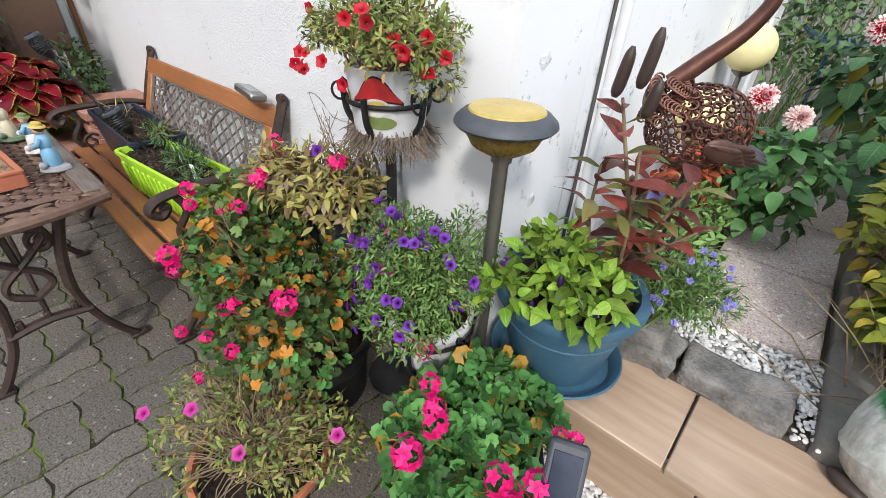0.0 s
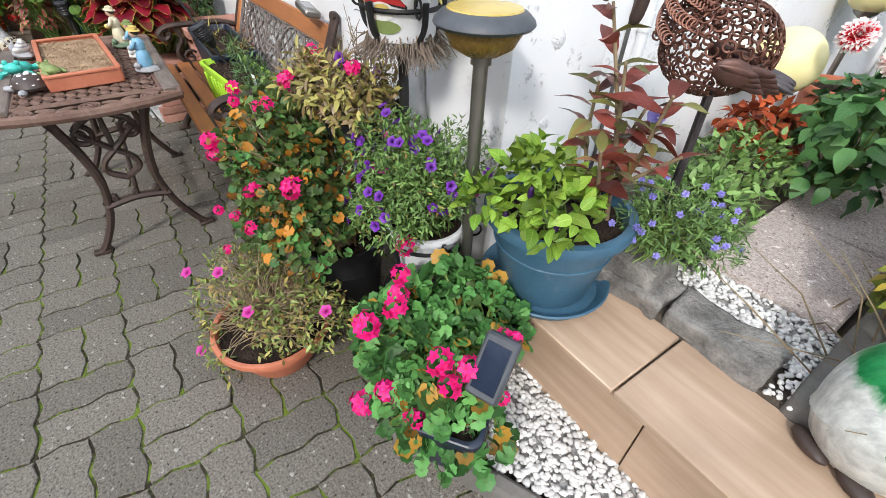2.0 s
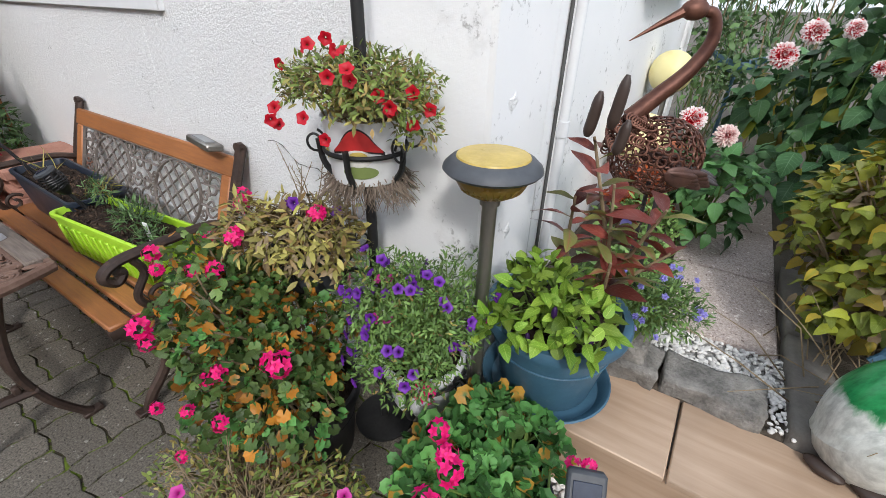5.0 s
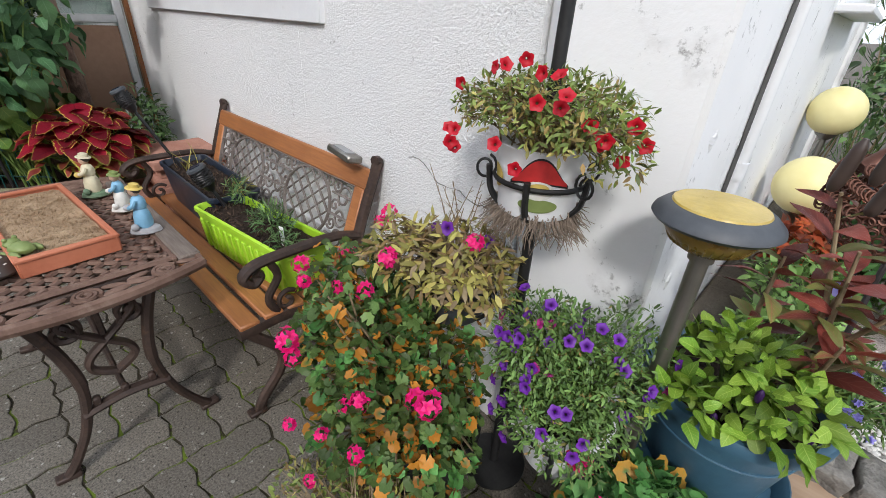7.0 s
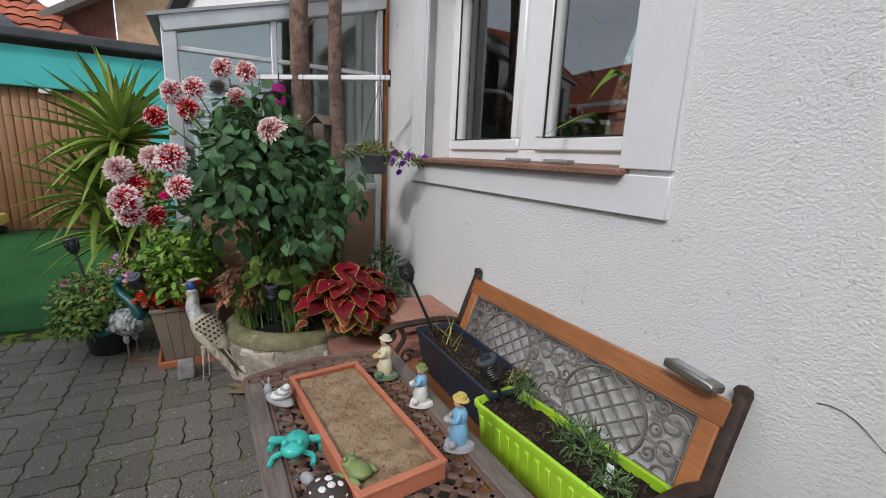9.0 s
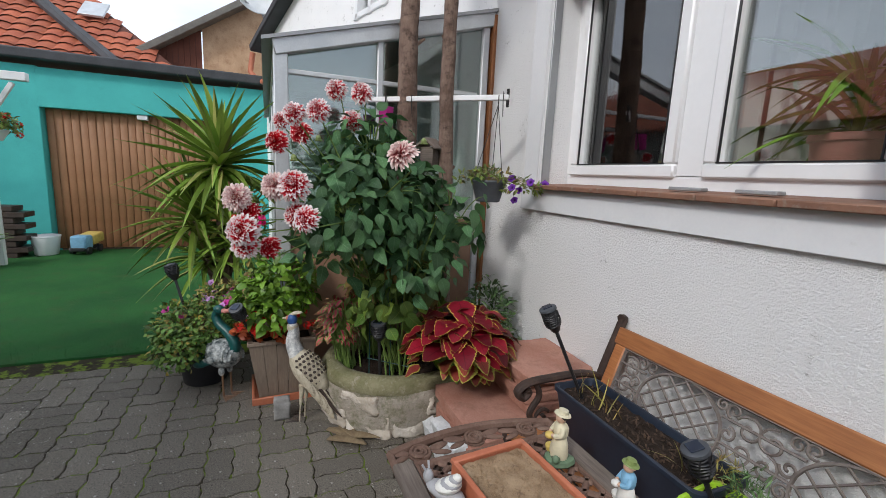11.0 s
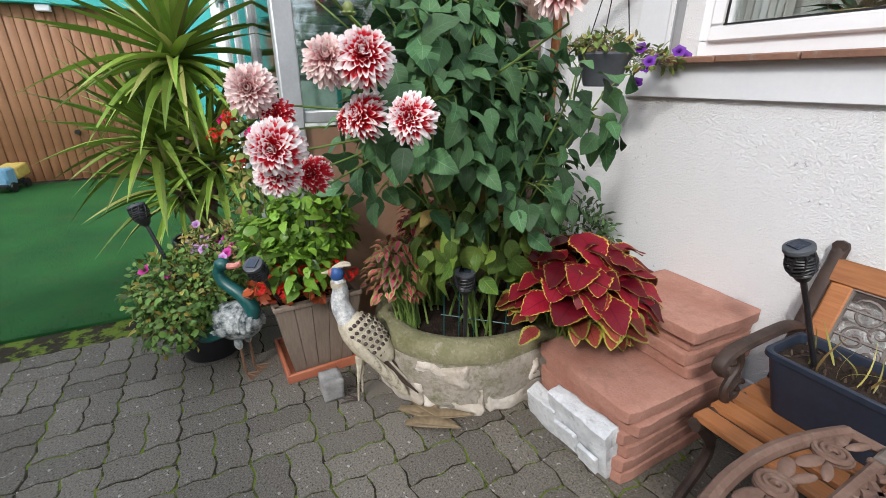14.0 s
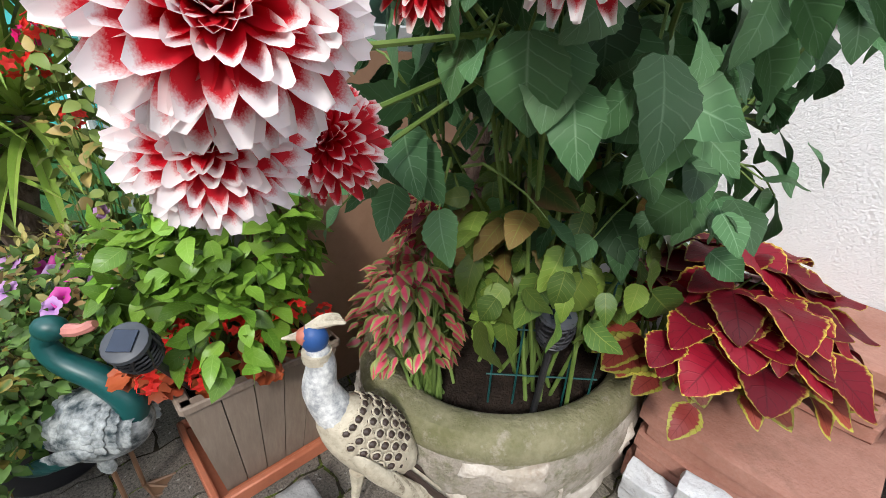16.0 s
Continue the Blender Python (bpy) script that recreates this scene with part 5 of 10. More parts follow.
def scroll(cx, ch, r, start, sgn, turns=1.25):
    pts = []
    for i in range(20):
        t = i / 19
        a = start + sgn * turns * 2 * math.pi * t
        q = r * (1 - 0.8 * t)
        pts.append(on_back(cx + q * math.cos(a), ch + q * math.sin(a)))
    cp.tube(pts, 0.0042, 5, flat=1.25)
for cx in (-0.505, -0.035, 0.035, 0.505):
    for ch, r, sg in ((0.255, 0.046, 1), (0.18, 0.040, -1), (0.105, 0.046, 1)):
        scroll(cx, ch, r, random.Random(int(cx * 900 + ch * 77)).uniform(0, 6), sg if cx > 0 else -sg)
for cx in (-0.46, -0.09, 0.09, 0.46):
    for ch in (0.29, 0.215, 0.145, 0.07):
        scroll(cx, ch, 0.026, ch * 40 + cx * 9, 1 if cx > 0 else -1)
for cx in (-0.27, 0.27):
    for dx in (-0.14, 0.14):
        for ch in (0.295, 0.066):
            scroll(cx + dx, ch, 0.024, dx * 30 + ch * 11, 1 if dx > 0 else -1)
for h in (0.10, 0.18, 0.26):
    bar((X0, h), (-0.43, h)); bar((-0.12, h), (0.12, h)); bar((0.43, h), (X1, h))
part("back_panel", cp, M_IRONBACK, bench, "openwork cast panel of lattice and scrolls")
light = thing("solar_wall_light", "small flat solar light clipped on the bench's top rail", "solar light", (-1.57, 0.755, 0.80))
s = Shape().box((0, -0.02, 0.01), (0.15, 0.06, 0.026), rot=(-12, 4, -6), bevel=0.008)
part("housing", s, M_STEEL, light)
s = Shape().box((0, -0.022, 0.025), (0.09, 0.035, 0.006), rot=(-12, 4, -6), bevel=0.002)
part("solar_panel", s, M_GREYRAIL, light, "dull grey solar cell")

# ---- table ----
table = thing("cast_iron_table", "rust-brown cast-iron garden table with a lattice top and weathered side boards", "table", (-1.99, -0.055, 0))
TZ = 0.60
tp = Shape()
for sg in (-1, 1):
    k = -24
    while k <= 24:
        x = k * 0.058
        pts = []
        for t in np.linspace(-1, 1, 41):
            px, py = x + sg * t * 0.215 * 0.9, t * 0.215
            if abs(px) < 0.375 and abs(py) < 0.212:
                pts.append((px, py, TZ - 0.007))
        if len(pts) > 1:
            part("lattice_bar", Shape().tube([pts[0], pts[-1]], 0.0075, 6, flat=1.25), M_IRONTOP, table)
        k += 1
tp.box((0, -0.213, TZ - 0.008), (0.79, 0.014, 0.014), bevel=0.003)
tp.box((0, 0.213, TZ - 0.008), (0.79, 0.014, 0.014), bevel=0.003)
for sg in (-1, 1):
    tp_lattice, tp = tp, Shape()
    rim, inn = [], []
    for t in np.linspace(-1, 1, 17):
        rim.append((sg * (0.445 + 0.052 * (1 - t * t)), 0.268 * t, TZ - 0.013))
        inn.append((sg * 0.378, 0.265 * t, TZ - 0.008))
    tp.tube(rim, 0.017, 8, flat=0.9)
    tp.tube(inn, 0.009, 6, flat=1.4)
    for ty in (-0.27, 0.27):
        tp.tube([(sg * 0.375, ty * 0.99, TZ - 0.01), (sg * 0.45, ty * 0.99, TZ - 0.01)], 0.011, 6)
    for j, ty in enumerate((-0.185, -0.005, 0.175)):
        cx = sg * (0.415 + 0.03 * (1 - (ty / 0.27) ** 2))
        tp.tube(spiral((cx, ty, TZ - 0.008), 0.032, 2.4, (0, 1), j, n=40), 0.0062, 6)
        tp.lathe([(0.034, -0.004), (0.034, 0.0)], (cx, ty, TZ - 0.012), 18)
        for dy in (-0.062, 0.062):
            if abs(ty + dy) > 0.25:
                continue
            tp.ball((cx + sg * 0.012, ty + dy, TZ - 0.009), (0.014, 0.034, 0.006), n=10, rot=(0, 0, 14 if dy > 0 else -14))
            tp.ball((cx - sg * 0.016, ty + dy, TZ - 0.009), (0.010, 0.030, 0.006), n=10, rot=(0, 0, -18 if dy > 0 else 18))
    part("end_casting", tp, M_IRONTOP, table, "bowed cast end with spirals")
    tp = tp_lattice
part("edge_bars", tp, M_IRONTOP, table, "rust-brown iron edge bars")
for y in (-0.245, 0.245):
    s = Shape().box((0.01, y, TZ - 0.006), (0.80, 0.058, 0.024), rot=(0, 0, 0.5), bevel=0.006)
    part("side_board", s, M_GREYWOOD, table, "weathered grey wooden side board")
for sx in (-0.375, 0.375):
    fs = Shape()
    for sg in (-1, 1):
        leg = Shape()
        leg.tube(smooth_path([(sx, sg * 0.16, TZ - 0.02), (sx, sg * 0.135, 0.52), (sx, sg * 0.10, 0.40), (sx, sg * 0.088, 0.28), (sx, sg * 0.115, 0.15), (sx, sg * 0.165, 0.05), (sx, sg * 0.195, 0.012)]),
                 [0.021] * 8 + [0.019] * 16 + [0.016] * 25, 8, flat=0.85)
        leg.box((sx, sg * 0.197, 0.009), (0.032, 0.06, 0.018), rot=(sg * 6, 0, 0), bevel=0.006)
        part("leg", leg, M_IRON, table)
    fs.box((sx, 0, TZ - 0.028), (0.03, 0.42, 0.022), bevel=0.005)
    for sg in (-1, 1):
        fs.tube(smooth_path([(sx, sg * 0.03, 0.54), (sx, sg * 0.085, 0.50), (sx, sg * 0.05, 0.455), (sx, 0.0, 0.41), (sx, -sg * 0.045, 0.37), (sx, -sg * 0.05, 0.33), (sx, 0.0, 0.295)]), 0.011, 7, flat=1.5)
        fs.tube(spiral((sx, sg * 0.075, 0.475), 0.038, 1.3, (1, 2), 1.2, sgn=sg), 0.0095, 6, flat=1.5)
    fs.tube([(sx, 0, 0.57), (sx, 0, 0.43)], 0.009, 6)
    fs.tube(smooth_path([(sx, -0.11, 0.195), (sx, 0, 0.21), (sx, 0.11, 0.195)]), 0.014, 7, flat=1.4)
    for dy in (-0.07, 0.0, 0.07):
        fs.box((sx, dy, 0.225), (0.022, 0.02, 0.03), bevel=0.005)
    part("end_scroll", fs, M_IRON, table, "cast-iron heart scroll and stretcher")
s = Shape().tube([(-0.375, 0, 0.20), (0.375, 0, 0.20)], 0.009, 7)
part("stretcher", s, M_IRON, table)

# ---- tray and ornaments on the table ----
tray = thing("plant_tray", "flat terracotta plastic tray filled with tan grit", "tray", (-2.01, -0.068, TZ + 0.002), rz=4.5)
s = Shape()
L, W = 0.56, 0.215
for cx, cy, sx, sy, up_ in ((0, -W / 2, L, 0.008, 0.0), (0, W / 2, L, 0.008, 0.0), (-L / 2, 0, 0.008, W, 0.0012), (L / 2, 0, 0.008, W, 0.0012)):
    s.box((cx, cy, 0.025), (sx + 0.004 + up_, sy + 0.004 + up_, 0.05), bevel=0.002)
    s.box((cx, cy, 0.047 + up_), (sx + 0.014 - up_, sy + 0.008 + up_, 0.009), bevel=0.003)
s.box((0, 0, 0.006), (L, W, 0.01), bevel=0.002)
part("body", s, M_TERRA, tray)
s = Shape()
n1, n2 = 70, 30
gv = [(-L / 2 + 0.008 + (L - 0.016) * i / n1, -W / 2 + 0.008 + (W - 0.016) * j / n2, 0.037 + 0.006 * noise.noise((i * 0.35, j * 0.35, 2)) + 0.002 * noise.noise((i * 1.7, j * 1.7, 5))) for i in range(n1 + 1) for j in range(n2 + 1)]
s.raw(gv, [[i * (n2 + 1) + j, (i + 1) * (n2 + 1) + j, (i + 1) * (n2 + 1) + j + 1, i * (n2 + 1) + j + 1] for i in range(n1) for j in range(n2)])
rng = np.random.default_rng(2)
mats = []
for _ in range(900):
    sc = 0.0016 + 0.0022 * rng.random()
    mats.append(np.array(pose(-L / 2 + 0.015 + (L - 0.03) * rng.random(), -W / 2 + 0.015 + (W - 0.03) * rng.random(), 0.039, rng.random() * 90, rng.random() * 90, 0) @ Matrix.Diagonal((sc, sc, sc, 1))))
s.many(pebble_template(4), mats)
part("grit", s, M_SAND, tray, "tan gritty seed compost")


def figurine(name, label, loc, rz, robe, top, hat, base, h=0.14, basket=None, hair=None):
    """A small glazed figure on a base: skirt or trousers, body, arms, head and headgear, all one mesh."""
    mats = [robe, top, P_SKIN, hat, base, basket or P_YELLOW, hair or P_DARK]
    s = Shape()
    k = h / 0.14
    s.lathe([(0.030, 0), (0.034, 0.004), (0.031, 0.014), (0.022, 0.018)], n=18, mat=4, wob=0.06, sx=1.15, sy=0.9)
    s.lathe([(0.020, 0.016), (0.023, 0.03), (0.021, 0.05), (0.016, 0.068), (0.013, 0.072)], n=16, mat=0, wob=0.05, seed=3)
    s.lathe([(0.013, 0.066), (0.018, 0.078), (0.018, 0.094), (0.013, 0.104), (0.007, 0.108)], n=16, mat=1, wob=0.03, seed=5)
    for sg in (-1, 1):
        s.tube(smooth_path([(0.002, sg * 0.017, 0.10), (0.008, sg * 0.024, 0.086), (0.020, sg * 0.014, 0.078)], 4), 0.0065, 8, mat=1)
        s.ball((0.023, sg * 0.010, 0.078), 0.0055, 8, mat=2)
        s.ball((0.010, sg * 0.009, 0.020), (0.012, 0.007, 0.006), 8, mat=6)
    s.ball((0.003, 0, 0.121), (0.0135, 0.0125, 0.0145), 12, mat=2)
    s.ball((-0.002, 0, 0.126), (0.0145, 0.0138, 0.0125), 12, mat=6)
    s.lathe([(0.021, 0.0), (0.019, 0.003), (0.0135, 0.004), (0.012, 0.012), (0.001, 0.016)], (0, 0, 0.130), 14, mat=3, rot=(0, -10, 0))
    s.ball((0.028, 0.0, 0.074), (0.012, 0.012, 0.009), 10, mat=5)
    s.lathe([(0.011, 0), (0.014, 0.012), (0.012, 0.016), (0.001, 0.018)], (0.014, -0.026, 0.016), 10, mat=5)
    s.ball((0.016, 0.026, 0.024), (0.010, 0.009, 0.011), 8, mat=4, wob=0.1)
    for v in s.v:
        v *= k
    return single(name, s, mats, label, "figurine", "table ornaments", loc=loc, rz=rz)


figurine("girl_figurine", "glazed figurine in a blue dress holding a jug", (-1.818, 0.150, TZ + 0.004), -120, P_BLUE, P_BLUE, P_YELLOW, P_GREY, 0.155, P_GREY, P_DARK)
figurine("boy_figurine", "glazed figurine of a seated boy in white and blue", (-2.041, 0.145, TZ + 0.004), -120, P_WHITE, P_BLUE, P_OLIVE, P_WHITE, 0.135, P_WHITE, P_SKIN)
figurine("farmer_figurine", "glazed figurine in cream holding a yellow basket", (-2.243, 0.105, TZ + 0.004), -110, P_CREAM, P_CREAM, P_CREAM, P_MOSS, 0.155, P_YELLOW, P_DARK)

s = Shape()
s.ball((0, 0, 0.016), (0.058, 0.028, 0.016), 14, mat=1)
s.ball((-0.055, 0.0, 0.03), (0.014, 0.013, 0.020), 10, mat=1)
for sg in (-1, 1):
    s.tube([(-0.058, sg * 0.006, 0.045), (-0.066, sg * 0.012, 0.062)], 0.003, 6, mat=1)
for i in range(5):
    s.ball((0.008 + 0.006 * i, 0, 0.036 + 0.008 * i), (0.036 - 0.006 * i, 0.030 - 0.005 * i, 0.016 - 0.0015 * i), 14, mat=0 if i % 2 == 0 else 1, rot=(0, -18, 0))
single("snail_ornament", s, [P_WHITE, P_GREY], "grey and white striped snail ornament", "ornament", "table ornaments", loc=(-2.224, -0.243, TZ + 0.003), rz=30)

s = Shape()
s.ball((0, 0, 0.024), (0.048, 0.034, 0.022), 14)
s.ball((0.040, 0, 0.036), (0.026, 0.030, 0.018), 12)
for sg in (-1, 1):
    s.ball((0.040, sg * 0.018, 0.054), 0.009, 8)
    s.tube(smooth_path([(-0.02, sg * 0.03, 0.02), (-0.01, sg * 0.06, 0.028), (-0.035, sg * 0.056, 0.010), (0.0, sg * 0.066, 0.004)], 4), 0.010, 8)
    s.tube(smooth_path([(0.03, sg * 0.025, 0.02), (0.036, sg * 0.048, 0.012), (0.060, sg * 0.052, 0.004)], 4), 0.007, 8)
single("frog_ornament", s, P_TURQ, "shiny turquoise glazed frog ornament", "ornament", "table ornaments", loc=(-1.985, -0.238, TZ + 0.003), rz=-20)

s = Shape()
prof = [(0.052, 0.014), (0.054, 0.020), (0.048, 0.034), (0.034, 0.048), (0.016, 0.055), (0.001, 0.057)]
s.lathe(prof, n=18, mat=0, sx=1.15)
for i in range(16):
    a, q = i * 2.399, 0.046 * math.sqrt((i + 0.5) / 16)
    s.ball((q * 1.15 * math.cos(a), q * math.sin(a), 0.058 - q * q * 16), (0.010, 0.009, 0.004), 8, mat=1)
s.ball((0, 0, 0.014), (0.056, 0.046, 0.010), 12, mat=2)
s.ball((-0.075, 0.0, 0.026), (0.022, 0.014, 0.014), 10, mat=2)
for sx, sy in ((-0.04, -0.05), (-0.04, 0.05), (0.04, -0.045), (0.04, 0.045)):
    s.ball((sx, sy, 0.010), (0.020, 0.013, 0.010), 8, mat=2, rot=(0, 0, 40 if sx * sy > 0 else -40))
single("turtle_ornament", s, [P_DARK, P_WHITE, P_GREY], "grey and white mosaic turtle ornament", "ornament", "table ornaments", loc=(-1.775, -0.205, TZ + 0.003), rz=25)

s = Shape()
s.ball((0, 0, 0.016), (0.034, 0.026, 0.017), 12, wob=0.05)
s.ball((0.026, 0, 0.026), (0.018, 0.020, 0.013), 10)
for sg in (-1, 1):
    s.ball((0.028, sg * 0.012, 0.038), 0.006, 8)
    s.ball((-0.014, sg * 0.028, 0.010), (0.020, 0.009, 0.010), 8)
    s.ball((0.026, sg * 0.026, 0.006), (0.014, 0.007, 0.006), 8)
single("toad_ornament", s, P_OLIVE, "small mossy green toad ornament on the tray", "ornament", "table ornaments", loc=(-1.79, -0.135, TZ + 0.040), rz=-150)


# ---- planters on the bench ----
def trough(name, label, loc, L, W, H, material, rz=0, ribs=0, wall_t=0.006):
    """A long window-box: tapered shell with a rolled rim and soil."""
    t = thing(name, label, "planter", loc, rz=rz)
    s = Shape()
    def ring(l, w, z, r=0.03, n=5):
        pts = []
        for cx, cy, a0 in ((l / 2 - r, w / 2 - r, 0), (-l / 2 + r, w / 2 - r, 90), (-l / 2 + r, -w / 2 + r, 180), (l / 2 - r, -w / 2 + r, 270)):
            for i in range(n):
                a = radians(a0 + 90 * i / (n - 1))
                pts.append((cx + r * math.cos(a), cy + r * math.sin(a), z))
        return pts
    k = 0.86
    rings = [ring(L * k, W * k * 0.9, 0.0), ring(L * (k + 0.1), W * 0.93, H * 0.8), ring(L * 0.975, W * 0.95, H * 0.9), ring(L, W, H * 0.905), ring(L, W, H * 0.985), ring(L - 0.006, W - 0.006, H),
             ring(L - 0.022, W - 0.022, H), ring(L - 0.026, W - 0.026, H * 0.985), ring(L * 0.93, W * 0.88, H * 0.6)]
    m = len(rings[0])
    v = [p for r_ in rings for p in r_]
    f = [[i * m + j, i * m + (j + 1) % m, (i + 1) * m + (j + 1) % m, (i + 1) * m + j] for i in range(len(rings) - 1) for j in range(m)]
    f.append(list(range(m))[::-1])
    s.raw(v, f)
    if ribs:
        for i in range(ribs):
            x = -L * 0.42 + L * 0.84 * i / (ribs - 1)
            for sg in (-1, 1):
                part("rib", Shape().box((x * 0.97, sg * W * 0.435, H * 0.42), (0.02, 0.012, H * 0.72), rot=(sg * -6, 0, 0), bevel=0.005), material, t)
    part("body", s, material, t)
    s = Shape()
    n1, n2 = 40, 14
    gv = [((-0.5 + i / n1) * (L - 0.035), (-0.5 + j / n2) * (W - 0.04), H * 0.86 + 0.012 * noise.noise((i * 0.4, j * 0.4, L * 9)) + 0.004 * noise.noise((i * 1.6, j * 1.6, 1))) for i in range(n1 + 1) for j in range(n2 + 1)]
    s.raw(gv, [[i * (n2 + 1) + j, (i + 1) * (n2 + 1) + j, (i + 1) * (n2 + 1) + j + 1, i * (n2 + 1) + j + 1] for i in range(n1) for j in range(n2)])
    part("soil", s, M_SOIL, t)
    s = Shape()
    rg = np.random.default_rng(int(L * 1000))
    mats = [np.array(pose((rg.random() - 0.5) * (L - 0.06), (rg.random() - 0.5) * (W - 0.06), H * 0.875, rg.random() * 90, rg.random() * 90, rg.random() * 360) @ Matrix.Diagonal((0.006 + 0.012 * rg.random(), 0.005, 0.005, 1))) for _ in range(170)]
    s.many(pebble_template(1), mats)
    tagged(part("bark_mulch", s, M_BARK_BIT, t, "brown bark crumbs"), kind="stuff")
    return t


navy = trough("navy_planter", "dark navy plastic window-box with bare dark soil on the bench", (-2.375, 0.53, 0.378), 0.66, 0.215, 0.185, M_NAVY, rz=-1)
lime = trough("lime_planter", "lime-green plastic window-box with sparse seedlings on the bench", (-1.785, 0.49, 0.378), 0.615, 0.20, 0.172, M_LIME, rz=6, ribs=13)


def solar_torch(base, head, size=1.0, group="solar torches"):
    """A garden torch light: stake, cup and slatted lantern head with a solar disc on top."""
    b, h = Vector(base), Vector(head)
    t = thing("solar_torch", "black plastic solar torch light with a slatted head", "solar torch", base, group)
    dvec = (h - b)
    q = dvec.to_track_quat("Z", "Y").to_matrix()
    ln = dvec.length
    R = np.array(q)
    def put(s):
        for i in range(len(s.v)):
            s.v[i] = s.v[i] @ R.T
        return s
    s = Shape().tube([(0, 0, 0), (0, 0, ln - 0.10 * size)], 0.0075 * size, 8)
    part("stake", put(s), M_BLACK, t)
    z0 = ln - 0.105 * size
    s = Shape().lathe([(0.008, 0), (0.017, 0.010), (0.026, 0.03), (0.030, 0.034), (0.028, 0.036), (0.001, 0.036)], (0, 0, z0), 16, sx=size, sy=size)
    for i in range(6):
        zz = 0.036 + 0.0095 * i
        rr = (0.029 + 0.005 * math.sin(i / 5 * 3.1)) * size
        s.tube([(rr * math.cos(a), rr * math.sin(a), z0 + zz * size + 0.003 * math.sin(a * 2 + i)) for a in np.linspace(0, 2 * math.pi, 17)[:-1]], 0.0026 * size, 5, closed=True)
    for i in range(8):
        a = i * math.pi / 4
        s.tube([(0.029 * size * math.cos(a), 0.029 * size * math.sin(a), z0 + 0.034 * size), (0.034 * size * math.cos(a + 0.3), 0.034 * size * math.sin(a + 0.3), z0 + 0.065 * size), (0.031 * size * math.cos(a + 0.6), 0.031 * size * math.sin(a + 0.6), z0 + 0.093 * size)], 0.003 * size, 5)
    s.lathe([(0.025, 0.036), (0.027, 0.06), (0.025, 0.092)], (0, 0, z0), 12, sx=size, sy=size)
    part("lantern_head", put(s), M_BLACK, t)
    s = Shape().lathe([(0.031, 0.092), (0.035, 0.097), (0.034, 0.106), (0.029, 0.109), (0.001, 0.109)], (0, 0, z0), 18, sx=size, sy=size)
    capo = part("cap", put(s), M_GREYPLAS, t)
    s = Shape().box((0, 0, z0 + 0.1115), (0.036 * size, 0.036 * size, 0.003), bevel=0.001)
    part("solar_cell", put(s), M_SOLAR, capo)
    return t


solar_torch((-2.60, 0.50, 0.53), (-2.665, 0.345, 0.895), 0.95)
solar_torch((-2.04, 0.47, 0.53), (-2.07, 0.40, 0.70), 1.05)
solar_torch((-4.35, -1.02, 0.05), (-4.585, -1.225, 0.735), 1.15)
solar_torch((-3.955, -0.705, 0.38), (-3.835, -0.80, 0.635), 1.1)
solar_torch((-3.475, -0.085, 0.262), (-3.441, -0.113, 0.632), 1.15)

# ---- stacks of red slabs, plaster block ----
def slab_stack(cx, cy, sx, sy, z0, n, th, seed, rzs):
    for i in range(n):
        r = random.Random(seed + i)
        s = Shape()
        rough_into(s, (0, 0, th / 2), (sx + r.uniform(-0.014, 0.014), sy + r.uniform(-0.014, 0.014), th - 0.001), seed * 3.7 + i * 1.9, 0.0035, 11)
        single("sandstone_slab", s, M_REDSLAB, "loose red sandstone slab in a stack by the wall", "slab", "stacked slabs", loc=(cx + r.uniform(-0.014, 0.014), cy + r.uniform(-0.014, 0.014), z0 + th * i), rz=rzs + r.uniform(-2.0, 2.0))
slab_stack(-3.09, 0.465, 0.44, 0.60, 0.0, 6, 0.05, 1, 1)
slab_stack(-3.10, 0.64, 0.40, 0.36, 0.30, 4, 0.05, 20, -1.5)
s = Shape()
rough_into(s, (0.02, 0, 0.105), (0.27, 0.07, 0.21), 4.2, 0.010, 9, (12, 0, 0))
rough_into(s, (-0.15, 0.0, 0.065), (0.16, 0.065, 0.13), 7.7, 0.010, 7, (12, 0, 0))
for i, (x, z, w) in enumerate(((-0.05, 0.155, 0.11), (0.075, 0.16, 0.12), (-0.01, 0.075, 0.10), (0.10, 0.065, 0.08))):
    rough_into(s, (x, -0.040 + 0.21 * (z - 0.105), z), (w, 0.016, 0.075), 11.0 + i, 0.006, 5, (12, 0, 0))
single("plaster_block", s, M_STYRO, "pale grey moulded brick-face block leaning on the slabs", "block", loc=(-3.06, 0.145, 0.0), rz=3)

# ---- round stone planter ----
PC = (-3.73, 0.12)
planter = thing("stone_planter", "round walled planter of whitewashed stones with a mossy rim", "planter", (*PC, 0))
s = Shape().lathe([(0.95, 0.0), (1.0, 0.08), (1.02, 0.17), (1.0, 0.25), (0.97, 0.275), (0.86, 0.28), (0.74, 0.24), (0.001, 0.235)], n=64, sx=0.40, sy=0.48, wob=0.012)
part("core", s, M_MORTAR, planter, "smeared sandy mortar wall")
s = Shape().lathe([(1.00, 0.245), (1.015, 0.265), (1.005, 0.295), (0.965, 0.322), (0.90, 0.332), (0.83, 0.325), (0.785, 0.305), (0.765, 0.265), (0.75, 0.24)], n=72, sx=0.40, sy=0.48, wob=0.010, seed=4)
part("rim", s, M_MOSSRIM, planter, "broad rounded rim grown with moss")
rg = random.Random(8)
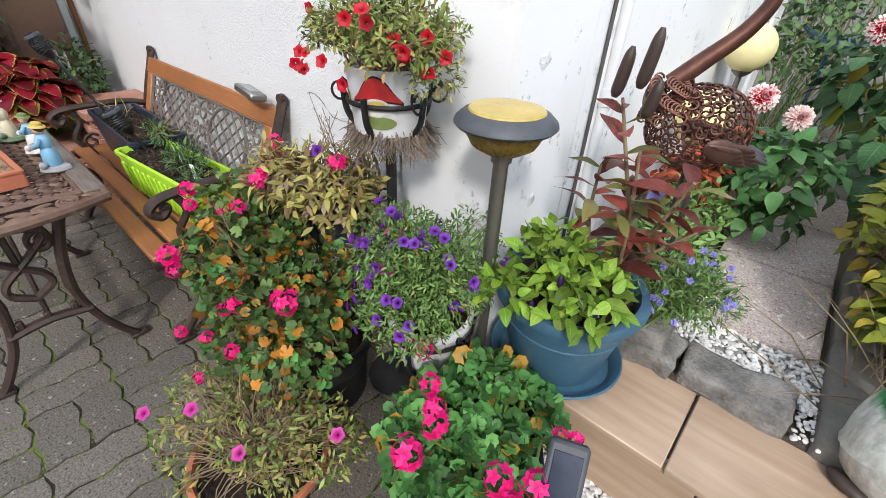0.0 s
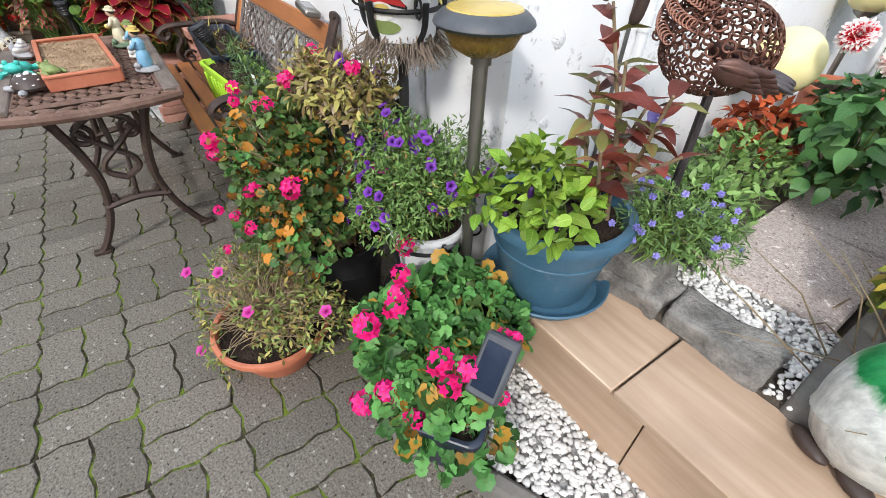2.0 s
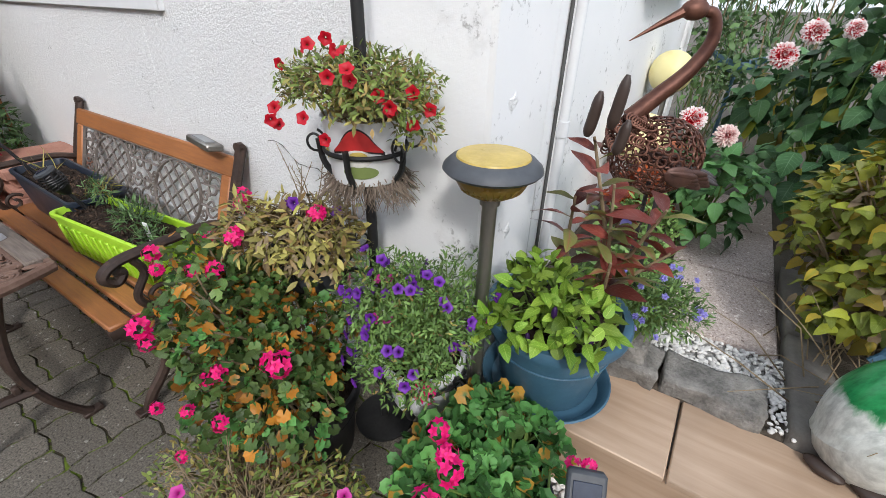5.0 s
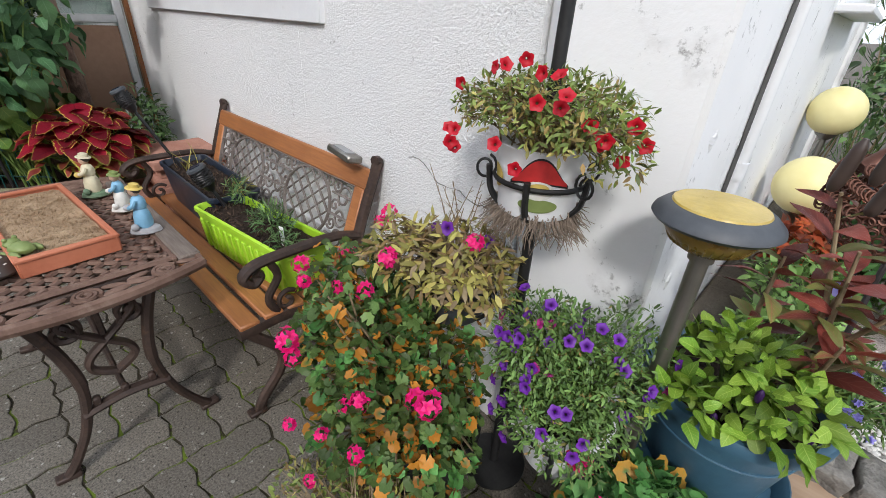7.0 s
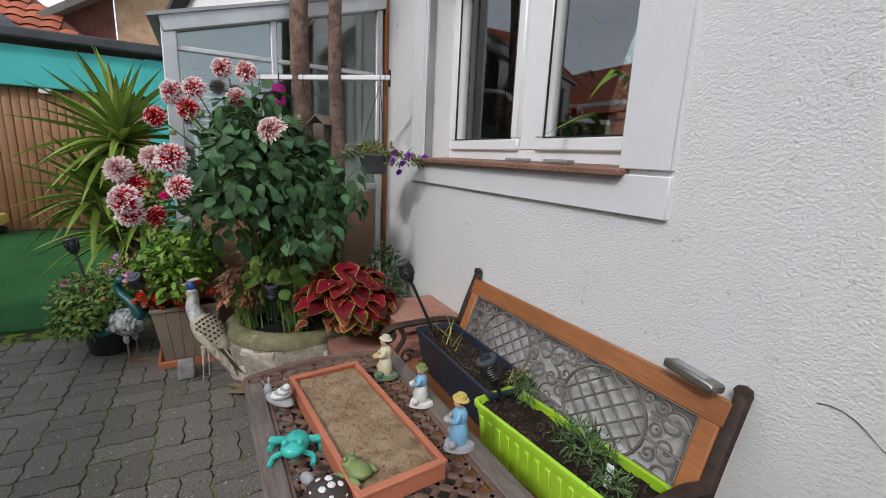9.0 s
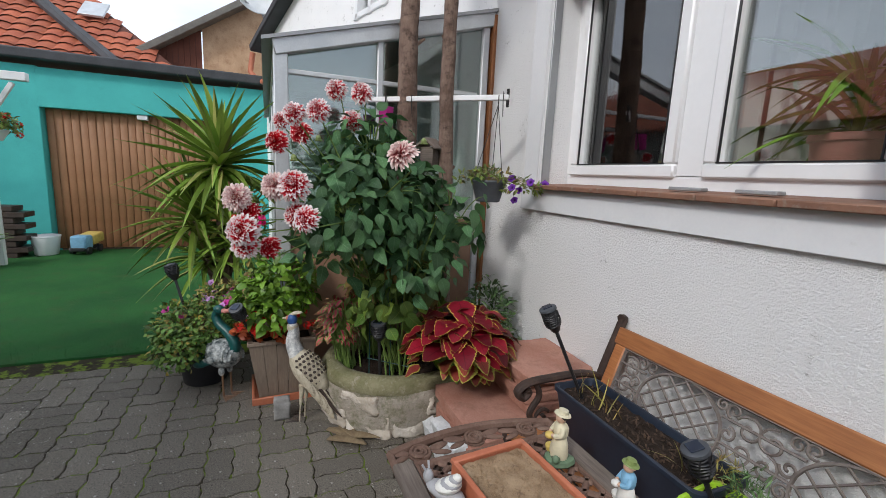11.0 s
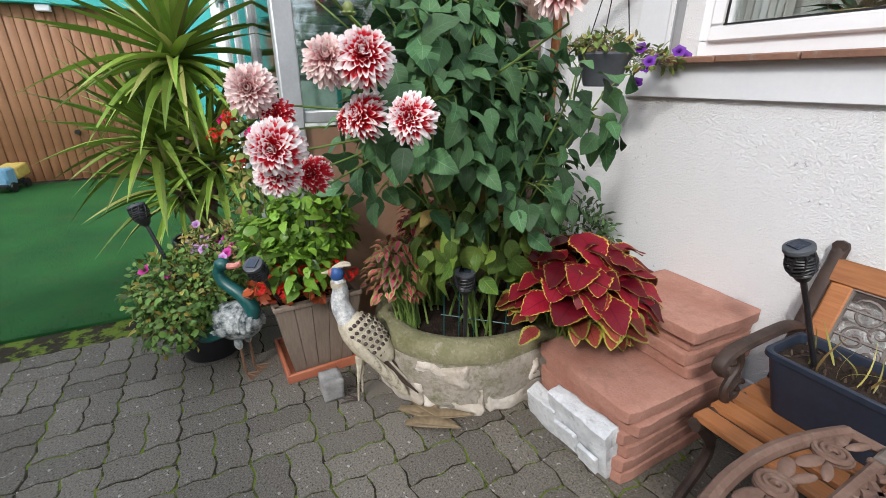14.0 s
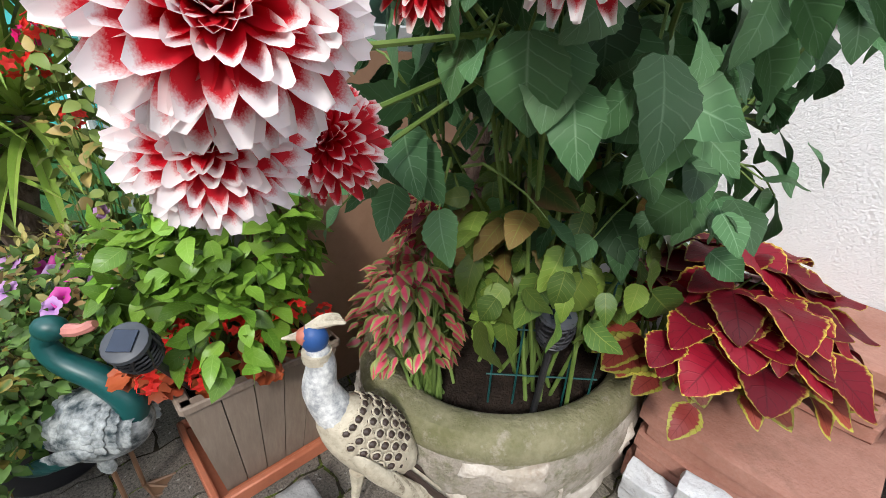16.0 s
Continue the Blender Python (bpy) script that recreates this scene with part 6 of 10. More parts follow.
for row, (z, h, cnt) in enumerate(((0.065, 0.13, 10), (0.185, 0.11, 12))):
    for i in range(cnt):
        a = 2 * math.pi * (i + 0.5 * (row % 2) + rg.uniform(-0.12, 0.12)) / cnt
        px, py = (0.352 + 0.008 * (row == 1)) * math.cos(a), (0.428 + 0.008 * (row == 1)) * math.sin(a)
        L = 2 * math.pi * 0.44 / cnt
        me = rough_block((0, 0, 0), (0.075, L * rg.uniform(0.86, 1.02), h * rg.uniform(0.9, 1.05)), rg.uniform(1, 90), 0.026, 7)
        ob = part("stone", me, M_ROCK, planter)
        ob.matrix_basis = pose(px, py, z + rg.uniform(-0.006, 0.006), 0, rg.uniform(-3, 3), math.degrees(math.atan2(py / 0.23, px / 0.16)))
s = Shape().lathe([(0.76, 0.262), (0.5, 0.272), (0.2, 0.268), (0.001, 0.27)], n=40, sx=0.40, sy=0.48, wob=0.03)
rgn = np.random.default_rng(6)
s.many(pebble_template(2), [np.array(pose(0.30 * math.cos(a) * q, 0.36 * math.sin(a) * q, 0.272, rgn.random() * 90, rgn.random() * 90, rgn.random() * 360) @ Matrix.Diagonal((0.010, 0.006, 0.006, 1))) for a, q in zip(rgn.random(260) * 6.28, np.sqrt(rgn.random(260)))])
part("soil", s, M_SOIL, planter)

# dry husk leaves and a grey cobble at the planter's foot
for i, (x, y, rz, ln) in enumerate(((-3.44, -0.27, 40, 0.26), (-3.40, -0.22, 62, 0.24), (-3.47, -0.25, 20, 0.20), (-3.38, -0.28, 50, 0.22))):
    s = Shape()
    v, f = [], []
    for k in range(9):
        t = k / 8
        w = 0.026 * math.sin(math.pi * min(1, 0.12 + 0.88 * t) ** 0.9) + 0.002
        for q in (-1, 0, 1):
            v.append(((t - 0.5) * ln, q * w, 0.014 + 0.016 * abs(q) * math.sin(t * 3.1) + 0.018 * t * (i % 2)))
    for k in range(8):
        for q in range(2):
            f.append([k * 3 + q, (k + 1) * 3 + q, (k + 1) * 3 + q + 1, k * 3 + q + 1])
    s.raw(v, f, [((j % 3) / 2, j // 3 / 8) for j in range(27)])
    ob = single("dry_husk", s, L_TWIG, "dry brown husk leaf lying on the pavers", "dry leaf", "dry husks", loc=(x, y, 0.0), rz=rz)
    sol = ob.modifiers.new("thickness", "SOLIDIFY")
    sol.thickness = 0.003
ob = part("cobble", rough_block((-3.76, -0.575, 0.05), (0.10, 0.09, 0.10), 3.3, 0.006), M_COBBLE, None)
tagged(ob, "grey granite cobble beside the pheasant", "cobble")

# ---- tub and pots ----
tub = thing("square_tub", "square taupe wood-look tub in a terracotta saucer", "plant pot", (-4.09, -0.565, 0.02), rz=2)
s = Shape()
th, tb, tt = 0.36, 0.265, 0.37
for k in range(4):
    a = radians(90 * k)
    ca, sa = math.cos(a), math.sin(a)
    for i in range(5):
        u0, u1 = -0.5 + i / 5 + 0.004, -0.5 + (i + 1) / 5 - 0.004
        v = []
        for off in (0.0, -0.012):
            for u, (w, z) in ((u0, (tb, 0)), (u1, (tb, 0)), (u1, (tt, th)), (u0, (tt, th))):
                x, y = u * w, -(w / 2 + off)
                v.append((x * ca - y * sa, x * sa + y * ca, z))
        part("board", Shape().raw(v, [[0, 1, 2, 3], [7, 6, 5, 4], [0, 4, 5, 1], [1, 5, 6, 2], [2, 6, 7, 3], [3, 7, 4, 0]]), M_TAUPE, tub, smooth=False)
    x, y = 0.0, -tt / 2 + 0.008
    part("rim_board", Shape().box((x * ca - y * sa, x * sa + y * ca, th), (tt + 0.006, 0.03, 0.022), rot=(0, 0, 90 * k), bevel=0.004), M_TAUPE, tub, smooth=False)
part("soil", Shape().box((0, 0, th - 0.03), (tt - 0.04, tt - 0.04, 0.01), bevel=0.002), M_SOIL, tub, smooth=False)
part("bottom", Shape().box((0, 0, 0.01), (tb - 0.01, tb - 0.01, 0.02), bevel=0.002), M_TAUPE, tub, smooth=False)
s = Shape()
for k in range(4):
    a = radians(90 * k)
    s.box((0.165 * math.sin(a), -0.165 * math.cos(a), 0.0), (0.345, 0.018, 0.045), rot=(0, 0, 90 * k), bevel=0.006)
s.box((0, 0, -0.012), (0.32, 0.32, 0.016), bevel=0.004)
part("saucer", s, M_TERRA, tub, "square terracotta plastic saucer")


def round_pot(name, label, loc, r, h, material, rim=0.016, taper=0.74, soil=True, group="", saucer=None, band=False, parts_only=None):
    """A round pot with a rolled rim, an inner wall and soil."""
    t = thing(name, label, "plant pot", loc, group)
    s = Shape().lathe([(r * taper, 0.0), (r * (taper + 0.02), 0.006), (r * 0.94, h * 0.80), (r * 0.95, h * 0.86), (r + rim * 0.6, h * 0.875), (r + rim * 0.7, h * 0.95), (r + rim * 0.5, h * 0.99), (r + rim * 0.1, h), (r - 0.008, h * 0.99), (r * 0.92, h * 0.88), (r * 0.88, h * 0.6)], n=40)
    if band:
        s.tube([(r * 0.89 * math.cos(a), r * 0.89 * math.sin(a), h * 0.6) for a in np.linspace(0, 2 * math.pi, 41)[:-1]], 0.003, 6, closed=True)
    part("body", s, material, t)
    if soil:
        s = Shape().lathe([(r * 0.93, h * 0.86), (r * 0.6, h * 0.885), (r * 0.25, h * 0.88), (0.001, h * 0.89)], n=28, wob=0.02)
        rg_ = np.random.default_rng(int(r * 5000))
        s.many(pebble_template(0), [np.array(pose(r * 0.85 * q * math.cos(a), r * 0.85 * q * math.sin(a), h * 0.885, rg_.random() * 90, rg_.random() * 90, 0) @ Matrix.Diagonal((0.007, 0.005, 0.004, 1))) for a, q in zip(rg_.random(90) * 6.28, np.sqrt(rg_.random(90)))])
        part("soil", s, M_SOIL, t)
    if saucer:
        s = Shape().lathe([(saucer * 0.86, -0.012), (saucer * 0.90, -0.010), (saucer, 0.018), (saucer + 0.006, 0.022), (saucer + 0.002, 0.025), (saucer - 0.008, 0.02), (saucer * 0.86, -0.004), (0.001, -0.004)], n=40)
        part("saucer", s, material, t)
    return t


round_pot("blue_pot", "large petrol-blue plastic pot in a matching saucer on the step", (-0.305, 0.855, 0.332), 0.172, 0.25, M_BLUEPOT, rim=0.024, taper=0.70, saucer=0.172, band=True)
round_pot("terracotta_bowl", "terracotta-coloured plastic bowl with dark soil on the pavers", (-0.745, 0.185, 0.0), 0.168, 0.15, M_TERRA, rim=0.010, taper=0.62)
round_pot("black_pot", "black plastic pot on the pavers", (-0.90, 0.49, 0.0), 0.155, 0.27, M_BLACK, rim=0.012, taper=0.78, band=True)
round_pot("dark_pot", "dark grey plastic pot in a black iron ring holder", (-0.93, 0.62, 0.555), 0.105, 0.135, M_GREYPLAS, rim=0.010)
round_pot("purple_pot", "white plastic pot half hidden under purple flowers", (-0.575, 0.635, 0.30), 0.11, 0.16, M_WHITEPOT, rim=0.010)
round_pot("left_pot", "black plastic pot under a spreading flowering plant", (-4.38, -1.02, 0.0), 0.17, 0.25, M_BLACK, rim=0.012)
round_pot("yucca_pot", "dark plastic pot standing on the turf", (-5.15, -0.98, 0.016), 0.19, 0.34, M_BLACK, rim=0.012)
gpot = trough("geranium_trough", "dark plastic window-box full of pink geraniums", (-0.245, 0.545, 0.055), 0.44, 0.19, 0.20, M_NAVY, rz=-54)

# flower pole with ring holders and the white enamel pot
pole = thing("flower_pole", "tall black iron flower pole with ring holders", "flower pole", (-0.774, 0.69, 0))
s = Shape().tube([(0, 0, 0), (0, 0, 1.38)], 0.0135, 10)
s.tube([(0, 0, 1.37), (0, 0, 1.41)], 0.0165, 10)
s.tube([(0, 0, 1.40), (0, 0, 1.95)], 0.0105, 10)
s.lathe([(0.10, 0.0), (0.10, 0.008), (0.02, 0.014)], n=20)
part("post", s, M_BLACKIRON, pole)
s = Shape()
def ring_holder(s, c, r, z, drop):
    s.tube([(c[0] + r * math.cos(a), c[1] + r * math.sin(a), z) for a in np.linspace(0, 2 * math.pi, 33)[:-1]], 0.006, 6, closed=True, flat=0.6)
    for k in range(5):
        a = k * 2 * math.pi / 5 - 1.25
        s.tube(smooth_path([(c[0] + (r + 0.012) * math.cos(a), c[1] + (r + 0.012) * math.sin(a), z + 0.018), (c[0] + (r + 0.004) * math.cos(a), c[1] + (r + 0.004) * math.sin(a), z - drop * 0.5), (c[0] + r * 0.75 * math.cos(a), c[1] + r * 0.75 * math.sin(a), z - drop)], 4), 0.006, 6, flat=1.5)
    for a, sg in ((-2.5, 1), (-0.2, -1), (0.9, 1)):
        dx, dy = math.cos(a), math.sin(a)
        pts = [(c[0] + (r + 0.02 + 0.018 * math.cos(t) * (1 - t / 11)) * dx, c[1] + (r + 0.02 + 0.018 * math.cos(t) * (1 - t / 11)) * dy, z + 0.012 + 0.02 * math.sin(t) * (1 - t / 11)) for t in np.linspace(math.pi, -4.4, 18)]
        s.tube(pts, 0.0032, 5)
ring_holder(s, (0, 0), 0.098, 0.955, 0.075)
part("ring_holder", s, M_BLACKIRON, pole, "scrolled black iron ring holder")
s = Shape()
ring_holder(s, (-0.156, -0.07), 0.112, 0.655, 0.09)
s.tube([(0, 0, 0.60), (-0.09, -0.04, 0.60)], 0.007, 6)
part("ring_holder", s, M_BLACKIRON, pole, "scrolled black iron ring holder")
s = Shape()
ring_holder(s, (0.199, -0.055), 0.118, 0.42, 0.12)
s.tube([(0, 0, 0.40), (0.11, -0.03, 0.40)], 0.007, 6)
part("ring_holder", s, M_BLACKIRON, pole, "scrolled black iron ring holder")

enam = thing("enamel_pot", "white enamel pot with a painted red-capped face, in the pole's ring", "plant pot", (-0.774, 0.69, 0.885))
R0, HH = 0.098, 0.145
s = Shape().lathe([(R0 * 0.84, 0.0), (R0 * 0.86, 0.006), (R0 * 0.93, HH * 0.6), (R0 * 0.945, HH * 0.64), (R0 * 0.94, HH * 0.67), (R0 * 0.99, HH * 0.97), (R0 * 1.02, HH), (R0 * 0.99, HH * 1.005), (R0 * 0.93, HH * 0.9)], n=44)
part("body", s, M_WHITEPOT, enam)
def decal(name, u0, u1, z0, z1, material, shape_fn, lift=0.0015, n=14):
    """A painted patch that follows the pot's round side; u is the angle round it in degrees."""
    s = Shape()
    v, f = [], []
    for i in range(n + 1):
        for j in range(n + 1):
            p, q = i / n * 2 - 1, j / n * 2 - 1
            x, y = shape_fn(p, q)
            a = radians((u0 + u1) / 2 + x * (u1 - u0) / 2)
            z = (z0 + z1) / 2 + y * (z1 - z0) / 2
            r = R0 * (0.86 + 0.13 * z / HH) + lift
            v.append((r * math.cos(a), r * math.sin(a), z))
    for i in range(n):
        for j in range(n):
            f.append([i * (n + 1) + j, (i + 1) * (n + 1) + j, (i + 1) * (n + 1) + j + 1, i * (n + 1) + j + 1])
    part(name, s.raw(v, f), material, enam)
disc = lambda p, q: (p * math.sqrt(max(0, 1 - q * q / 2)), q * math.sqrt(max(0, 1 - p * p / 2)))
cap_fn = lambda p, q: (p * (1 - 0.25 * max(0, q)), (q + 1) / 2 * (1 - 0.75 * p * p) * 1.6 - 0.8 - 0.25 * p * p)
decal("painted_outline", -98, -22, 0.075, 0.142, M_BLACK, cap_fn, 0.0012)
decal("painted_cap", -95, -25, 0.080, 0.137, P_RED, cap_fn, 0.0022)
decal("painted_beard", -80, -40, 0.048, 0.088, P_WHITE, disc, 0.0026)
decal("painted_face", -71, -47, 0.064, 0.084, P_YELLOW, disc, 0.0032)
decal("painted_nose", -63, -56, 0.066, 0.074, P_SKIN, disc, 0.0040)
decal("painted_collar", -84, -32, 0.020, 0.050, P_OLIVE, disc, 0.0020)
decal("painted_flag", -150, -112, 0.05, 0.10, P_YELLOW, disc, 0.0020)
def fibres(c, r, n, ln, seed, zspread=0.03):
    rg_ = random.Random(seed)
    s = Shape()
    for _ in range(n):
        a, q = rg_.uniform(0, 6.28), r * (0.6 + 0.45 * rg_.random())
        p = Vector((c[0] + q * math.cos(a), c[1] + q * math.sin(a), c[2] + rg_.uniform(-zspread, zspread)))
        dvec = Vector((math.cos(a) * rg_.uniform(0.1, 0.7), math.sin(a) * rg_.uniform(0.1, 0.7), -rg_.uniform(0.3, 1.0))).normalized()
        l_ = ln * rg_.uniform(0.4, 1.1)
        s.tube([p, p + dvec * l_ * 0.5 + Vector((rg_.uniform(-1, 1), rg_.uniform(-1, 1), 0)) * 0.008, p + dvec * l_ + Vector((rg_.uniform(-1, 1), rg_.uniform(-1, 1), rg_.uniform(-0.4, 1))) * 0.014], [0.0016, 0.0012, 0.0006], 4, cap=False)
    return s
part("coir_liner", fibres((0, 0, 0.0), 0.092, 620, 0.065, 4, 0.018), M_COIR, enam, "shaggy dry coir hanging from the ring")

# solar path lamp with an amber bowl
lamp = thing("solar_path_lamp", "steel solar path lamp with an amber bowl and a grey rim", "garden lamp", (-0.432, 0.669, 0.0))
s = Shape().tube([(0, 0, 0), (0, 0, 0.925)], 0.0155, 16)
s.tube([(0, 0, 0.905), (0, 0, 0.93)], 0.021, 16)
part("post", s, M_STEEL, lamp)
s = Shape().lathe([(0.022, 0.922), (0.040, 0.927), (0.060, 0.940), (0.074, 0.960), (0.078, 0.974)], n=36)
for i in range(36):
    a = i * math.pi / 18
    s.tube([(0.032 * math.cos(a), 0.032 * math.sin(a), 0.924), (0.060 * math.cos(a), 0.060 * math.sin(a), 0.940), (0.078 * math.cos(a), 0.078 * math.sin(a), 0.973)], 0.0022, 5)
part("bowl", s, M_AMBERDARK, lamp, "ribbed dark amber glass bowl")
s = Shape().lathe([(0.076, 0.970), (0.092, 0.974), (0.0975, 0.980), (0.095, 0.987), (0.082, 0.999), (0.072, 1.003)], n=44)
part("rim", s, M_GREYPLAS, lamp, "dark grey flared rim")
s = Shape().lathe([(0.074, 1.000), (0.070, 1.006), (0.035, 1.008), (0.001, 1.009)], n=36)
part("lens", s, M_AMBER, lamp, "flat yellowish top lens")

# black solar spot in the geraniums
spot = thing("solar_spot", "slate-grey solar spotlight panel among the geraniums", "solar light", (-0.095, 0.48, 0.06), rz=22)
s = Shape().tube([(0, 0.012, 0), (0, 0.012, 0.36)], 0.009, 8)
part("stake", s, M_GREYPLAS, spot)
s = Shape().box((0.0, 0.0, 0.385), (0.072, 0.135, 0.026), rot=(52, 0, 0), bevel=0.008)
hd = part("head", s, M_GREYPLAS, spot)
s = Shape().box((0.0, -0.0112, 0.3935), (0.052, 0.10, 0.004), rot=(52, 0, 0), bevel=0.001)
part("solar_cell", s, M_SOLAR, hd)

# globe lamps by the side wall
for loc, z in (((-0.413, 2.80, 0.335), 0.60), ((-0.374, 2.07, 0.335), 0.395)):
    g = thing("globe_lamp", "cream plastic globe garden lamp on a steel stake", "garden lamp", loc, "globe lamps")
    s = Shape().ball((0, 0, z), 0.115, 26)
    part("globe", s, M_CREAM, g)
    s = Shape().tube([(0, 0, 0), (0, 0, z - 0.12)], 0.014, 10)
    s.lathe([(0.02, 0), (0.045, 0.02), (0.05, 0.032)], (0, 0, z - 0.135), 16)
    part("stake", s, M_STEEL, g)

# ---- metal heron ----
heron = thing("metal_heron", "copper-brown metal heron sculpture with an openwork body", "sculpture", (-0.19, 1.13, 0.335), rz=32)
s = Shape()
rg = random.Random(12)
BC, BR = Vector((-0.018, 0.0, 0.595)), Vector((0.112, 0.078, 0.095))
for i in range(230):
    zz = 1 - 2 * (i + 0.5) / 230
    a = i * 2.39996
    q = math.sqrt(1 - zz * zz)
    nrm_ = Vector((q * math.cos(a), q * math.sin(a), zz))
    p = BC + Vector((nrm_.x * BR.x, nrm_.y * BR.y, nrm_.z * BR.z))
    sd = nrm_.orthogonal().normalized()
    up_ = nrm_.cross(sd)
    r0 = rg.uniform(0.0095, 0.0145)
    st = rg.uniform(0, 6.28)
    s.tube([p + (sd * math.cos(st + t) + up_ * math.sin(st + t)) * r0 * (1 - 0.06 * t) for t in np.linspace(0, 5.6, 12)], 0.0026, 5)
tagged(part("body", s, M_COPPER, heron, "openwork body of welded copper curls"), kind="stuff")
s = Shape()
for i in range(80):
    t = (i % 16) / 15
    a = (i // 16) * 1.2566 + t * 2
    c = Vector((-0.085 - 0.025 * t, 0, 0.62 + 0.075 * t))
    rr = 0.058 - 0.028 * t
    p = c + Vector((0, math.cos(a) * rr, math.sin(a) * rr * 0.3)) + Vector((math.sin(a) * rr, 0, 0))
    s.tube([p + Vector((math.cos(q) * 0.010, math.sin(q) * 0.004, math.sin(q) * 0.010)) for q in np.linspace(0, 5.5, 9)], 0.0024, 5)
tagged(part("neck_base", s, M_COPPER, heron, "openwork copper neck root"), kind="stuff")
s = Shape().tube(smooth_path([(-0.105, 0, 0.685), (-0.055, 0, 0.735), (0.005, 0, 0.795), (0.035, 0, 0.855), (0.025, 0, 0.905), (-0.01, 0, 0.915)]), [0.0215 - 0.00028 * i for i in range(41)], 10)
part("neck", s, M_COPPER, heron)
s = Shape().ball((-0.02, 0, 0.915), (0.030, 0.020, 0.021), 14)
s.tube([(-0.04, 0, 0.912), (-0.09, 0, 0.885), (-0.145, 0, 0.852)], [0.011, 0.006, 0.001], 8)
for k in range(4):
    s.tube(smooth_path([(-0.012, 0, 0.930), (0.018, 0.004 * k, 0.944 + 0.005 * k), (0.04, 0.006 * k - 0.01, 0.94 + 0.012 * k)], 4), 0.003, 5)
part("head", s, M_COPPER, heron, "copper head with a long beak and crest")
for sg in (-1, 1):
    s = Shape()
    for k in range(8):
        s.ball((0.022 + 0.008 * k, sg * (0.080 - 0.004 * k), 0.575 - 0.009 * (k % 4)), (0.040, 0.006, 0.010), 10, rot=(0, 10 + 3 * (k % 4), sg * -8))
    s.ball((0.014, sg * 0.078, 0.570), (0.040, 0.008, 0.026), 14, rot=(0, 14, sg * -6))
    part("wing", s, M_COPPERDARK, heron, "dark copper feathered wing")
    s = Shape().tube([(0.0, sg * 0.03, 0.52), (0.01, sg * 0.035, 0.25), (-0.01, sg * 0.03, 0.0)], 0.006, 8)
    for a in (-0.6, 0, 0.6):
        s.tube([(-0.01, sg * 0.03, 0.004), (-0.06, sg * 0.03 + 0.05 * a, 0.003)], 0.004, 5)
    part("leg", s, M_DARKMETAL, heron)
s = Shape()
for k in range(6):
    s.ball((0.098 + 0.003 * k, (k - 2.5) * 0.012, 0.560 - 0.004 * abs(k - 2.5)), (0.045, 0.007, 0.008), 10, rot=(0, 18, (k - 2.5) * 5))
part("tail", s, M_DARKMETAL, heron)

# ---- ceramic rooster on the step ----
def drip_glaze(name, top, body, at, spread):
    """Two glazes on one pot body: the upper one runs down in streaks over the paler one."""
    m, nt, p = nodes_of(name)
    tc = nt.nodes.new("ShaderNodeTexCoord")
    sep = nt.nodes.new("ShaderNodeSeparateXYZ")
    nt.links.new(tc.outputs["Object"], sep.inputs[0])
    streak = noise_of(nt, 46.0, 4.0, 0.6, (1.0, 1.0, 0.3))
    broad = noise_of(nt, 11.0, 2.0)
    h = math2(nt, "ADD", sep.outputs[2], math2(nt, "MULTIPLY", math2(nt, "ADD", streak, broad), spread))
    brush = noise_of(nt, 60.0, 5.0, 0.6, (0.5, 1.6, 0.5))
    pale = mixed(nt, ramp(nt, brush, 0.35, 0.65), body, [c * 0.62 for c in body])
    deep = mixed(nt, ramp(nt, brush, 0.35, 0.7), top, [c * 1.9 + 0.02 for c in top])
    nt.links.new(mixed(nt, ramp(nt, h, at, at + 0.025), pale, deep), p.inputs["Base Color"])
    p.inputs["Roughness"].default_value = 0.28
    bumped(nt, p, brush, 0.25, 0.002)
    return m


M_ROOSTER = drip_glaze("green_over_white_glaze", (0.004, 0.13, 0.035), (0.62, 0.64, 0.60), 0.275, 0.075)
s = Shape()
s.lathe([(0.001, 0.0), (0.075, 0.004), (0.115, 0.04), (0.138, 0.09), (0.140, 0.13), (0.122, 0.17), (0.085, 0.20), (0.001, 0.21)], n=34, sx=1.12, sy=0.88)
s.tube(smooth_path([(-0.055, 0.0, 0.11), (-0.070, 0.005, 0.17), (-0.045, 0.010, 0.225), (0.0, 0.015, 0.250), (0.035, 0.015, 0.248)]), [0.105 - 0.0021 * i for i in range(33)], 20)
s.ball((0.020, 0.015, 0.245), (0.042, 0.036, 0.040), 16, mat=1)
for k in range(6):
    a = k / 5
    s.ball((0.010 + 0.062 * a, 0.015, 0.300 - 0.028 * a + 0.014 * math.sin(a * 3.1)), (0.020, 0.011, 0.030), 12, mat=2, rot=(0, 30 * a, 0))
for sg in (-1, 1):
    s.ball((0.030, 0.015 + sg * 0.018, 0.208), (0.020, 0.010, 0.024), 12, mat=2)
    s.ball((0.036, 0.015 + sg * 0.032, 0.250), (0.006, 0.004, 0.006), 8, mat=4)
    for k in range(6):
        s.ball((0.040 + 0.014 * k, sg * (0.112 - 0.006 * k), 0.120 - 0.010 * (k % 3)), (0.060, 0.012, 0.022), 12, mat=3, rot=(0, 14 + 6 * (k % 3), sg * -10))
s.tube([(0.055, 0.015, 0.240), (0.088, 0.015, 0.230)], [0.014, 0.002], 8, mat=5)
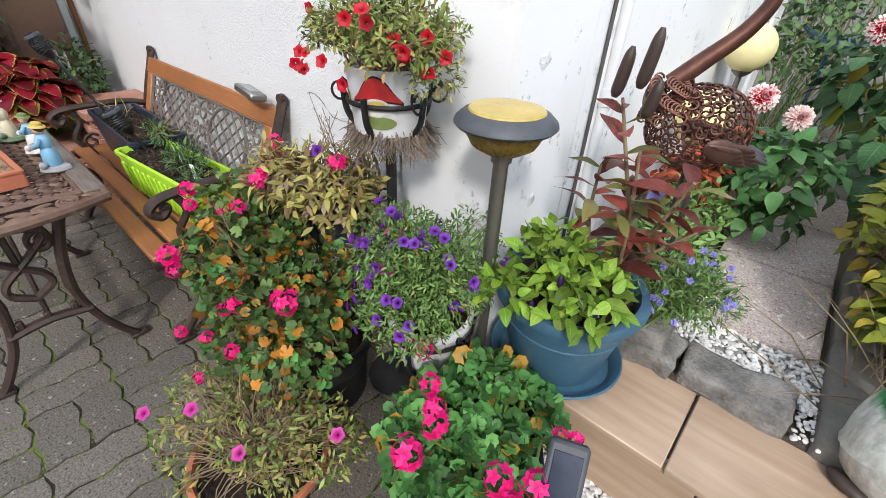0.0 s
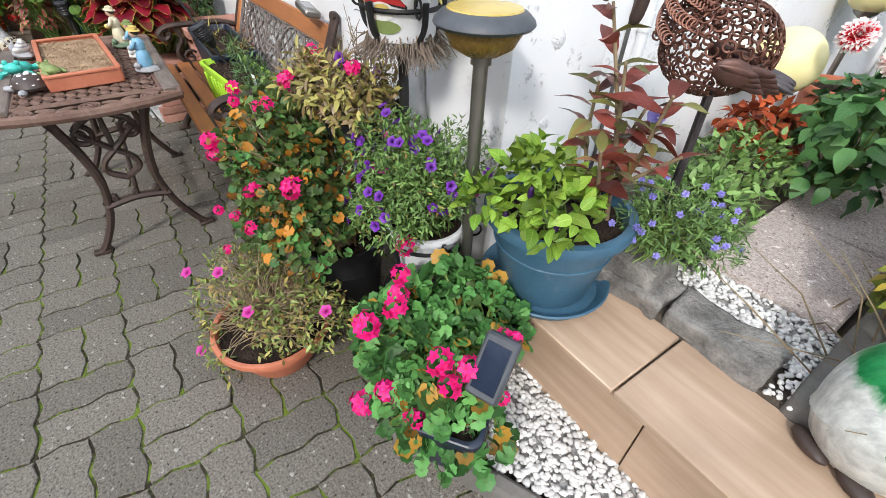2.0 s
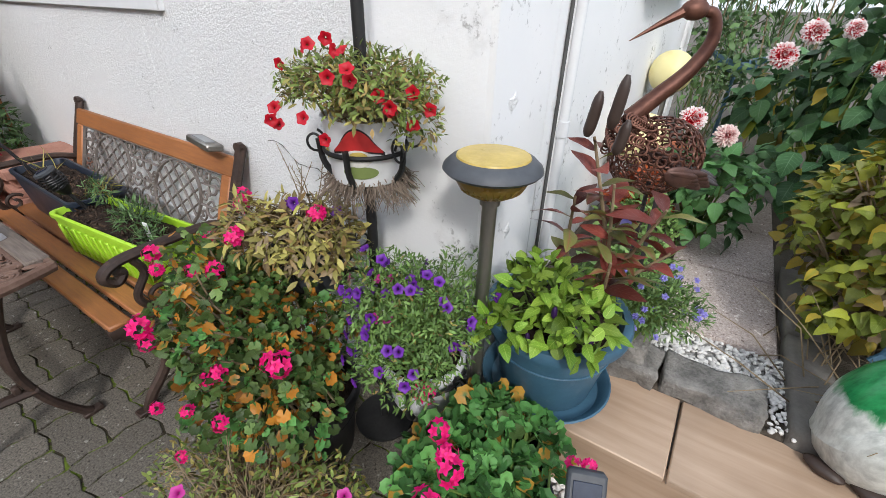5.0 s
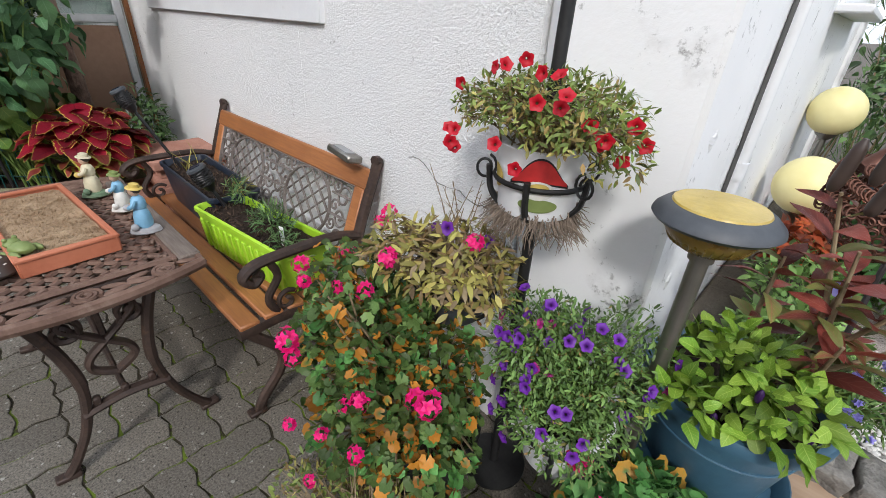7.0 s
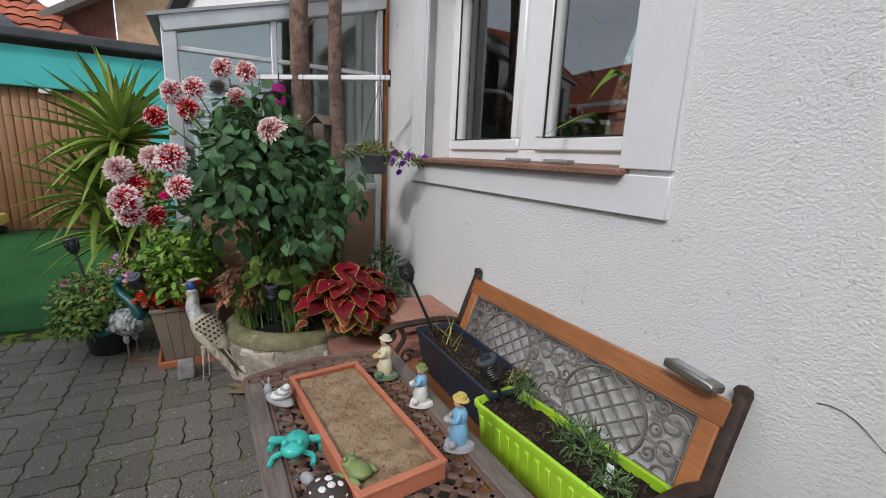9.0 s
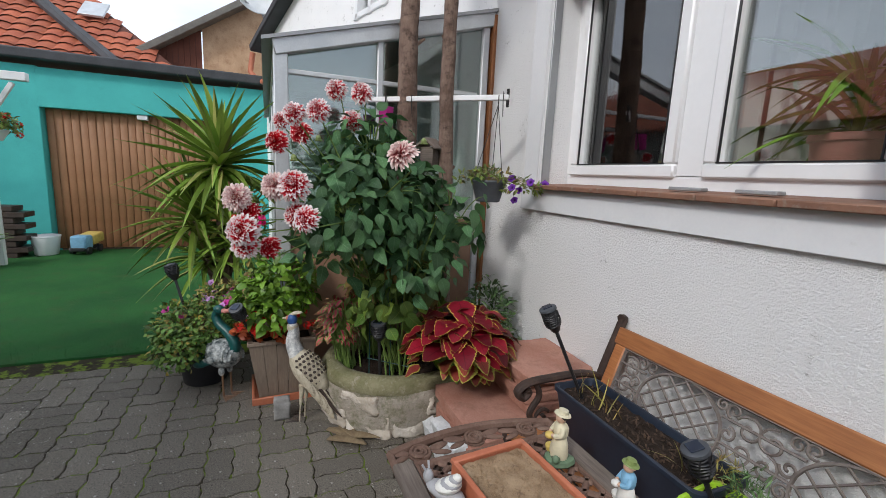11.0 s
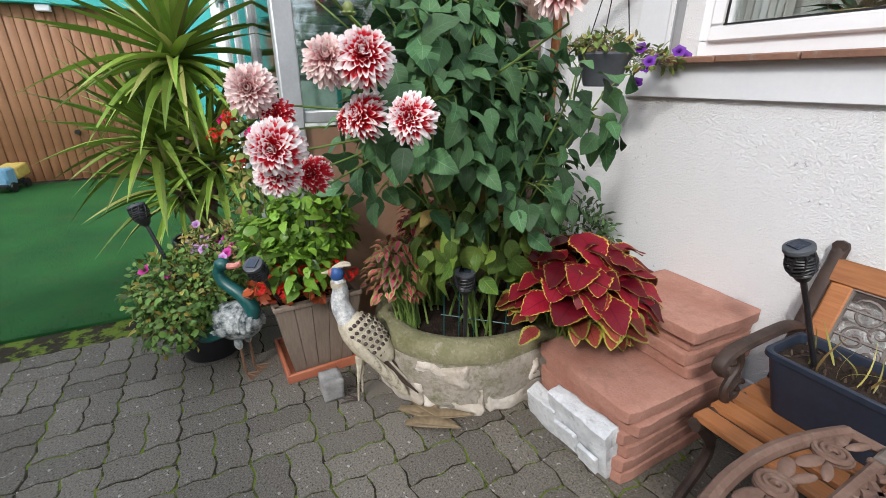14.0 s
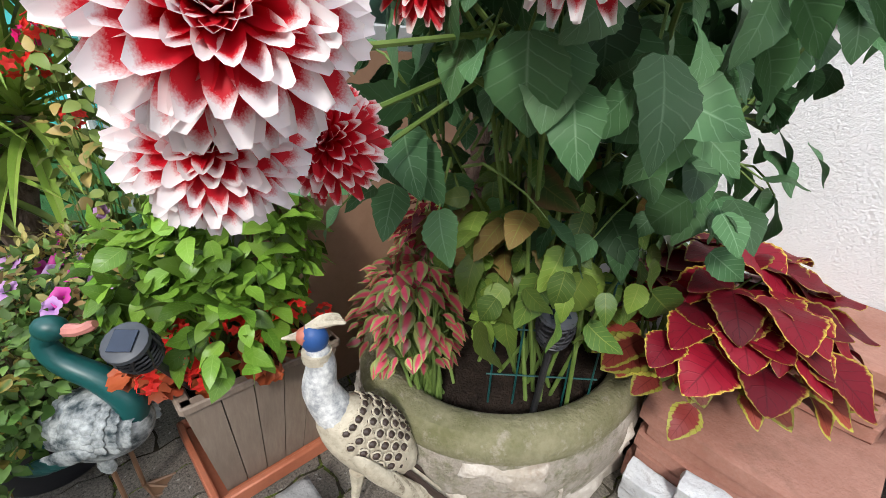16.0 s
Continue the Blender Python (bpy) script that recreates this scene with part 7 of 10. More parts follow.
for k in range(8):
    y = (k - 3.5) * 0.014
    s.tube(smooth_path([(0.085, y * 0.6, 0.14), (0.135, y, 0.178 + 0.006 * (k % 2)), (0.185, y * 1.25, 0.185), (0.225, y * 1.4, 0.155 - 0.004 * (k % 3))], 5), [0.020] * 5 + [0.018] * 5 + [0.013] * 5 + [0.004], 9, mat=3)
for dx, dy in ((-0.095, -0.050), (0.01, -0.085)):
    s.ball((dx, dy, 0.014), (0.055, 0.028, 0.014), 12, mat=4, rot=(0, 0, -35))
for v in s.v:
    v *= np.array((0.78, 0.80, 1.10))
single("ceramic_rooster", s, [M_ROOSTER, P_CREAM, P_RED, P_GREEN, P_DARK, P_WHITE], "white and green glazed ceramic rooster with a red comb", "ornament", loc=(0.412, 1.0, 0.319), rz=6)


# ---- bird statues by the planter ----
def feathers(s, c, r, rows, cols, size, mat, a0=0.0, a1=math.pi):
    """Rows of overlapping rounded feathers on an ellipsoid body."""
    for i in range(rows):
        for j in range(cols):
            u = -0.75 + 1.5 * (i + 0.5 * (j % 2) * 0.0) / max(1, rows - 1)
            t = a0 + (a1 - a0) * (j + 0.5 * (i % 2)) / cols
            q = math.sqrt(max(0.05, 1 - u * u))
            p = (c[0] + r[0] * u, c[1] + r[1] * q * math.cos(t), c[2] + r[2] * q * math.sin(t))
            s.ball(p, (size, size * 0.8, size * 0.22), 8, mat=mat, rot=(math.degrees(t) - 90, 0, 0))


s = Shape()
s.ball((-0.06, 0, 0.295), (0.145, 0.068, 0.078), 24, mat=0, rot=(0, -48, 0))
s.tube(smooth_path([(0.0, 0, 0.36), (0.035, 0, 0.44), (0.03, 0, 0.51), (0.035, 0, 0.555)]), [0.046 - 0.0010 * i for i in range(25)], 14, mat=1)
s.tube([(0.036, 0, 0.525), (0.036, 0, 0.545)], 0.030, 14, mat=0)
s.ball((0.038, 0, 0.575), (0.028, 0.025, 0.032), 14, mat=2)
s.ball((0.052, 0, 0.580), (0.022, 0.020, 0.020), 12, mat=3)
s.tube([(0.06, 0, 0.582), (0.10, 0, 0.575)], [0.012, 0.002], 8, mat=4)
for k in range(4):
    s.tube(smooth_path([(0.05, 0, 0.60), (0.015 - 0.006 * k, (k - 1.5) * 0.008, 0.618), (-0.012 - 0.005 * k, (k - 1.5) * 0.014, 0.612 + 0.004 * k)], 4), [0.007] * 4 + [0.005] * 4 + [0.0015], 7, mat=4)
for i in range(9):
    for j in range(10):
        t = -0.5 + 1.0 * i / 8
        a = math.pi * (j + 0.5 * (i % 2)) / 9.5
        c = Vector((-0.06 + 0.21 * t * 0.62, 0, 0.30 + 0.21 * t * 0.78))
        q = math.sqrt(max(0.1, 1 - (2 * t * 0.95) ** 2))
        p = c + Vector((-0.058 * q * math.sin(a), 0.070 * q * math.cos(a), 0.052 * q * math.sin(a)))
        nv = Vector((-math.sin(a) * 0.7, math.cos(a), math.sin(a) * 0.7)).normalized()
        sd = nv.orthogonal().normalized()
        up_ = nv.cross(sd)
        s.tube([p + nv * 0.004 + (sd * math.cos(b) + up_ * math.sin(b)) * 0.0105 for b in np.linspace(0, 2 * math.pi, 9)[:-1]], 0.0026, 5, closed=True, mat=0)
        s.ball(p + nv * 0.001, (0.0110, 0.0110, 0.0085), 6, mat=5)
for sg in (-1, 1):
    for k in range(7):
        s.ball((-0.080 - 0.018 * k, sg * (0.080 - 0.006 * k), 0.275 - 0.024 * k), (0.080, 0.010, 0.021), 12, mat=6 if k % 2 else 0, rot=(0, -54 - k, sg * 6))
    s.tube(smooth_path([(-0.035, sg * 0.026, 0.22), (-0.030, sg * 0.026, 0.16), (-0.022, sg * 0.026, 0.10)], 4), [0.020, 0.018, 0.016, 0.014, 0.012, 0.011, 0.010, 0.008, 0.006], 8, mat=0)
    s.tube([(-0.022, sg * 0.026, 0.105), (-0.016, sg * 0.028, 0.0)], 0.0045, 7, mat=6)
    for a in (-0.8, 0, 0.8):
        s.tube(smooth_path([(-0.016, sg * 0.028, 0.005), (0.02, sg * 0.028 + 0.02 * a, 0.008), (0.05, sg * 0.028 + 0.035 * a, 0.003)], 4), 0.0032, 6, mat=5)
for k in range(6):
    s.tube([(-0.13, (k - 2.5) * 0.013, 0.225), (-0.20, (k - 2.5) * 0.016, 0.150), (-0.265 - 0.012 * (k % 2), (k - 2.5) * 0.018, 0.085)], [0.016, 0.013, 0.003], 7, mat=5 if k % 2 else 0, flat=0.6)
single("pheasant_statue", s, [P_CREAMGREY, P_FEATHER, P_NAVY, P_FACE, P_CREAMGREY, P_DARK, P_WING], "cream pheasant statue with a blue neck and dark net pattern", "statue", loc=(-3.70, -0.485, 0.0), rz=-125)

s = Shape()
s.ball((0, 0, 0.26), (0.12, 0.078, 0.085), 22, mat=0, rot=(0, -14, 0))
feathers(s, (0.0, 0, 0.265), (0.116, 0.078, 0.086), 9, 14, 0.019, 0, -0.3, math.pi + 0.3)
s.tube(smooth_path([(0.07, 0, 0.27), (0.085, 0, 0.34), (0.04, 0, 0.40), (-0.03, 0, 0.445), (-0.055, 0, 0.49), (-0.04, 0, 0.525)]), [0.036 - 0.0004 * i for i in range(41)], 12, mat=1)
s.ball((-0.028, 0, 0.535), (0.036, 0.028, 0.028), 14, mat=2)
s.tube(smooth_path([(-0.005, 0, 0.532), (0.035, 0, 0.535), (0.07, 0, 0.552)], 4), [0.014] * 4 + [0.012] * 4 + [0.008], 8, mat=3)
for sg in (-1, 1):
    for k in range(5):
        s.ball((-0.02 - 0.022 * k, sg * 0.082, 0.25 - 0.012 * k), (0.058, 0.008, 0.020), 10, mat=1 if k > 1 else 0, rot=(0, -16, 0))
    s.tube([(0.01, sg * 0.03, 0.19), (0.015, sg * 0.03, 0.0)], 0.006, 7, mat=4)
    s.ball((0.005, sg * 0.03, 0.165), (0.022, 0.016, 0.032), 8, mat=0)
    for a in (-0.8, 0, 0.8):
        s.tube([(0.015, sg * 0.03, 0.005), (0.075, sg * 0.03 + 0.05 * a, 0.003)], [0.006, 0.003], 5, mat=4)
    s.raw([(0.015, sg * 0.03, 0.004), (0.07, sg * 0.03 - 0.038, 0.003), (0.072, sg * 0.03 + 0.038, 0.003)], [[0, 1, 2]], mat=4)
for k in range(5):
    s.ball((-0.125, (k - 2) * 0.018, 0.225), (0.05, 0.012, 0.014), 8, mat=2, rot=(0, -18, 0))
single("duck_statue", s, [P_SCALLOP, P_TEAL, P_TEAL, P_PINK, P_BROWN], "white and teal long-necked duck statue on brown legs", "statue", loc=(-4.11, -0.885, 0.0), rz=48)

# ---- plant builders ----
def leaf_tpl(n=5, width=0.5, curl=0.25, fold=0.12, shape="ovate", serr=0.0, teeth=8):
    """A leaf one unit long along y: three or five columns, bent down towards its tip."""
    v, f, u = [], [], []
    cols = (-1, -0.55, 0, 0.55, 1) if serr == 0 and n > 6 else (-1, 0, 1)
    for i in range(n + 1):
        t = i / n
        if shape == "ovate":
            w = math.sin(math.pi * min(1, 0.04 + 0.96 * t) ** 0.72) ** 0.85
        elif shape == "lance":
            w = math.sin(math.pi * (0.03 + 0.97 * t) ** 0.9) ** 0.9
        elif shape == "strap":
            w = min(1.0, 0.55 + t * 3) * (1 - t ** 2.6)
        elif shape == "heart":
            w = (1 - t) ** 0.62 * min(1.0, 0.45 + t * 3.2)
        else:
            w = math.sin(math.pi * (0.1 + 0.84 * t) ** 1.4) ** 0.7
        w = max(w, 0.015) * width / 2
        if serr:
            w *= 1 + serr * (1 if i % 2 else -1)
        for c in cols:
            x = c * w
            y = t - (serr * 0.10 if serr and i % 2 and abs(c) == 1 else 0)
            v.append((x, y, -curl * t * t + fold * abs(x) * 1.6 - 0.06 * abs(c) ** 2 * width * math.sin(t * 9)))
            u.append((0.5 + c / 2, t))
    k = len(cols)
    for i in range(n):
        for c in range(k - 1):
            f.append([i * k + c, i * k + c + 1, (i + 1) * k + c + 1, (i + 1) * k + c])
    return np.array(v), f, u


def round_leaf(n=14, cup=0.18, scallop=0.09):
    """A round scalloped geranium leaf with its stalk at the middle of its lower edge."""
    v, u, f = [(0, 0.42, 0)], [(0.5, 0.5)], []
    for ring, r in ((0, 0.28), (1, 0.52)):
        for i in range(n):
            a = -math.pi / 2 + 0.28 + (2 * math.pi - 0.56) * i / (n - 1)
            q = r * (1 + (scallop * (1 if i % 2 else -1) if ring else 0))
            v.append((q * math.cos(a), 0.45 + q * math.sin(a), cup * r * r * 2 + 0.05 * math.sin(i * 1.9) * ring))
            u.append((0.5 + r * 0.95, i / (n - 1)))
    for i in range(n - 1):
        f.append([0, 1 + i, 2 + i])
        f.append([1 + i, 1 + n + i, 2 + n + i, 2 + i])
    return np.array(v), f, u


def leaf_mats(P, D, N, S, rg):
    """Matrices that set leaves at P along D with normals near N and sizes S."""
    P, D, N = np.asarray(P, float), np.asarray(D, float), np.asarray(N, float)
    D = D / np.maximum(np.linalg.norm(D, axis=1, keepdims=True), 1e-9)
    X = np.cross(D, N)
    bad = np.linalg.norm(X, axis=1) < 1e-3
    X[bad] = np.cross(D[bad], np.array([0.31, 0.77, 0.2]))
    X /= np.linalg.norm(X, axis=1, keepdims=True)
    Z = np.cross(X, D)
    S = np.broadcast_to(np.asarray(S, float), (len(P),))
    M = np.zeros((len(P), 4, 4))
    w = S * (0.85 + 0.3 * rg.random(len(P)))
    M[:, :3, 0], M[:, :3, 1], M[:, :3, 2], M[:, :3, 3], M[:, 3, 3] = X * w[:, None], D * S[:, None], Z * S[:, None], P, 1
    return M


def dome(rg, n, c, r, low=-0.3, shell=0.55):
    """Points in the outer shell of an ellipsoid, with the outward direction of each."""
    z = low + (1 - low) * rg.random(n)
    a = rg.random(n) * 2 * np.pi
    q = np.sqrt(np.maximum(0, 1 - z * z))
    d_ = np.stack([q * np.cos(a), q * np.sin(a), z], 1)
    lump = np.array([1 + 0.20 * noise.noise(Vector((x * 2.2 + c[0] * 5, y * 2.2 + c[1] * 5, zz * 2.2))) for x, y, zz in d_])
    k = (shell + (1 - shell) * rg.random(n) ** 0.6) * lump
    return np.asarray(c) + d_ * np.asarray(r) * k[:, None], d_


def bush_leaves(shape_, rg, n, c, r, tpl, size, out=0.7, jitter=0.6, droop=0.25, low=-0.3, shell=0.5, up=0.8, mat=0):
    P, d_ = dome(rg, n, c, r, low, shell)
    D = d_ * out + rg.normal(0, jitter, (n, 3)) - np.array([0, 0, droop])
    N = np.array([0, 0, up]) + d_ * 0.7 + rg.normal(0, 0.35, (n, 3))
    S = size[0] + (size[1] - size[0]) * rg.random(n)
    shape_.many(tpl, leaf_mats(P, D, N, S, rg), mat)
    return P, d_


def stems(shape_, rg, base, tips, r=0.003, sag=0.0, n=5, spread=0.03):
    for t in tips:
        b = Vector(base) + Vector((rg.normal(0, spread), rg.normal(0, spread), 0))
        t = Vector(t)
        mid = b.lerp(t, 0.55) + Vector((rg.normal(0, 0.02), rg.normal(0, 0.02), 0.03 - sag))
        shape_.tube([b, b.lerp(mid, 0.5) + Vector((0, 0, 0.012)), mid, mid.lerp(t, 0.5) + Vector((0, 0, 0.006)), t], [r, r * 0.9, r * 0.8, r * 0.65, r * 0.45], n, cap=False)


def disc_flower(lobes=5, depth=0.35, rim=0.12, n=20):
    """A funnel flower one unit across, opening along z."""
    s = Shape()
    v, u, f = [], [], []
    for k, (r, z) in enumerate(((0.05, -depth), (0.14, -0.10), (0.34, 0.0), (0.5, 0.02))):
        for i in range(n):
            a = 2 * math.pi * i / n
            q = r * (1 + (rim * math.cos(lobes * a) if k > 1 else 0))
            v.append((q * math.cos(a), q * math.sin(a), z + (0.03 * math.cos(lobes * 2 * a) if k == 3 else 0)))
            u.append((0.5, k / 3))
    for k in range(3):
        for i in range(n):
            f.append([k * n + i, k * n + (i + 1) % n, (k + 1) * n + (i + 1) % n, (k + 1) * n + i])
    return s.raw(v, f, u)


def cluster_flower(seed, n=11, spread=0.42):
    """A geranium head: a ball of small five-petalled flowers."""
    rg = np.random.default_rng(seed)
    s = Shape()
    tpl = leaf_tpl(3, 0.75, 0.12, 0.0, "strap")
    for k in range(n):
        z = 0.1 + 0.9 * rg.random()
        a = k * 2.4
        q = math.sqrt(max(0, 1 - z * z))
        nv = np.array([q * math.cos(a), q * math.sin(a), z])
        c = nv * spread * (0.75 + 0.3 * rg.random())
        sd = np.cross(nv, [0.2, 0.3, 0.9])
        sd /= np.linalg.norm(sd)
        up_ = np.cross(nv, sd)
        D = np.array([sd * math.cos(b) + up_ * math.sin(b) + nv * 0.25 for b in np.linspace(0, 2 * math.pi, 6)[:-1] + rg.random()])
        s.many(tpl, leaf_mats(np.repeat(c[None], 5, 0), D, np.repeat(nv[None], 5, 0) + rg.normal(0, 0.1, (5, 3)), 0.27, rg))
    return s


def dahlia_flower(seed, layers=8, open_=1.0):
    """A dahlia head one unit across: rings of cupped petals, the inner ones upright."""
    rg = np.random.default_rng(seed)
    s = Shape()
    for k in range(layers):
        t = k / (layers - 1)
        cnt = int(24 - 11 * t)
        ln = 0.52 - 0.33 * t
        tpl = leaf_tpl(5, 0.235 + 0.15 * t, -0.10 + 0.22 * (1 - t) - 0.25 * t, 0.55, "petal")
        el = radians(-22 + 88 * t ** 1.1) * open_
        D, P, N = [], [], []
        for i in range(cnt):
            a = 2 * math.pi * (i + 0.5 * (k % 2)) / cnt + rg.normal(0, 0.06)
            e = el + rg.normal(0, 0.08)
            dv = np.array([math.cos(a) * math.cos(e), math.sin(a) * math.cos(e), math.sin(e)])
            D.append(dv)
            P.append(np.array([math.cos(a) * 0.03, math.sin(a) * 0.03, 0.02 + 0.10 * t]))
            N.append(np.array([-math.cos(a) * math.sin(e), -math.sin(a) * math.sin(e), math.cos(e)]))
        s.many(tpl, leaf_mats(P, D, N, ln * (0.92 + 0.16 * rg.random(cnt)), rg))
    return s


FLOWER_MESH = {}
def flower(parent, kind, material, pos, normal, size, name="flower", label="", spin=None):
    """One flower head as a part of its plant; heads of one kind share a mesh."""
    key = (kind, material.name)
    if key not in FLOWER_MESH:
        made = {"disc": lambda: disc_flower(), "disc2": lambda: disc_flower(5, 0.5, 0.08), "clusterA": lambda: cluster_flower(1), "clusterB": lambda: cluster_flower(2, 8), "clusterC": lambda: cluster_flower(3, 6, 0.3),
                "dahliaA": lambda: dahlia_flower(1), "dahliaB": lambda: dahlia_flower(2, 9), "dahliaC": lambda: dahlia_flower(3, 7, 0.85), "tiny": lambda: cluster_flower(5, 4, 0.12)}[kind]()
        me = made.mesh(name)
        me.materials.append(material)
        FLOWER_MESH[key] = me
    ob = new(name, FLOWER_MESH[key])
    ob.parent = parent
    nv = Vector(normal).normalized()
    q = nv.to_track_quat("Z", "Y").to_matrix().to_4x4()
    p = Vector(pos) - parent.matrix_world.translation
    sp = spin if spin is not None else (pos[0] * 977 + pos[1] * 577) % 6.28
    ob.matrix_basis = Matrix.Translation(p) @ q @ Matrix.Rotation(sp, 4, "Z") @ Matrix.Diagonal((size, size, size, 1))
    return tagged(ob, label)


def shifted(s, loc):
    for i in range(len(s.v)):
        s.v[i] = s.v[i] - np.array(loc)
    return s


OVATE, OVATE5 = leaf_tpl(5, 0.62, 0.22), leaf_tpl(14, 0.72, 0.30, 0.10, "ovate", 0.034)
SMALL, LANCE = leaf_tpl(3, 0.42, 0.15, 0.1, "lance"), leaf_tpl(5, 0.30, 0.25, 0.12, "lance")
TOOTH = leaf_tpl(16, 0.84, 0.20, 0.10, "ovate", 0.040)
HEART = leaf_tpl(6, 0.85, 0.25, 0.12, "heart")
ROUND = round_leaf()


def potted(name, label, loc, category="plant"):
    return thing(name, label, category, loc)


# ---- dahlia in the stone planter ----
rg = np.random.default_rng(21)
DB = (-3.60, -0.02, 0.26)
dah = potted("dahlia_plant", "tall dark green dahlia bush with red and white flowers", DB)
s = Shape()
clumps = [((-3.52, -0.10, 1.22), (0.30, 0.30, 0.34), 300), ((-3.60, 0.10, 1.10), (0.27, 0.25, 0.34), 230), ((-3.40, -0.30, 1.18), (0.22, 0.22, 0.28), 180), ((-3.58, -0.14, 1.50), (0.22, 0.22, 0.18), 90),
          ((-3.42, 0.08, 0.92), (0.24, 0.24, 0.22), 110), ((-3.32, 0.22, 1.15), (0.16, 0.18, 0.25), 40), ((-3.55, -0.35, 0.95), (0.20, 0.18, 0.20), 45)]
tips = []
for c, r, n in clumps:
    P, d_ = dome(rg, n, c, r, -0.6, 0.45)
    out = d_ * 0.55 + rg.normal(0, 0.35, (n, 3)) - np.array([0, 0, 0.55])
    N = d_ * 1.1 + np.array([0, 0, 0.55]) + rg.normal(0, 0.3, (n, 3))
    s.many(OVATE5, leaf_mats(P, out, N, 0.052 + 0.060 * rg.random(n), rg))
    tips.append((c, P))
part("leaves", shifted(s, DB), L_DAHLIA, dah, "dark green broad leaves")
st = Shape()
for c, P in tips:
    for k in range(3):
        p = P[k * 5 % len(P)]
        stems(st, rg, (-3.58, 0.02, 0.26), [p], 0.0060, 0, 7, 0.07)
    for k in range(0, len(P), 3):
        a = Vector(P[k])
        stems(st, rg, a.lerp(Vector(c), 0.8), [a], 0.003, 0.0, 5, 0.01)
low = Shape()
LN = 230
P, d_ = dome(rg, LN, (-3.57, 0.0, 0.72), (0.25, 0.29, 0.26), -0.7, 0.3)
low.many(OVATE5, leaf_mats(P, d_ * 0.5 + rg.normal(0, 0.45, (LN, 3)) - np.array([0, 0, 0.9]), d_ + rg.normal(0, 0.5, (LN, 3)), 0.05 + 0.065 * rg.random(LN), rg))
part("lower_leaves", shifted(low, DB), L_DAHLOLD, dah, "yellowing lower leaves")
heads = [("M", (-3.187, -0.533, 1.311), 0.140, "dahliaA", F_DAHLIA), ("L", (-3.288, -0.727, 1.118), 0.14, "dahliaA", F_DAHLIA), ("P", (-3.365, -0.722, 1.045), 0.125, "dahliaB", F_DAHLIA),
         ("K", (-3.40, -0.625, 1.028), 0.105, "dahliaC", F_DAHRED), ("I", (-3.405, -0.75, 1.243), 0.13, "dahliaB", F_DAHPALE), ("N", (-3.03, -0.138, 1.45), 0.13, "dahliaB", F_DAHPALE),
         ("A", (-3.71, -0.293, 1.783), 0.115, "dahliaB", F_DAHLIA), ("B", (-3.634, -0.177, 1.77), 0.12, "dahliaA", F_DAHLIA), ("C", (-3.30, -0.426, 1.62), 0.105, "dahliaC", F_DAHLIA),
         ("D", (-3.36, -0.516, 1.608), 0.10, "dahliaB", F_DAHLIA), ("E", (-3.579, -0.23, 1.623), 0.115, "dahliaC", F_DAHLIA), ("F", (-3.70, -0.467, 1.563), 0.12, "dahliaA", F_DAHRED),
         ("G", (-3.90, -0.55, 1.63), 0.10, "dahliaC", F_DAHLIA), ("H", (-3.348, -0.589, 1.485), 0.10, "dahliaA", F_DAHRED), ("J", (-3.25, -0.52, 1.185), 0.12, "dahliaC", F_DAHLIA),
         ("O", (-3.235, -0.60, 1.306), 0.115, "dahliaB", F_DAHPALE), ("Q", (-3.018, -0.50, 1.195), 0.105, "dahliaC", F_DAHLIA), ("R", (-3.424, -0.503, 1.165), 0.095, "dahliaC", F_DAHRED), ("S", (-3.41, -0.70, 1.185), 0.095, "dahliaC", F_DAHRED)]
for nm, p, sz, kind, m in heads:
    toward = Vector((-2.2, -1.25, p[2] + 0.12)) - Vector(p)
    toward = toward.normalized() + Vector((rg.normal(0, 0.22), rg.normal(0, 0.22), 0.22 + rg.normal(0, 0.15)))
    flower(dah, kind, m, p, toward, sz, "flower")
    b = Vector(p) - toward.normalized() * 0.02
    st.tube([(-3.52 + rg.normal(0, 0.08), -0.12 + rg.normal(0, 0.08), 0.95), b.lerp(Vector((-3.5, -0.15, 1.0)), 0.5) + Vector((0, 0, 0.06)), b - toward.normalized() * 0.05 - Vector((0, 0, 0.02)), b], [0.004, 0.0035, 0.003, 0.004], 6, cap=False)
part("stalk_growth", shifted(st, DB), L_STEM, dah, "green dahlia stems")
buds = [(-3.32, -0.52, 1.42), (-3.50, -0.40, 1.52), (-3.62, -0.06, 1.62), (-3.22, 0.02, 1.52)]
for p in buds:
    s = Shape().ball((0, 0, 0), (0.013, 0.013, 0.015), 12, wob=0.03)
    for k in range(6):
        s.ball((0.011 * math.cos(k), 0.011 * math.sin(k), -0.010), (0.008, 0.008, 0.004), 6)
    ob = part("bud", s, P_OLIVE, dah)
    ob.location = Vector(p) - Vector(DB)

# wire trellis in the planter
tr = thing("wire_trellis", "dark green wire plant support pushed into the planter soil", "plant support", (-3.50, -0.03, 0.262))
s = Shape()
for k in range(5):
    q = -0.12 + 0.06 * k
    s.tube([(0.72 * q, 0.78 * q, 0), (0.72 * q, 0.78 * q, 0.56)], 0.0026, 6)
for k in range(4):
    s.tube([(-0.095, -0.103, 0.10 + 0.14 * k), (0.095, 0.103, 0.10 + 0.14 * k)], 0.0024, 6)
tagged(part("wire_mesh", s, P_TEAL, tr), kind="stuff")

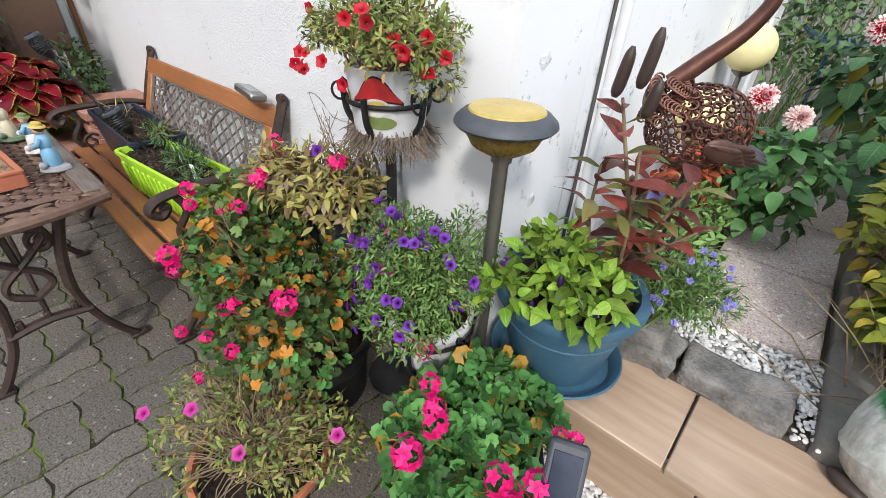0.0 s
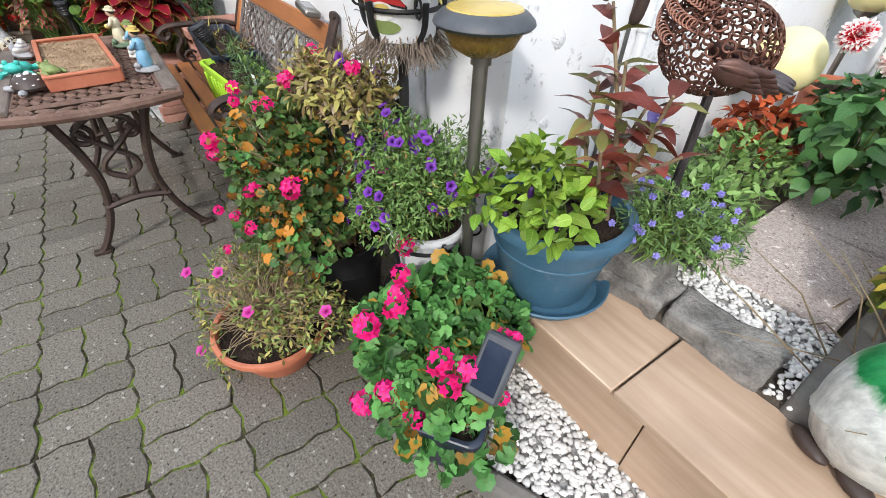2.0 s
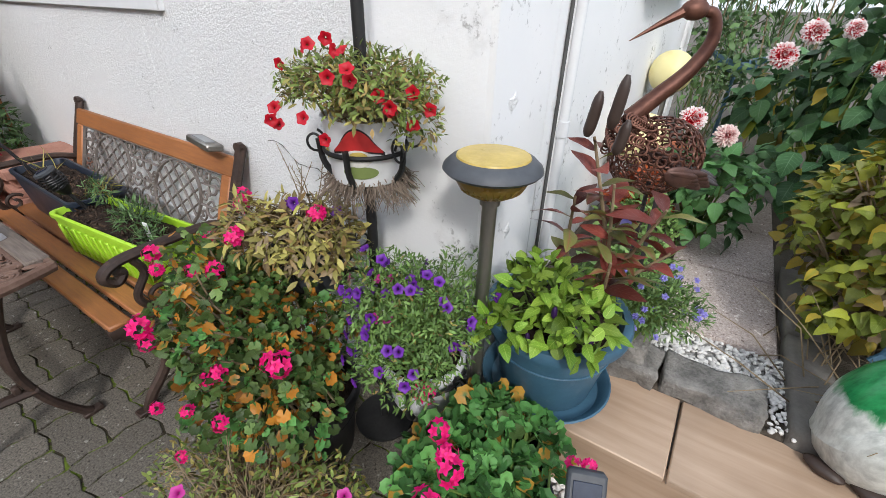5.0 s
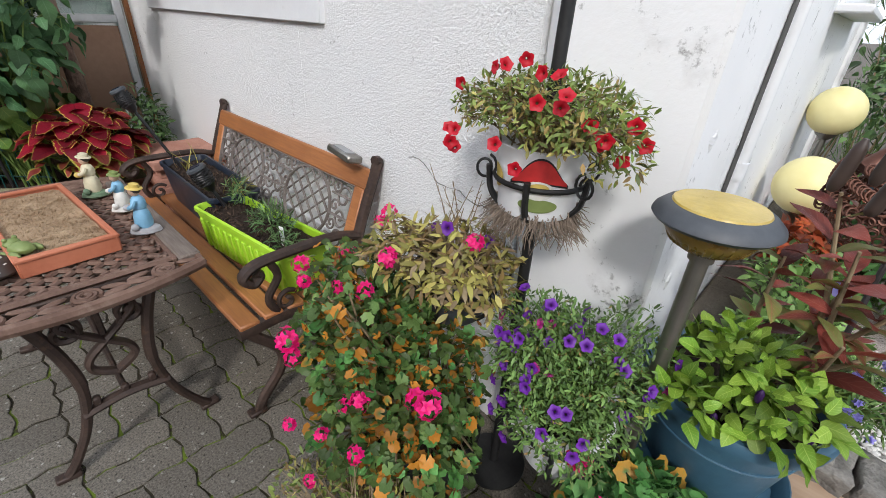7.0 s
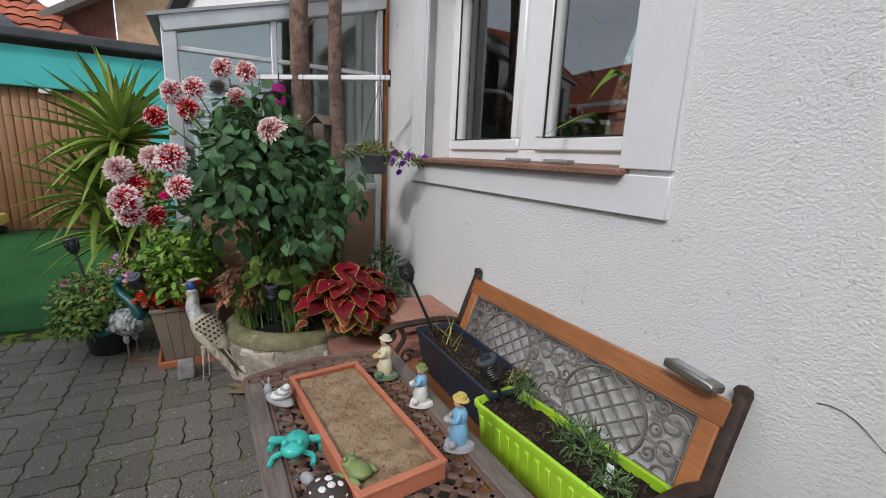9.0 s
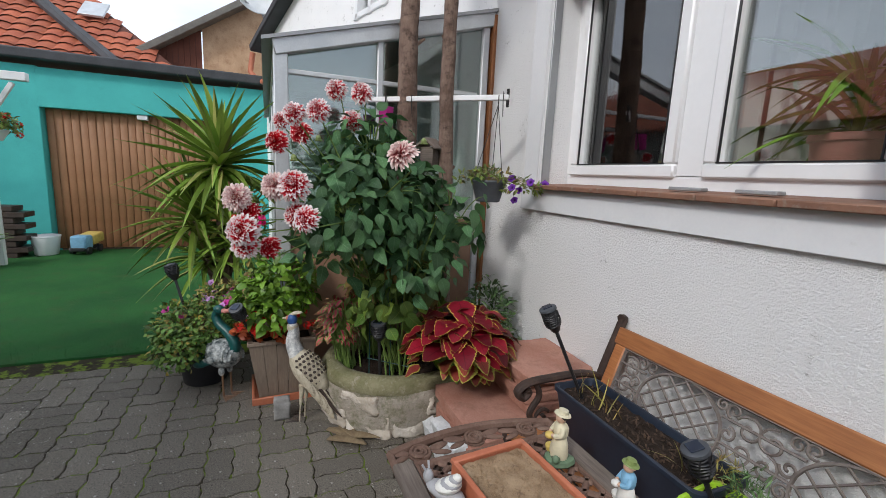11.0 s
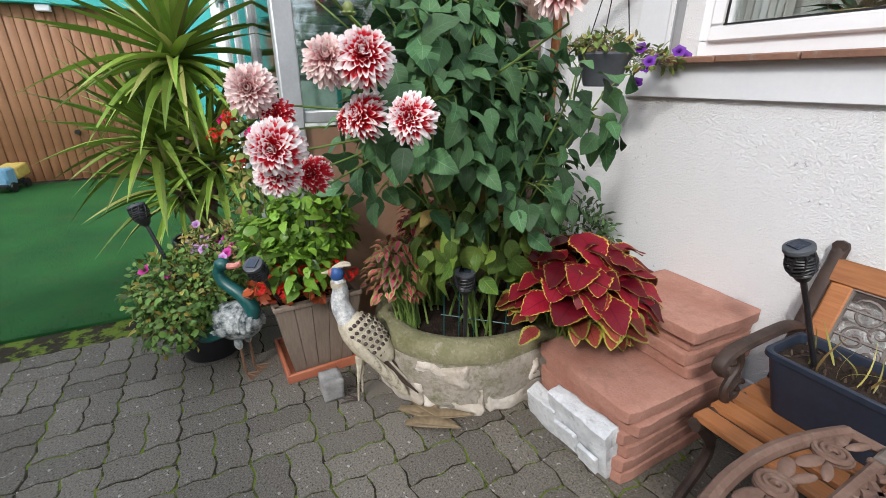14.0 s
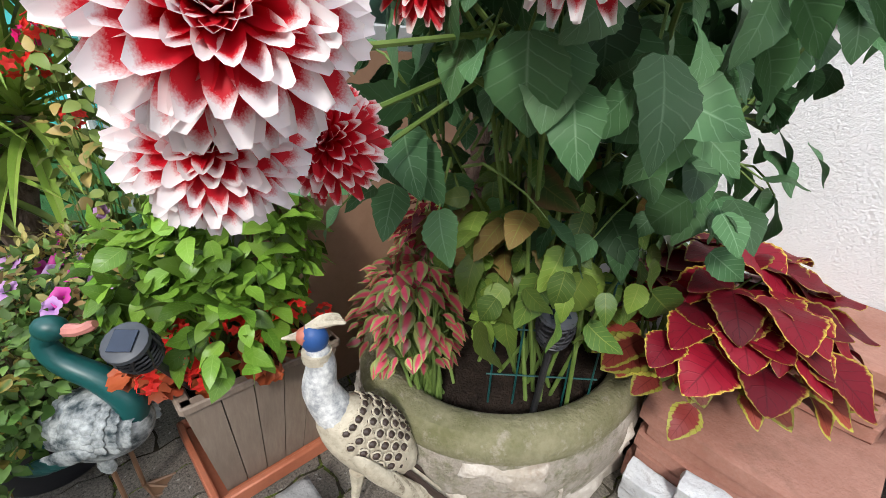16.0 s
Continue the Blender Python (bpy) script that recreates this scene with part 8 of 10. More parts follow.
# ---- red coleus ----
def coleus(name, label, base, c, r, n, size, material, material2, seed, tpl=TOOTH):
    rg = np.random.default_rng(seed)
    t = potted(name, label, base)
    s, s2, st = Shape(), Shape(), Shape()
    m1 = int(n * 0.62)
    P, d_ = dome(rg, n, c, r, -0.25, 0.72)
    D = d_ * np.array([1, 1, 0.30]) + rg.normal(0, 0.18, (n, 3)) - np.array([0, 0, 0.30])
    N = np.array([0, 0, 0.8]) + d_ * 1.0 + rg.normal(0, 0.14, (n, 3))
    S = size[0] + (size[1] - size[0]) * rg.random(n)
    hi = P[:, 2] > np.quantile(P[:, 2], 1 - m1 / n)
    s.many(tpl, leaf_mats(P[hi] - D[hi] / np.linalg.norm(D[hi], axis=1, keepdims=True) * S[hi, None] * 0.45, D[hi], N[hi], S[hi], rg))
    lo = ~hi
    s2.many(tpl, leaf_mats(P[lo] - D[lo] / np.linalg.norm(D[lo], axis=1, keepdims=True) * S[lo, None] * 0.45, D[lo], N[lo], S[lo] * 0.8, rg))
    part("leaves", shifted(s, base), material, t)
    part("lower_leaves", shifted(s2, base), material2, t)
    stems(st, rg, base, [c + (p - np.asarray(c)) * 0.8 for p in P[::4]], 0.005, 0, 6, 0.03)
    part("stalk_growth", shifted(st, base), L_STEM, t)
    return t


coleus("red_coleus", "large red coleus with yellow-edged leaves spilling over the planter rim", (-3.36, 0.30, 0.27), (-3.24, 0.26, 0.50), (0.25, 0.29, 0.24), 150, (0.085, 0.155), L_COLEUS, L_COLEUS2, 5)
coleus("pink_coleus", "small pink and olive coleus on the planter rim", (-3.72, -0.22, 0.27), (-3.74, -0.27, 0.48), (0.15, 0.13, 0.20), 230, (0.03, 0.062), L_COLEUS3, L_COLEUS3, 6, leaf_tpl(6, 0.6, 0.3))

coleus("dark_coleus", "dark red small-leaved coleus behind the pink one", (-3.85, -0.05, 0.27), (-3.86, -0.08, 0.60), (0.13, 0.13, 0.22), 240, (0.03, 0.06), L_COLEUS, L_COLEUS3, 9, leaf_tpl(6, 0.6, 0.3))

# gladiolus-like straps and small greens by the wall
rg = np.random.default_rng(33)
t = potted("strap_plant", "light green strap leaves between dahlia and wall", (-3.52, 0.33, 0.26))
s = Shape()
n = 16
D = np.stack([rg.normal(0.1, 0.28, n), rg.normal(0, 0.28, n), np.full(n, 1.0)], 1)
P = np.stack([rg.normal(0, 0.05, n), rg.normal(0, 0.05, n), np.zeros(n)], 1)
s.many(leaf_tpl(8, 0.11, 0.12, 0.2, "strap"), leaf_mats(P, D, rg.normal(0, 1, (n, 3)), 0.30 + 0.2 * rg.random(n), rg))
part("leaves", s, L_BEGON, t)
t = potted("wall_shrub", "small dark green shrub growing beside the wall", (-3.62, 0.62, 0.0))
s = Shape()
bush_leaves(s, rg, 420, (0, 0, 0.55), (0.17, 0.13, 0.22), SMALL, (0.03, 0.055))
bush_leaves(s, rg, 200, (0.12, 0.0, 0.42), (0.14, 0.12, 0.12), SMALL, (0.03, 0.05))
part("leaves", s, L_HEDGE, t)
st = Shape()
stems(st, rg, (0, 0, 0), [(0, 0, 0.6), (0.05, 0.03, 0.55), (-0.06, 0, 0.5), (0.13, 0, 0.45)], 0.006)
part("stalk_growth", st, L_TWIG, t)
t = thing("white_ladder", "tiny white wooden ladder trellis stuck among the greens", "plant support", (-3.60, 0.56, 0.40), rz=30)
s = Shape()
for x in (-0.03, 0.03):
    s.box((x, 0, 0.15), (0.012, 0.01, 0.30), bevel=0.003)
for z in (0.10, 0.18, 0.26):
    s.box((0, 0, z), (0.07, 0.008, 0.012), bevel=0.003)
part("rungs", s, M_WHITEWOOD, t)

# ---- tub plants ----
rg = np.random.default_rng(44)
base = (-4.09, -0.565, 0.36)
t = potted("lime_tub_plant", "bright green leafy plant filling the square tub", base)
s, st = Shape(), Shape()
for c, r, n in (((-4.07, -0.53, 0.66), (0.18, 0.18, 0.21), 420), ((-3.95, -0.60, 0.54), (0.13, 0.14, 0.15), 200), ((-4.12, -0.70, 0.58), (0.14, 0.13, 0.16), 190)):
    P, d_ = bush_leaves(s, rg, n, c, r, OVATE, (0.040, 0.075), 0.6, 0.4, 0.35, -0.5)
    stems(st, rg, base, P[::12], 0.0035)
part("leaves", shifted(s, base), L_BEGON, t)
part("stalk_growth", shifted(st, base), L_STEM, t)
t = potted("red_begonia", "small scarlet begonias at the tub's front edge", (-3.98, -0.70, 0.37))
s = Shape()
for c in ((0.02, -0.02, 0.05), (0.06, 0.14, 0.06), (-0.04, -0.06, 0.05)):
    bush_leaves(s, rg, 45, c, (0.06, 0.06, 0.05), ROUND, (0.035, 0.05))
part("leaves", s, L_AUTUMN, t, "reddish small leaves")
for k in range(22):
    p = (-3.95 + rg.normal(0.02, 0.03), -0.74 + (0.26 if k > 12 else 0) + rg.normal(0, 0.045), 0.45 + rg.random() * 0.11)
    flower(t, "clusterC", F_SCARLET, p, (0.6, -0.5, 0.7), 0.06)

# ---- left spreading petunia ----
rg = np.random.default_rng(45)
base = (-4.38, -1.02, 0.22)
t = potted("trailing_petunia", "spreading petunia with small pink and lilac flowers and yellowing leaves", base)
s, st, dr = Shape(), Shape(), Shape()
for c, r, n in (((-4.36, -1.05, 0.36), (0.28, 0.26, 0.18), 1500), ((-4.50, -0.88, 0.42), (0.25, 0.22, 0.16), 800), ((-4.2, -1.13, 0.28), (0.17, 0.15, 0.14), 520)):
    P, d_ = bush_leaves(s, rg, n, c, r, OVATE, (0.022, 0.042), 0.6, 0.6, 0.15, -0.6)
    stems(st, rg, base, P[::26], 0.0025)
bush_leaves(dr, rg, 420, (-4.52, -0.88, 0.50), (0.24, 0.22, 0.10), SMALL, (0.02, 0.04))
part("leaves", shifted(s, base), L_TRAIL, t)
part("dry_growth", shifted(dr, base), L_DRY, t, "dry straw-coloured growth")
part("stalk_growth", shifted(st, base), L_TWIG, t)
for k in range(22):
    p = np.array((-4.46, -0.96, 0.46)) + rg.normal(0, 1, 3) * (0.16, 0.14, 0.05)
    flower(t, "disc", (F_LILAC, F_MAGENTA, F_LILAC)[k % 3], p + np.array((0.0, 0.0, 0.06)), (0.6, -0.5, 0.8), 0.05)

# ---- yucca ----
rg = np.random.default_rng(46)
base = (-5.15, -0.98, 0.33)
t = potted("yucca", "tall yucca with sword-shaped green leaves in a dark pot", base)
s, st = Shape(), Shape()
tplY = leaf_tpl(7, 0.098, 0.10, 0.5, "strap")
tplY2 = leaf_tpl(7, 0.102, 0.42, 0.5, "strap")
for c, n, L0, lo in (((0.0, 0.02, 1.06), 95, 0.62, -0.35), ((-0.02, -0.16, 0.62), 60, 0.55, -0.25), ((0.08, 0.12, 0.50), 60, 0.50, -0.3), ((0.05, -0.10, 0.34), 44, 0.46, -0.3)):
    z = lo + (1 - lo) * (np.arange(n) + 0.5) / n
    a = np.arange(n) * 2.39996
    q = np.sqrt(np.maximum(0, 1 - z * z))
    d_ = np.stack([q * np.cos(a), q * np.sin(a), z], 1)
    P = np.asarray(c) + np.stack([np.zeros(n), np.zeros(n), (z - 0.4) * 0.12], 1)
    M = leaf_mats(P, d_ + rg.normal(0, 0.06, (n, 3)), np.array([0, 0, 1.0]) + d_ * 0.2, L0 * (0.75 + 0.35 * rg.random(n)), rg)
    s.many(tplY, M[z > 0.25])
    s.many(tplY2, M[z <= 0.25])
    st.tube([(0, 0, -0.05), (c[0] * 0.5, c[1] * 0.5, c[2] * 0.5), c], [0.035, 0.032, 0.028], 10)
part("leaves", s, L_YUCCA, t)
part("trunk", st, M_BARK, t)
# red bedding flowers behind the tub
rg = np.random.default_rng(47)
base = (-4.85, -0.72, 0.0)
t = potted("climber", "thin climbing plant with small red flowers by the porch post", base)
s, st = Shape(), Shape()
P, d_ = bush_leaves(s, rg, 260, (-4.72, -0.72, 0.78), (0.11, 0.10, 0.50), OVATE, (0.035, 0.06), 0.5, 0.6, 0.3, -0.9)
stems(st, rg, base, P[::14], 0.003)
part("leaves", shifted(s, base), L_PETUN, t)
part("stalk_growth", shifted(st, base), L_STEM, t)
for k in range(7):
    flower(t, "clusterB", F_PINK if k % 2 else F_SCARLET, (-4.70 + rg.normal(0, 0.05), -0.76 + rg.normal(0, 0.06), 1.05 + rg.normal(0, 0.10)), (0.7, -0.3, 0.4), 0.075)

# ---- tree trunks, cross bar and things hung on it ----
for nm, (x, y), r, lean_ in (("a", (-3.994, 0.185), 0.058, 0.03), ("b", (-3.761, 0.351), 0.040, 0.02)):
    rgt = random.Random(nm)
    tree = thing("pine_tree", "slender pine trunk with flaky reddish-brown bark rising from the planter", "tree", (x, y, 0.24), "pine trunks")
    s = Shape()
    zs = np.linspace(0, 4.6, 70)
    v, f = [], []
    nseg = 16
    for i, z in enumerate(zs):
        rr = r * (1.12 - 0.07 * z)
        for j in range(nseg):
            a = 2 * math.pi * j / nseg
            k = 1 + 0.13 * noise.noise(Vector((math.cos(a) * 2.6, math.sin(a) * 2.6, z * 5 + x * 7))) + 0.08 * noise.noise(Vector((math.cos(a) * 6, math.sin(a) * 6, z * 16)))
            v.append((lean_ * z * 0.2 + rr * k * math.cos(a) + 0.02 * math.sin(z * 1.7), rr * k * math.sin(a) + 0.015 * math.sin(z * 2.3 + 1), z))
    for i in range(len(zs) - 1):
        for j in range(nseg):
            f.append([i * nseg + j, i * nseg + (j + 1) % nseg, (i + 1) * nseg + (j + 1) % nseg, (i + 1) * nseg + j])
    f.append([(len(zs) - 1) * nseg + j for j in range(nseg)])
    s.raw(v, f)
    for k in range(5):
        a, z = rgt.uniform(0, 6.28), rgt.uniform(0.9, 2.6)
        s.tube([(r * 0.7 * math.cos(a), r * 0.7 * math.sin(a), z), (r * 1.5 * math.cos(a), r * 1.5 * math.sin(a), z + 0.03)], [0.013, 0.007], 6)
    part("trunk", s, M_BARK, tree)
    s, st = Shape(), Shape()
    rgn = np.random.default_rng(3 if nm == "a" else 4)
    for k in range(13):
        a, z = rgt.uniform(0, 6.28), rgt.uniform(2.75, 4.6)
        ln = rgt.uniform(0.5, 1.0)
        tipp = Vector((ln * math.cos(a), ln * math.sin(a), z + rgt.uniform(-0.25, 0.15)))
        root = Vector((0, 0, z))
        st.tube([root, root.lerp(tipp, 0.5) + Vector((0, 0, 0.05)), tipp], [0.018, 0.011, 0.004], 6)
        q = rgn.random(170)
        P = np.array([root.lerp(tipp, 0.3 + 0.7 * w_) for w_ in q]) + rgn.normal(0, 0.06, (170, 3))
        D = np.array(tipp - root)[None] * 0.6 + rgn.normal(0, 0.5, (170, 3))
        s.many(leaf_tpl(2, 0.12, 0.1, 0, "lance"), leaf_mats(P, D, rgn.normal(0, 1, (170, 3)), 0.07 + 0.05 * rgn.random(170), rgn))
    part("limbs", st, M_BARK, tree)
    part("crown", s, L_PINE, tree, "dark green needle tufts")

bar_t = thing("cross_bar", "white metal cross bar tied between the trunks", "bar", (-3.905, 0.182, 1.81))
s = Shape()
c, sz, r = beam((0.40, 0.42, 0.0), (-0.42, -0.43, 0.01), 0.026, 0.03)
s.box(c, sz, r, bevel=0.004)
part("bar", s, M_PVC, bar_t)
s = Shape()
for q in (-0.55, -0.3, 0.0, 0.32, 0.95):
    x, y = 0.40 * q, 0.42 * q
    s.tube([(x, y, 0.02), (x + 0.012, y - 0.01, 0.03), (x + 0.014, y - 0.012, -0.02), (x, y, -0.10)], 0.0022, 5)
s.tube([(0.395, 0.415, 0.045), (0.395, 0.415, -0.05)], 0.009, 6)
part("hooks", s, M_BLACKIRON, bar_t, "black wire hooks")

hb = thing("hanging_basket", "dark grey hanging pot with trailing violet petunias", "hanging basket", (-3.496, 0.504, 1.245))
s = Shape().lathe([(0.060, 0.0), (0.066, 0.004), (0.088, 0.085), (0.092, 0.09), (0.098, 0.11), (0.094, 0.118), (0.085, 0.112), (0.082, 0.09), (0.001, 0.088)], n=28)
part("pot", s, M_GREYPLAS, hb)
s = Shape()
top_ = Vector((0.0, 0.03, 0.52))
for a in (0.4, 2.5, 4.6):
    s.tube([(0.092 * math.cos(a), 0.092 * math.sin(a), 0.11), top_], 0.0022, 5)
s.tube([top_, top_ + Vector((0.0, 0.0, 0.05))], 0.003, 5)
part("hanger", s, M_BLACK, hb, "thin dark hanger strings")
rg = np.random.default_rng(51)
s, st = Shape(), Shape()
P1, _ = bush_leaves(s, rg, 190, (0, 0, 0.14), (0.11, 0.11, 0.05), SMALL, (0.025, 0.04))
P2, _ = bush_leaves(s, rg, 120, (0.09, 0.16, 0.08), (0.07, 0.12, 0.06), SMALL, (0.025, 0.04))
P3, _ = bush_leaves(s, rg, 60, (-0.06, -0.10, 0.12), (0.06, 0.06, 0.05), SMALL, (0.025, 0.04))
stems(st, rg, (0, 0, 0.10), np.concatenate([P1[::7], P2[::5], P3[::5]]), 0.0016)
part("leaves", s, L_PETUN, hb)
part("stalk_growth", st, L_TWIG, hb)
for k in range(9):
    p = np.array((-3.45, 0.60, 1.36)) + rg.normal(0, 1, 3) * (0.06, 0.09, 0.045)
    flower(hb, "disc", F_PURPLE, p, (0.4, -0.6, 0.4), 0.042)
flower(hb, "disc", F_PURPLE, (-3.359, 0.773, 1.351), (0.5, -0.6, 0.3), 0.05)

ln = thing("pink_lantern", "small pink pierced metal lantern hung on the bar", "lantern", (-3.93, 0.03, 1.64))
s = Shape().lathe([(0.040, 0.0), (0.042, 0.005), (0.042, 0.11), (0.044, 0.115), (0.036, 0.118), (0.034, 0.10), (0.034, 0.01)], n=24)
for k in range(5):
    s.ball((0.042 * math.cos(k * 1.25), 0.042 * math.sin(k * 1.25), 0.06), (0.008, 0.008, 0.014), 8)
part("can", s, F_MAGENTA, ln)
s = Shape().tube([(0.04, 0, 0.11), (0.0, 0, 0.18), (-0.04, 0, 0.11)], 0.0018, 5)
part("handle", s, M_BLACKIRON, ln)
bh = thing("bird_house", "small weathered wooden bird house on the slender trunk", "bird house", (-3.80, 0.285, 1.43), rz=35)
s = Shape().box((0, -0.03, 0.05), (0.09, 0.08, 0.11), bevel=0.004)
part("box", s, M_GREYWOOD, bh)
s = Shape()
s.box((-0.035, -0.035, 0.125), (0.10, 0.12, 0.012), rot=(0, -38, 0), bevel=0.003)
s.box((0.035, -0.035, 0.125), (0.10, 0.12, 0.012), rot=(0, 38, 0), bevel=0.003)
part("roof", s, M_GREYWOOD, bh)

# ---- planter seedlings on the bench ----
rg = np.random.default_rng(52)
t = potted("seedlings", "ferny dark green seedlings in the lime window-box", (-1.785, 0.49, 0.52))
s = Shape()
for c, r, n in (((0.08, 0.01, 0.055), (0.11, 0.06, 0.06), 420), ((-0.20, 0.02, 0.07), (0.05, 0.04, 0.08), 160), ((0.20, -0.01, 0.03), (0.06, 0.05, 0.03), 120)):
    bush_leaves(s, rg, n, c, r, leaf_tpl(2, 0.16, 0.2, 0, "lance"), (0.02, 0.042), 0.6, 0.7, -0.2, -0.3, 0.2)
part("leaves", s, L_HEDGE, t)
t = thing("plant_label", "white plastic plant label stuck in the soil", "plant label", (-1.60, 0.485, 0.52), rz=20)
s = Shape().box((0, 0, 0.035), (0.018, 0.002, 0.085), rot=(6, 4, 0), bevel=0.0008)
part("label", s, M_PVC, t)
t = potted("bulb_shoots", "pale wilting bulb shoots in the navy window-box", (-2.375, 0.53, 0.535))
s = Shape()
n = 15
P = np.stack([rg.normal(-0.16, 0.06, n), rg.normal(0, 0.03, n), np.zeros(n)], 1)
P[11:, 0] = 0.22
s.many(leaf_tpl(6, 0.05, 0.5, 0.2, "strap"), leaf_mats(P, np.stack([rg.normal(0, 0.4, n), rg.normal(0, 0.4, n), np.ones(n)], 1), rg.normal(0, 1, (n, 3)), 0.07 + 0.07 * rg.random(n), rg))
bush_leaves(s, rg, 90, (0.29, 0.03, 0.03), (0.04, 0.04, 0.06), leaf_tpl(2, 0.16, 0.2, 0, "lance"), (0.02, 0.04))
part("shoots", s, L_DRY, t)

# ---- pole baskets ----
def mound(name, label, base, domes, tpl, size, mat_, mat2=None, share2=0.0, seed=1, stem=L_STEM, droop=0.15, every=18, jitter=0.6, stem_r=0.0022, low=-0.35):
    rg = np.random.default_rng(seed)
    t = potted(name, label, base)
    s, s2, st = Shape(), Shape(), Shape()
    allP = []
    for c, r, n in domes:
        n2 = int(n * share2)
        P, d_ = bush_leaves(s, rg, n - n2, c, r, tpl, size, 0.6, jitter, droop, low)
        allP.append((P, d_))
        if n2:
            bush_leaves(s2, rg, n2, (c[0], c[1], c[2] - r[2] * 0.15), [q * 0.95 for q in r], tpl, size, 0.6, jitter, droop + 0.2, low)
        stems(st, rg, base, P[::every], stem_r)
    part("leaves", shifted(s, base), mat_, t)
    if s2.n:
        part("dry_leaves", shifted(s2, base), mat2, t, "dry faded leaves")
    part("stalk_growth", shifted(st, base), stem, t)
    return t, np.concatenate([a for a, b in allP]), np.concatenate([b for a, b in allP]), rg


t, P, Dn, rg = mound("red_petunia", "red-flowered petunia mound in the enamel pot", (-0.774, 0.69, 1.01),
                     [((-0.775, 0.68, 1.088), (0.185, 0.16, 0.086), 1900), ((-0.67, 0.62, 1.07), (0.11, 0.10, 0.065), 520), ((-0.88, 0.66, 1.07), (0.11, 0.09, 0.065), 480), ((-0.60, 0.66, 1.02), (0.05, 0.06, 0.09), 260)],
                     leaf_tpl(3, 0.36, 0.2, 0.1, "lance"), (0.012, 0.023), L_PETUN, L_DRY, 0.28, 61, L_TWIG, low=-0.15)
reds = [(-0.965, 0.60, 1.035), (-0.945, 0.575, 1.015), (-0.905, 0.555, 1.012), (-0.955, 0.62, 1.125), (-0.83, 0.60, 1.175), (-0.80, 0.62, 1.185), (-0.74, 0.58, 1.17), (-0.68, 0.555, 1.125), (-0.635, 0.58, 1.10), (-0.615, 0.59, 1.075), (-0.585, 0.62, 1.045), (-0.60, 0.57, 1.085), (-0.74, 0.535, 1.01), (-0.87, 0.62, 1.165), (-0.56, 0.64, 1.075), (-0.895, 0.531, 1.027), (-0.71, 0.53, 1.13), (-0.66, 0.53, 1.15), (-0.90, 0.545, 1.05), (-0.78, 0.52, 1.05), (-0.57, 0.60, 1.11), (-0.69, 0.55, 1.175)]
for i, p in enumerate(reds):
    flower(t, "disc", F_RED, p, (0.45 + rg.normal(0, 0.45), -0.8, 0.35 + rg.normal(0, 0.4)), 0.027)
t, P, Dn, rg = mound("dry_petunia", "half-dried yellowish petunia in the dark ring pot", (-0.93, 0.62, 0.68),
                     [((-0.92, 0.58, 0.735), (0.17, 0.16, 0.075), 620), ((-1.03, 0.52, 0.72), (0.11, 0.10, 0.09), 330), ((-0.83, 0.56, 0.70), (0.10, 0.10, 0.08), 260)],
                     leaf_tpl(3, 0.34, 0.25, 0.1, "lance"), (0.024, 0.042), L_DRY, L_TWIG, 0.22, 62, L_TWIG, every=9)
for i in range(3):
    p = P[(i * 97) % len(P)]
    flower(t, "disc", F_PURPLE, p + np.array([0.01, -0.02, 0.01]), (0.4, -0.8, 0.4), 0.034)
s = Shape()
for k in range(12):
    a = rg.random() * 6.28
    p = Vector((-0.93 + 0.1 * math.cos(a), 0.62 + 0.06 * math.sin(a), 0.74))
    q = p + Vector((rg.normal(0, 0.03), rg.normal(0, 0.03), 0.07 + 0.10 * rg.random()))
    s.tube([p, p.lerp(q, 0.5) + Vector((0.006, 0, 0)), q], [0.0018, 0.0014, 0.0008], 5)
    for j in range(5):
        c0 = p.lerp(q, 0.3 + 0.15 * j)
        s.tube([c0, c0 + Vector((rg.normal(0, 0.012), rg.normal(0, 0.012), 0.012))], [0.001, 0.0005], 4)
part("dry_growth", shifted(s, (-0.93, 0.62, 0.68)), L_TWIG, t, "bare dead twigs")

t, P, Dn, rg = mound("purple_calibrachoa", "calibrachoa mound dotted with purple flowers", (-0.575, 0.635, 0.44),
                     [((-0.565, 0.60, 0.60), (0.17, 0.15, 0.13), 2600), ((-0.54, 0.50, 0.54), (0.12, 0.09, 0.10), 1200), ((-0.64, 0.58, 0.64), (0.12, 0.12, 0.12), 1000), ((-0.50, 0.68, 0.66), (0.09, 0.09, 0.10), 420)],
                     leaf_tpl(3, 0.32, 0.15, 0.1, "lance"), (0.011, 0.021), L_CALIB, L_DRY, 0.06, 63)
front = [i for i in range(len(P)) if Dn[i][1] < 0.2 and Dn[i][2] > -0.3]
for k in range(52):
    i = front[(k * 61) % len(front)]
    flower(t, "disc", F_PURPLE if k % 9 else F_MAGENTA, P[i] + Dn[i] * 0.018, Dn[i] + np.array([0.2, -0.5, 0.2]), 0.025)

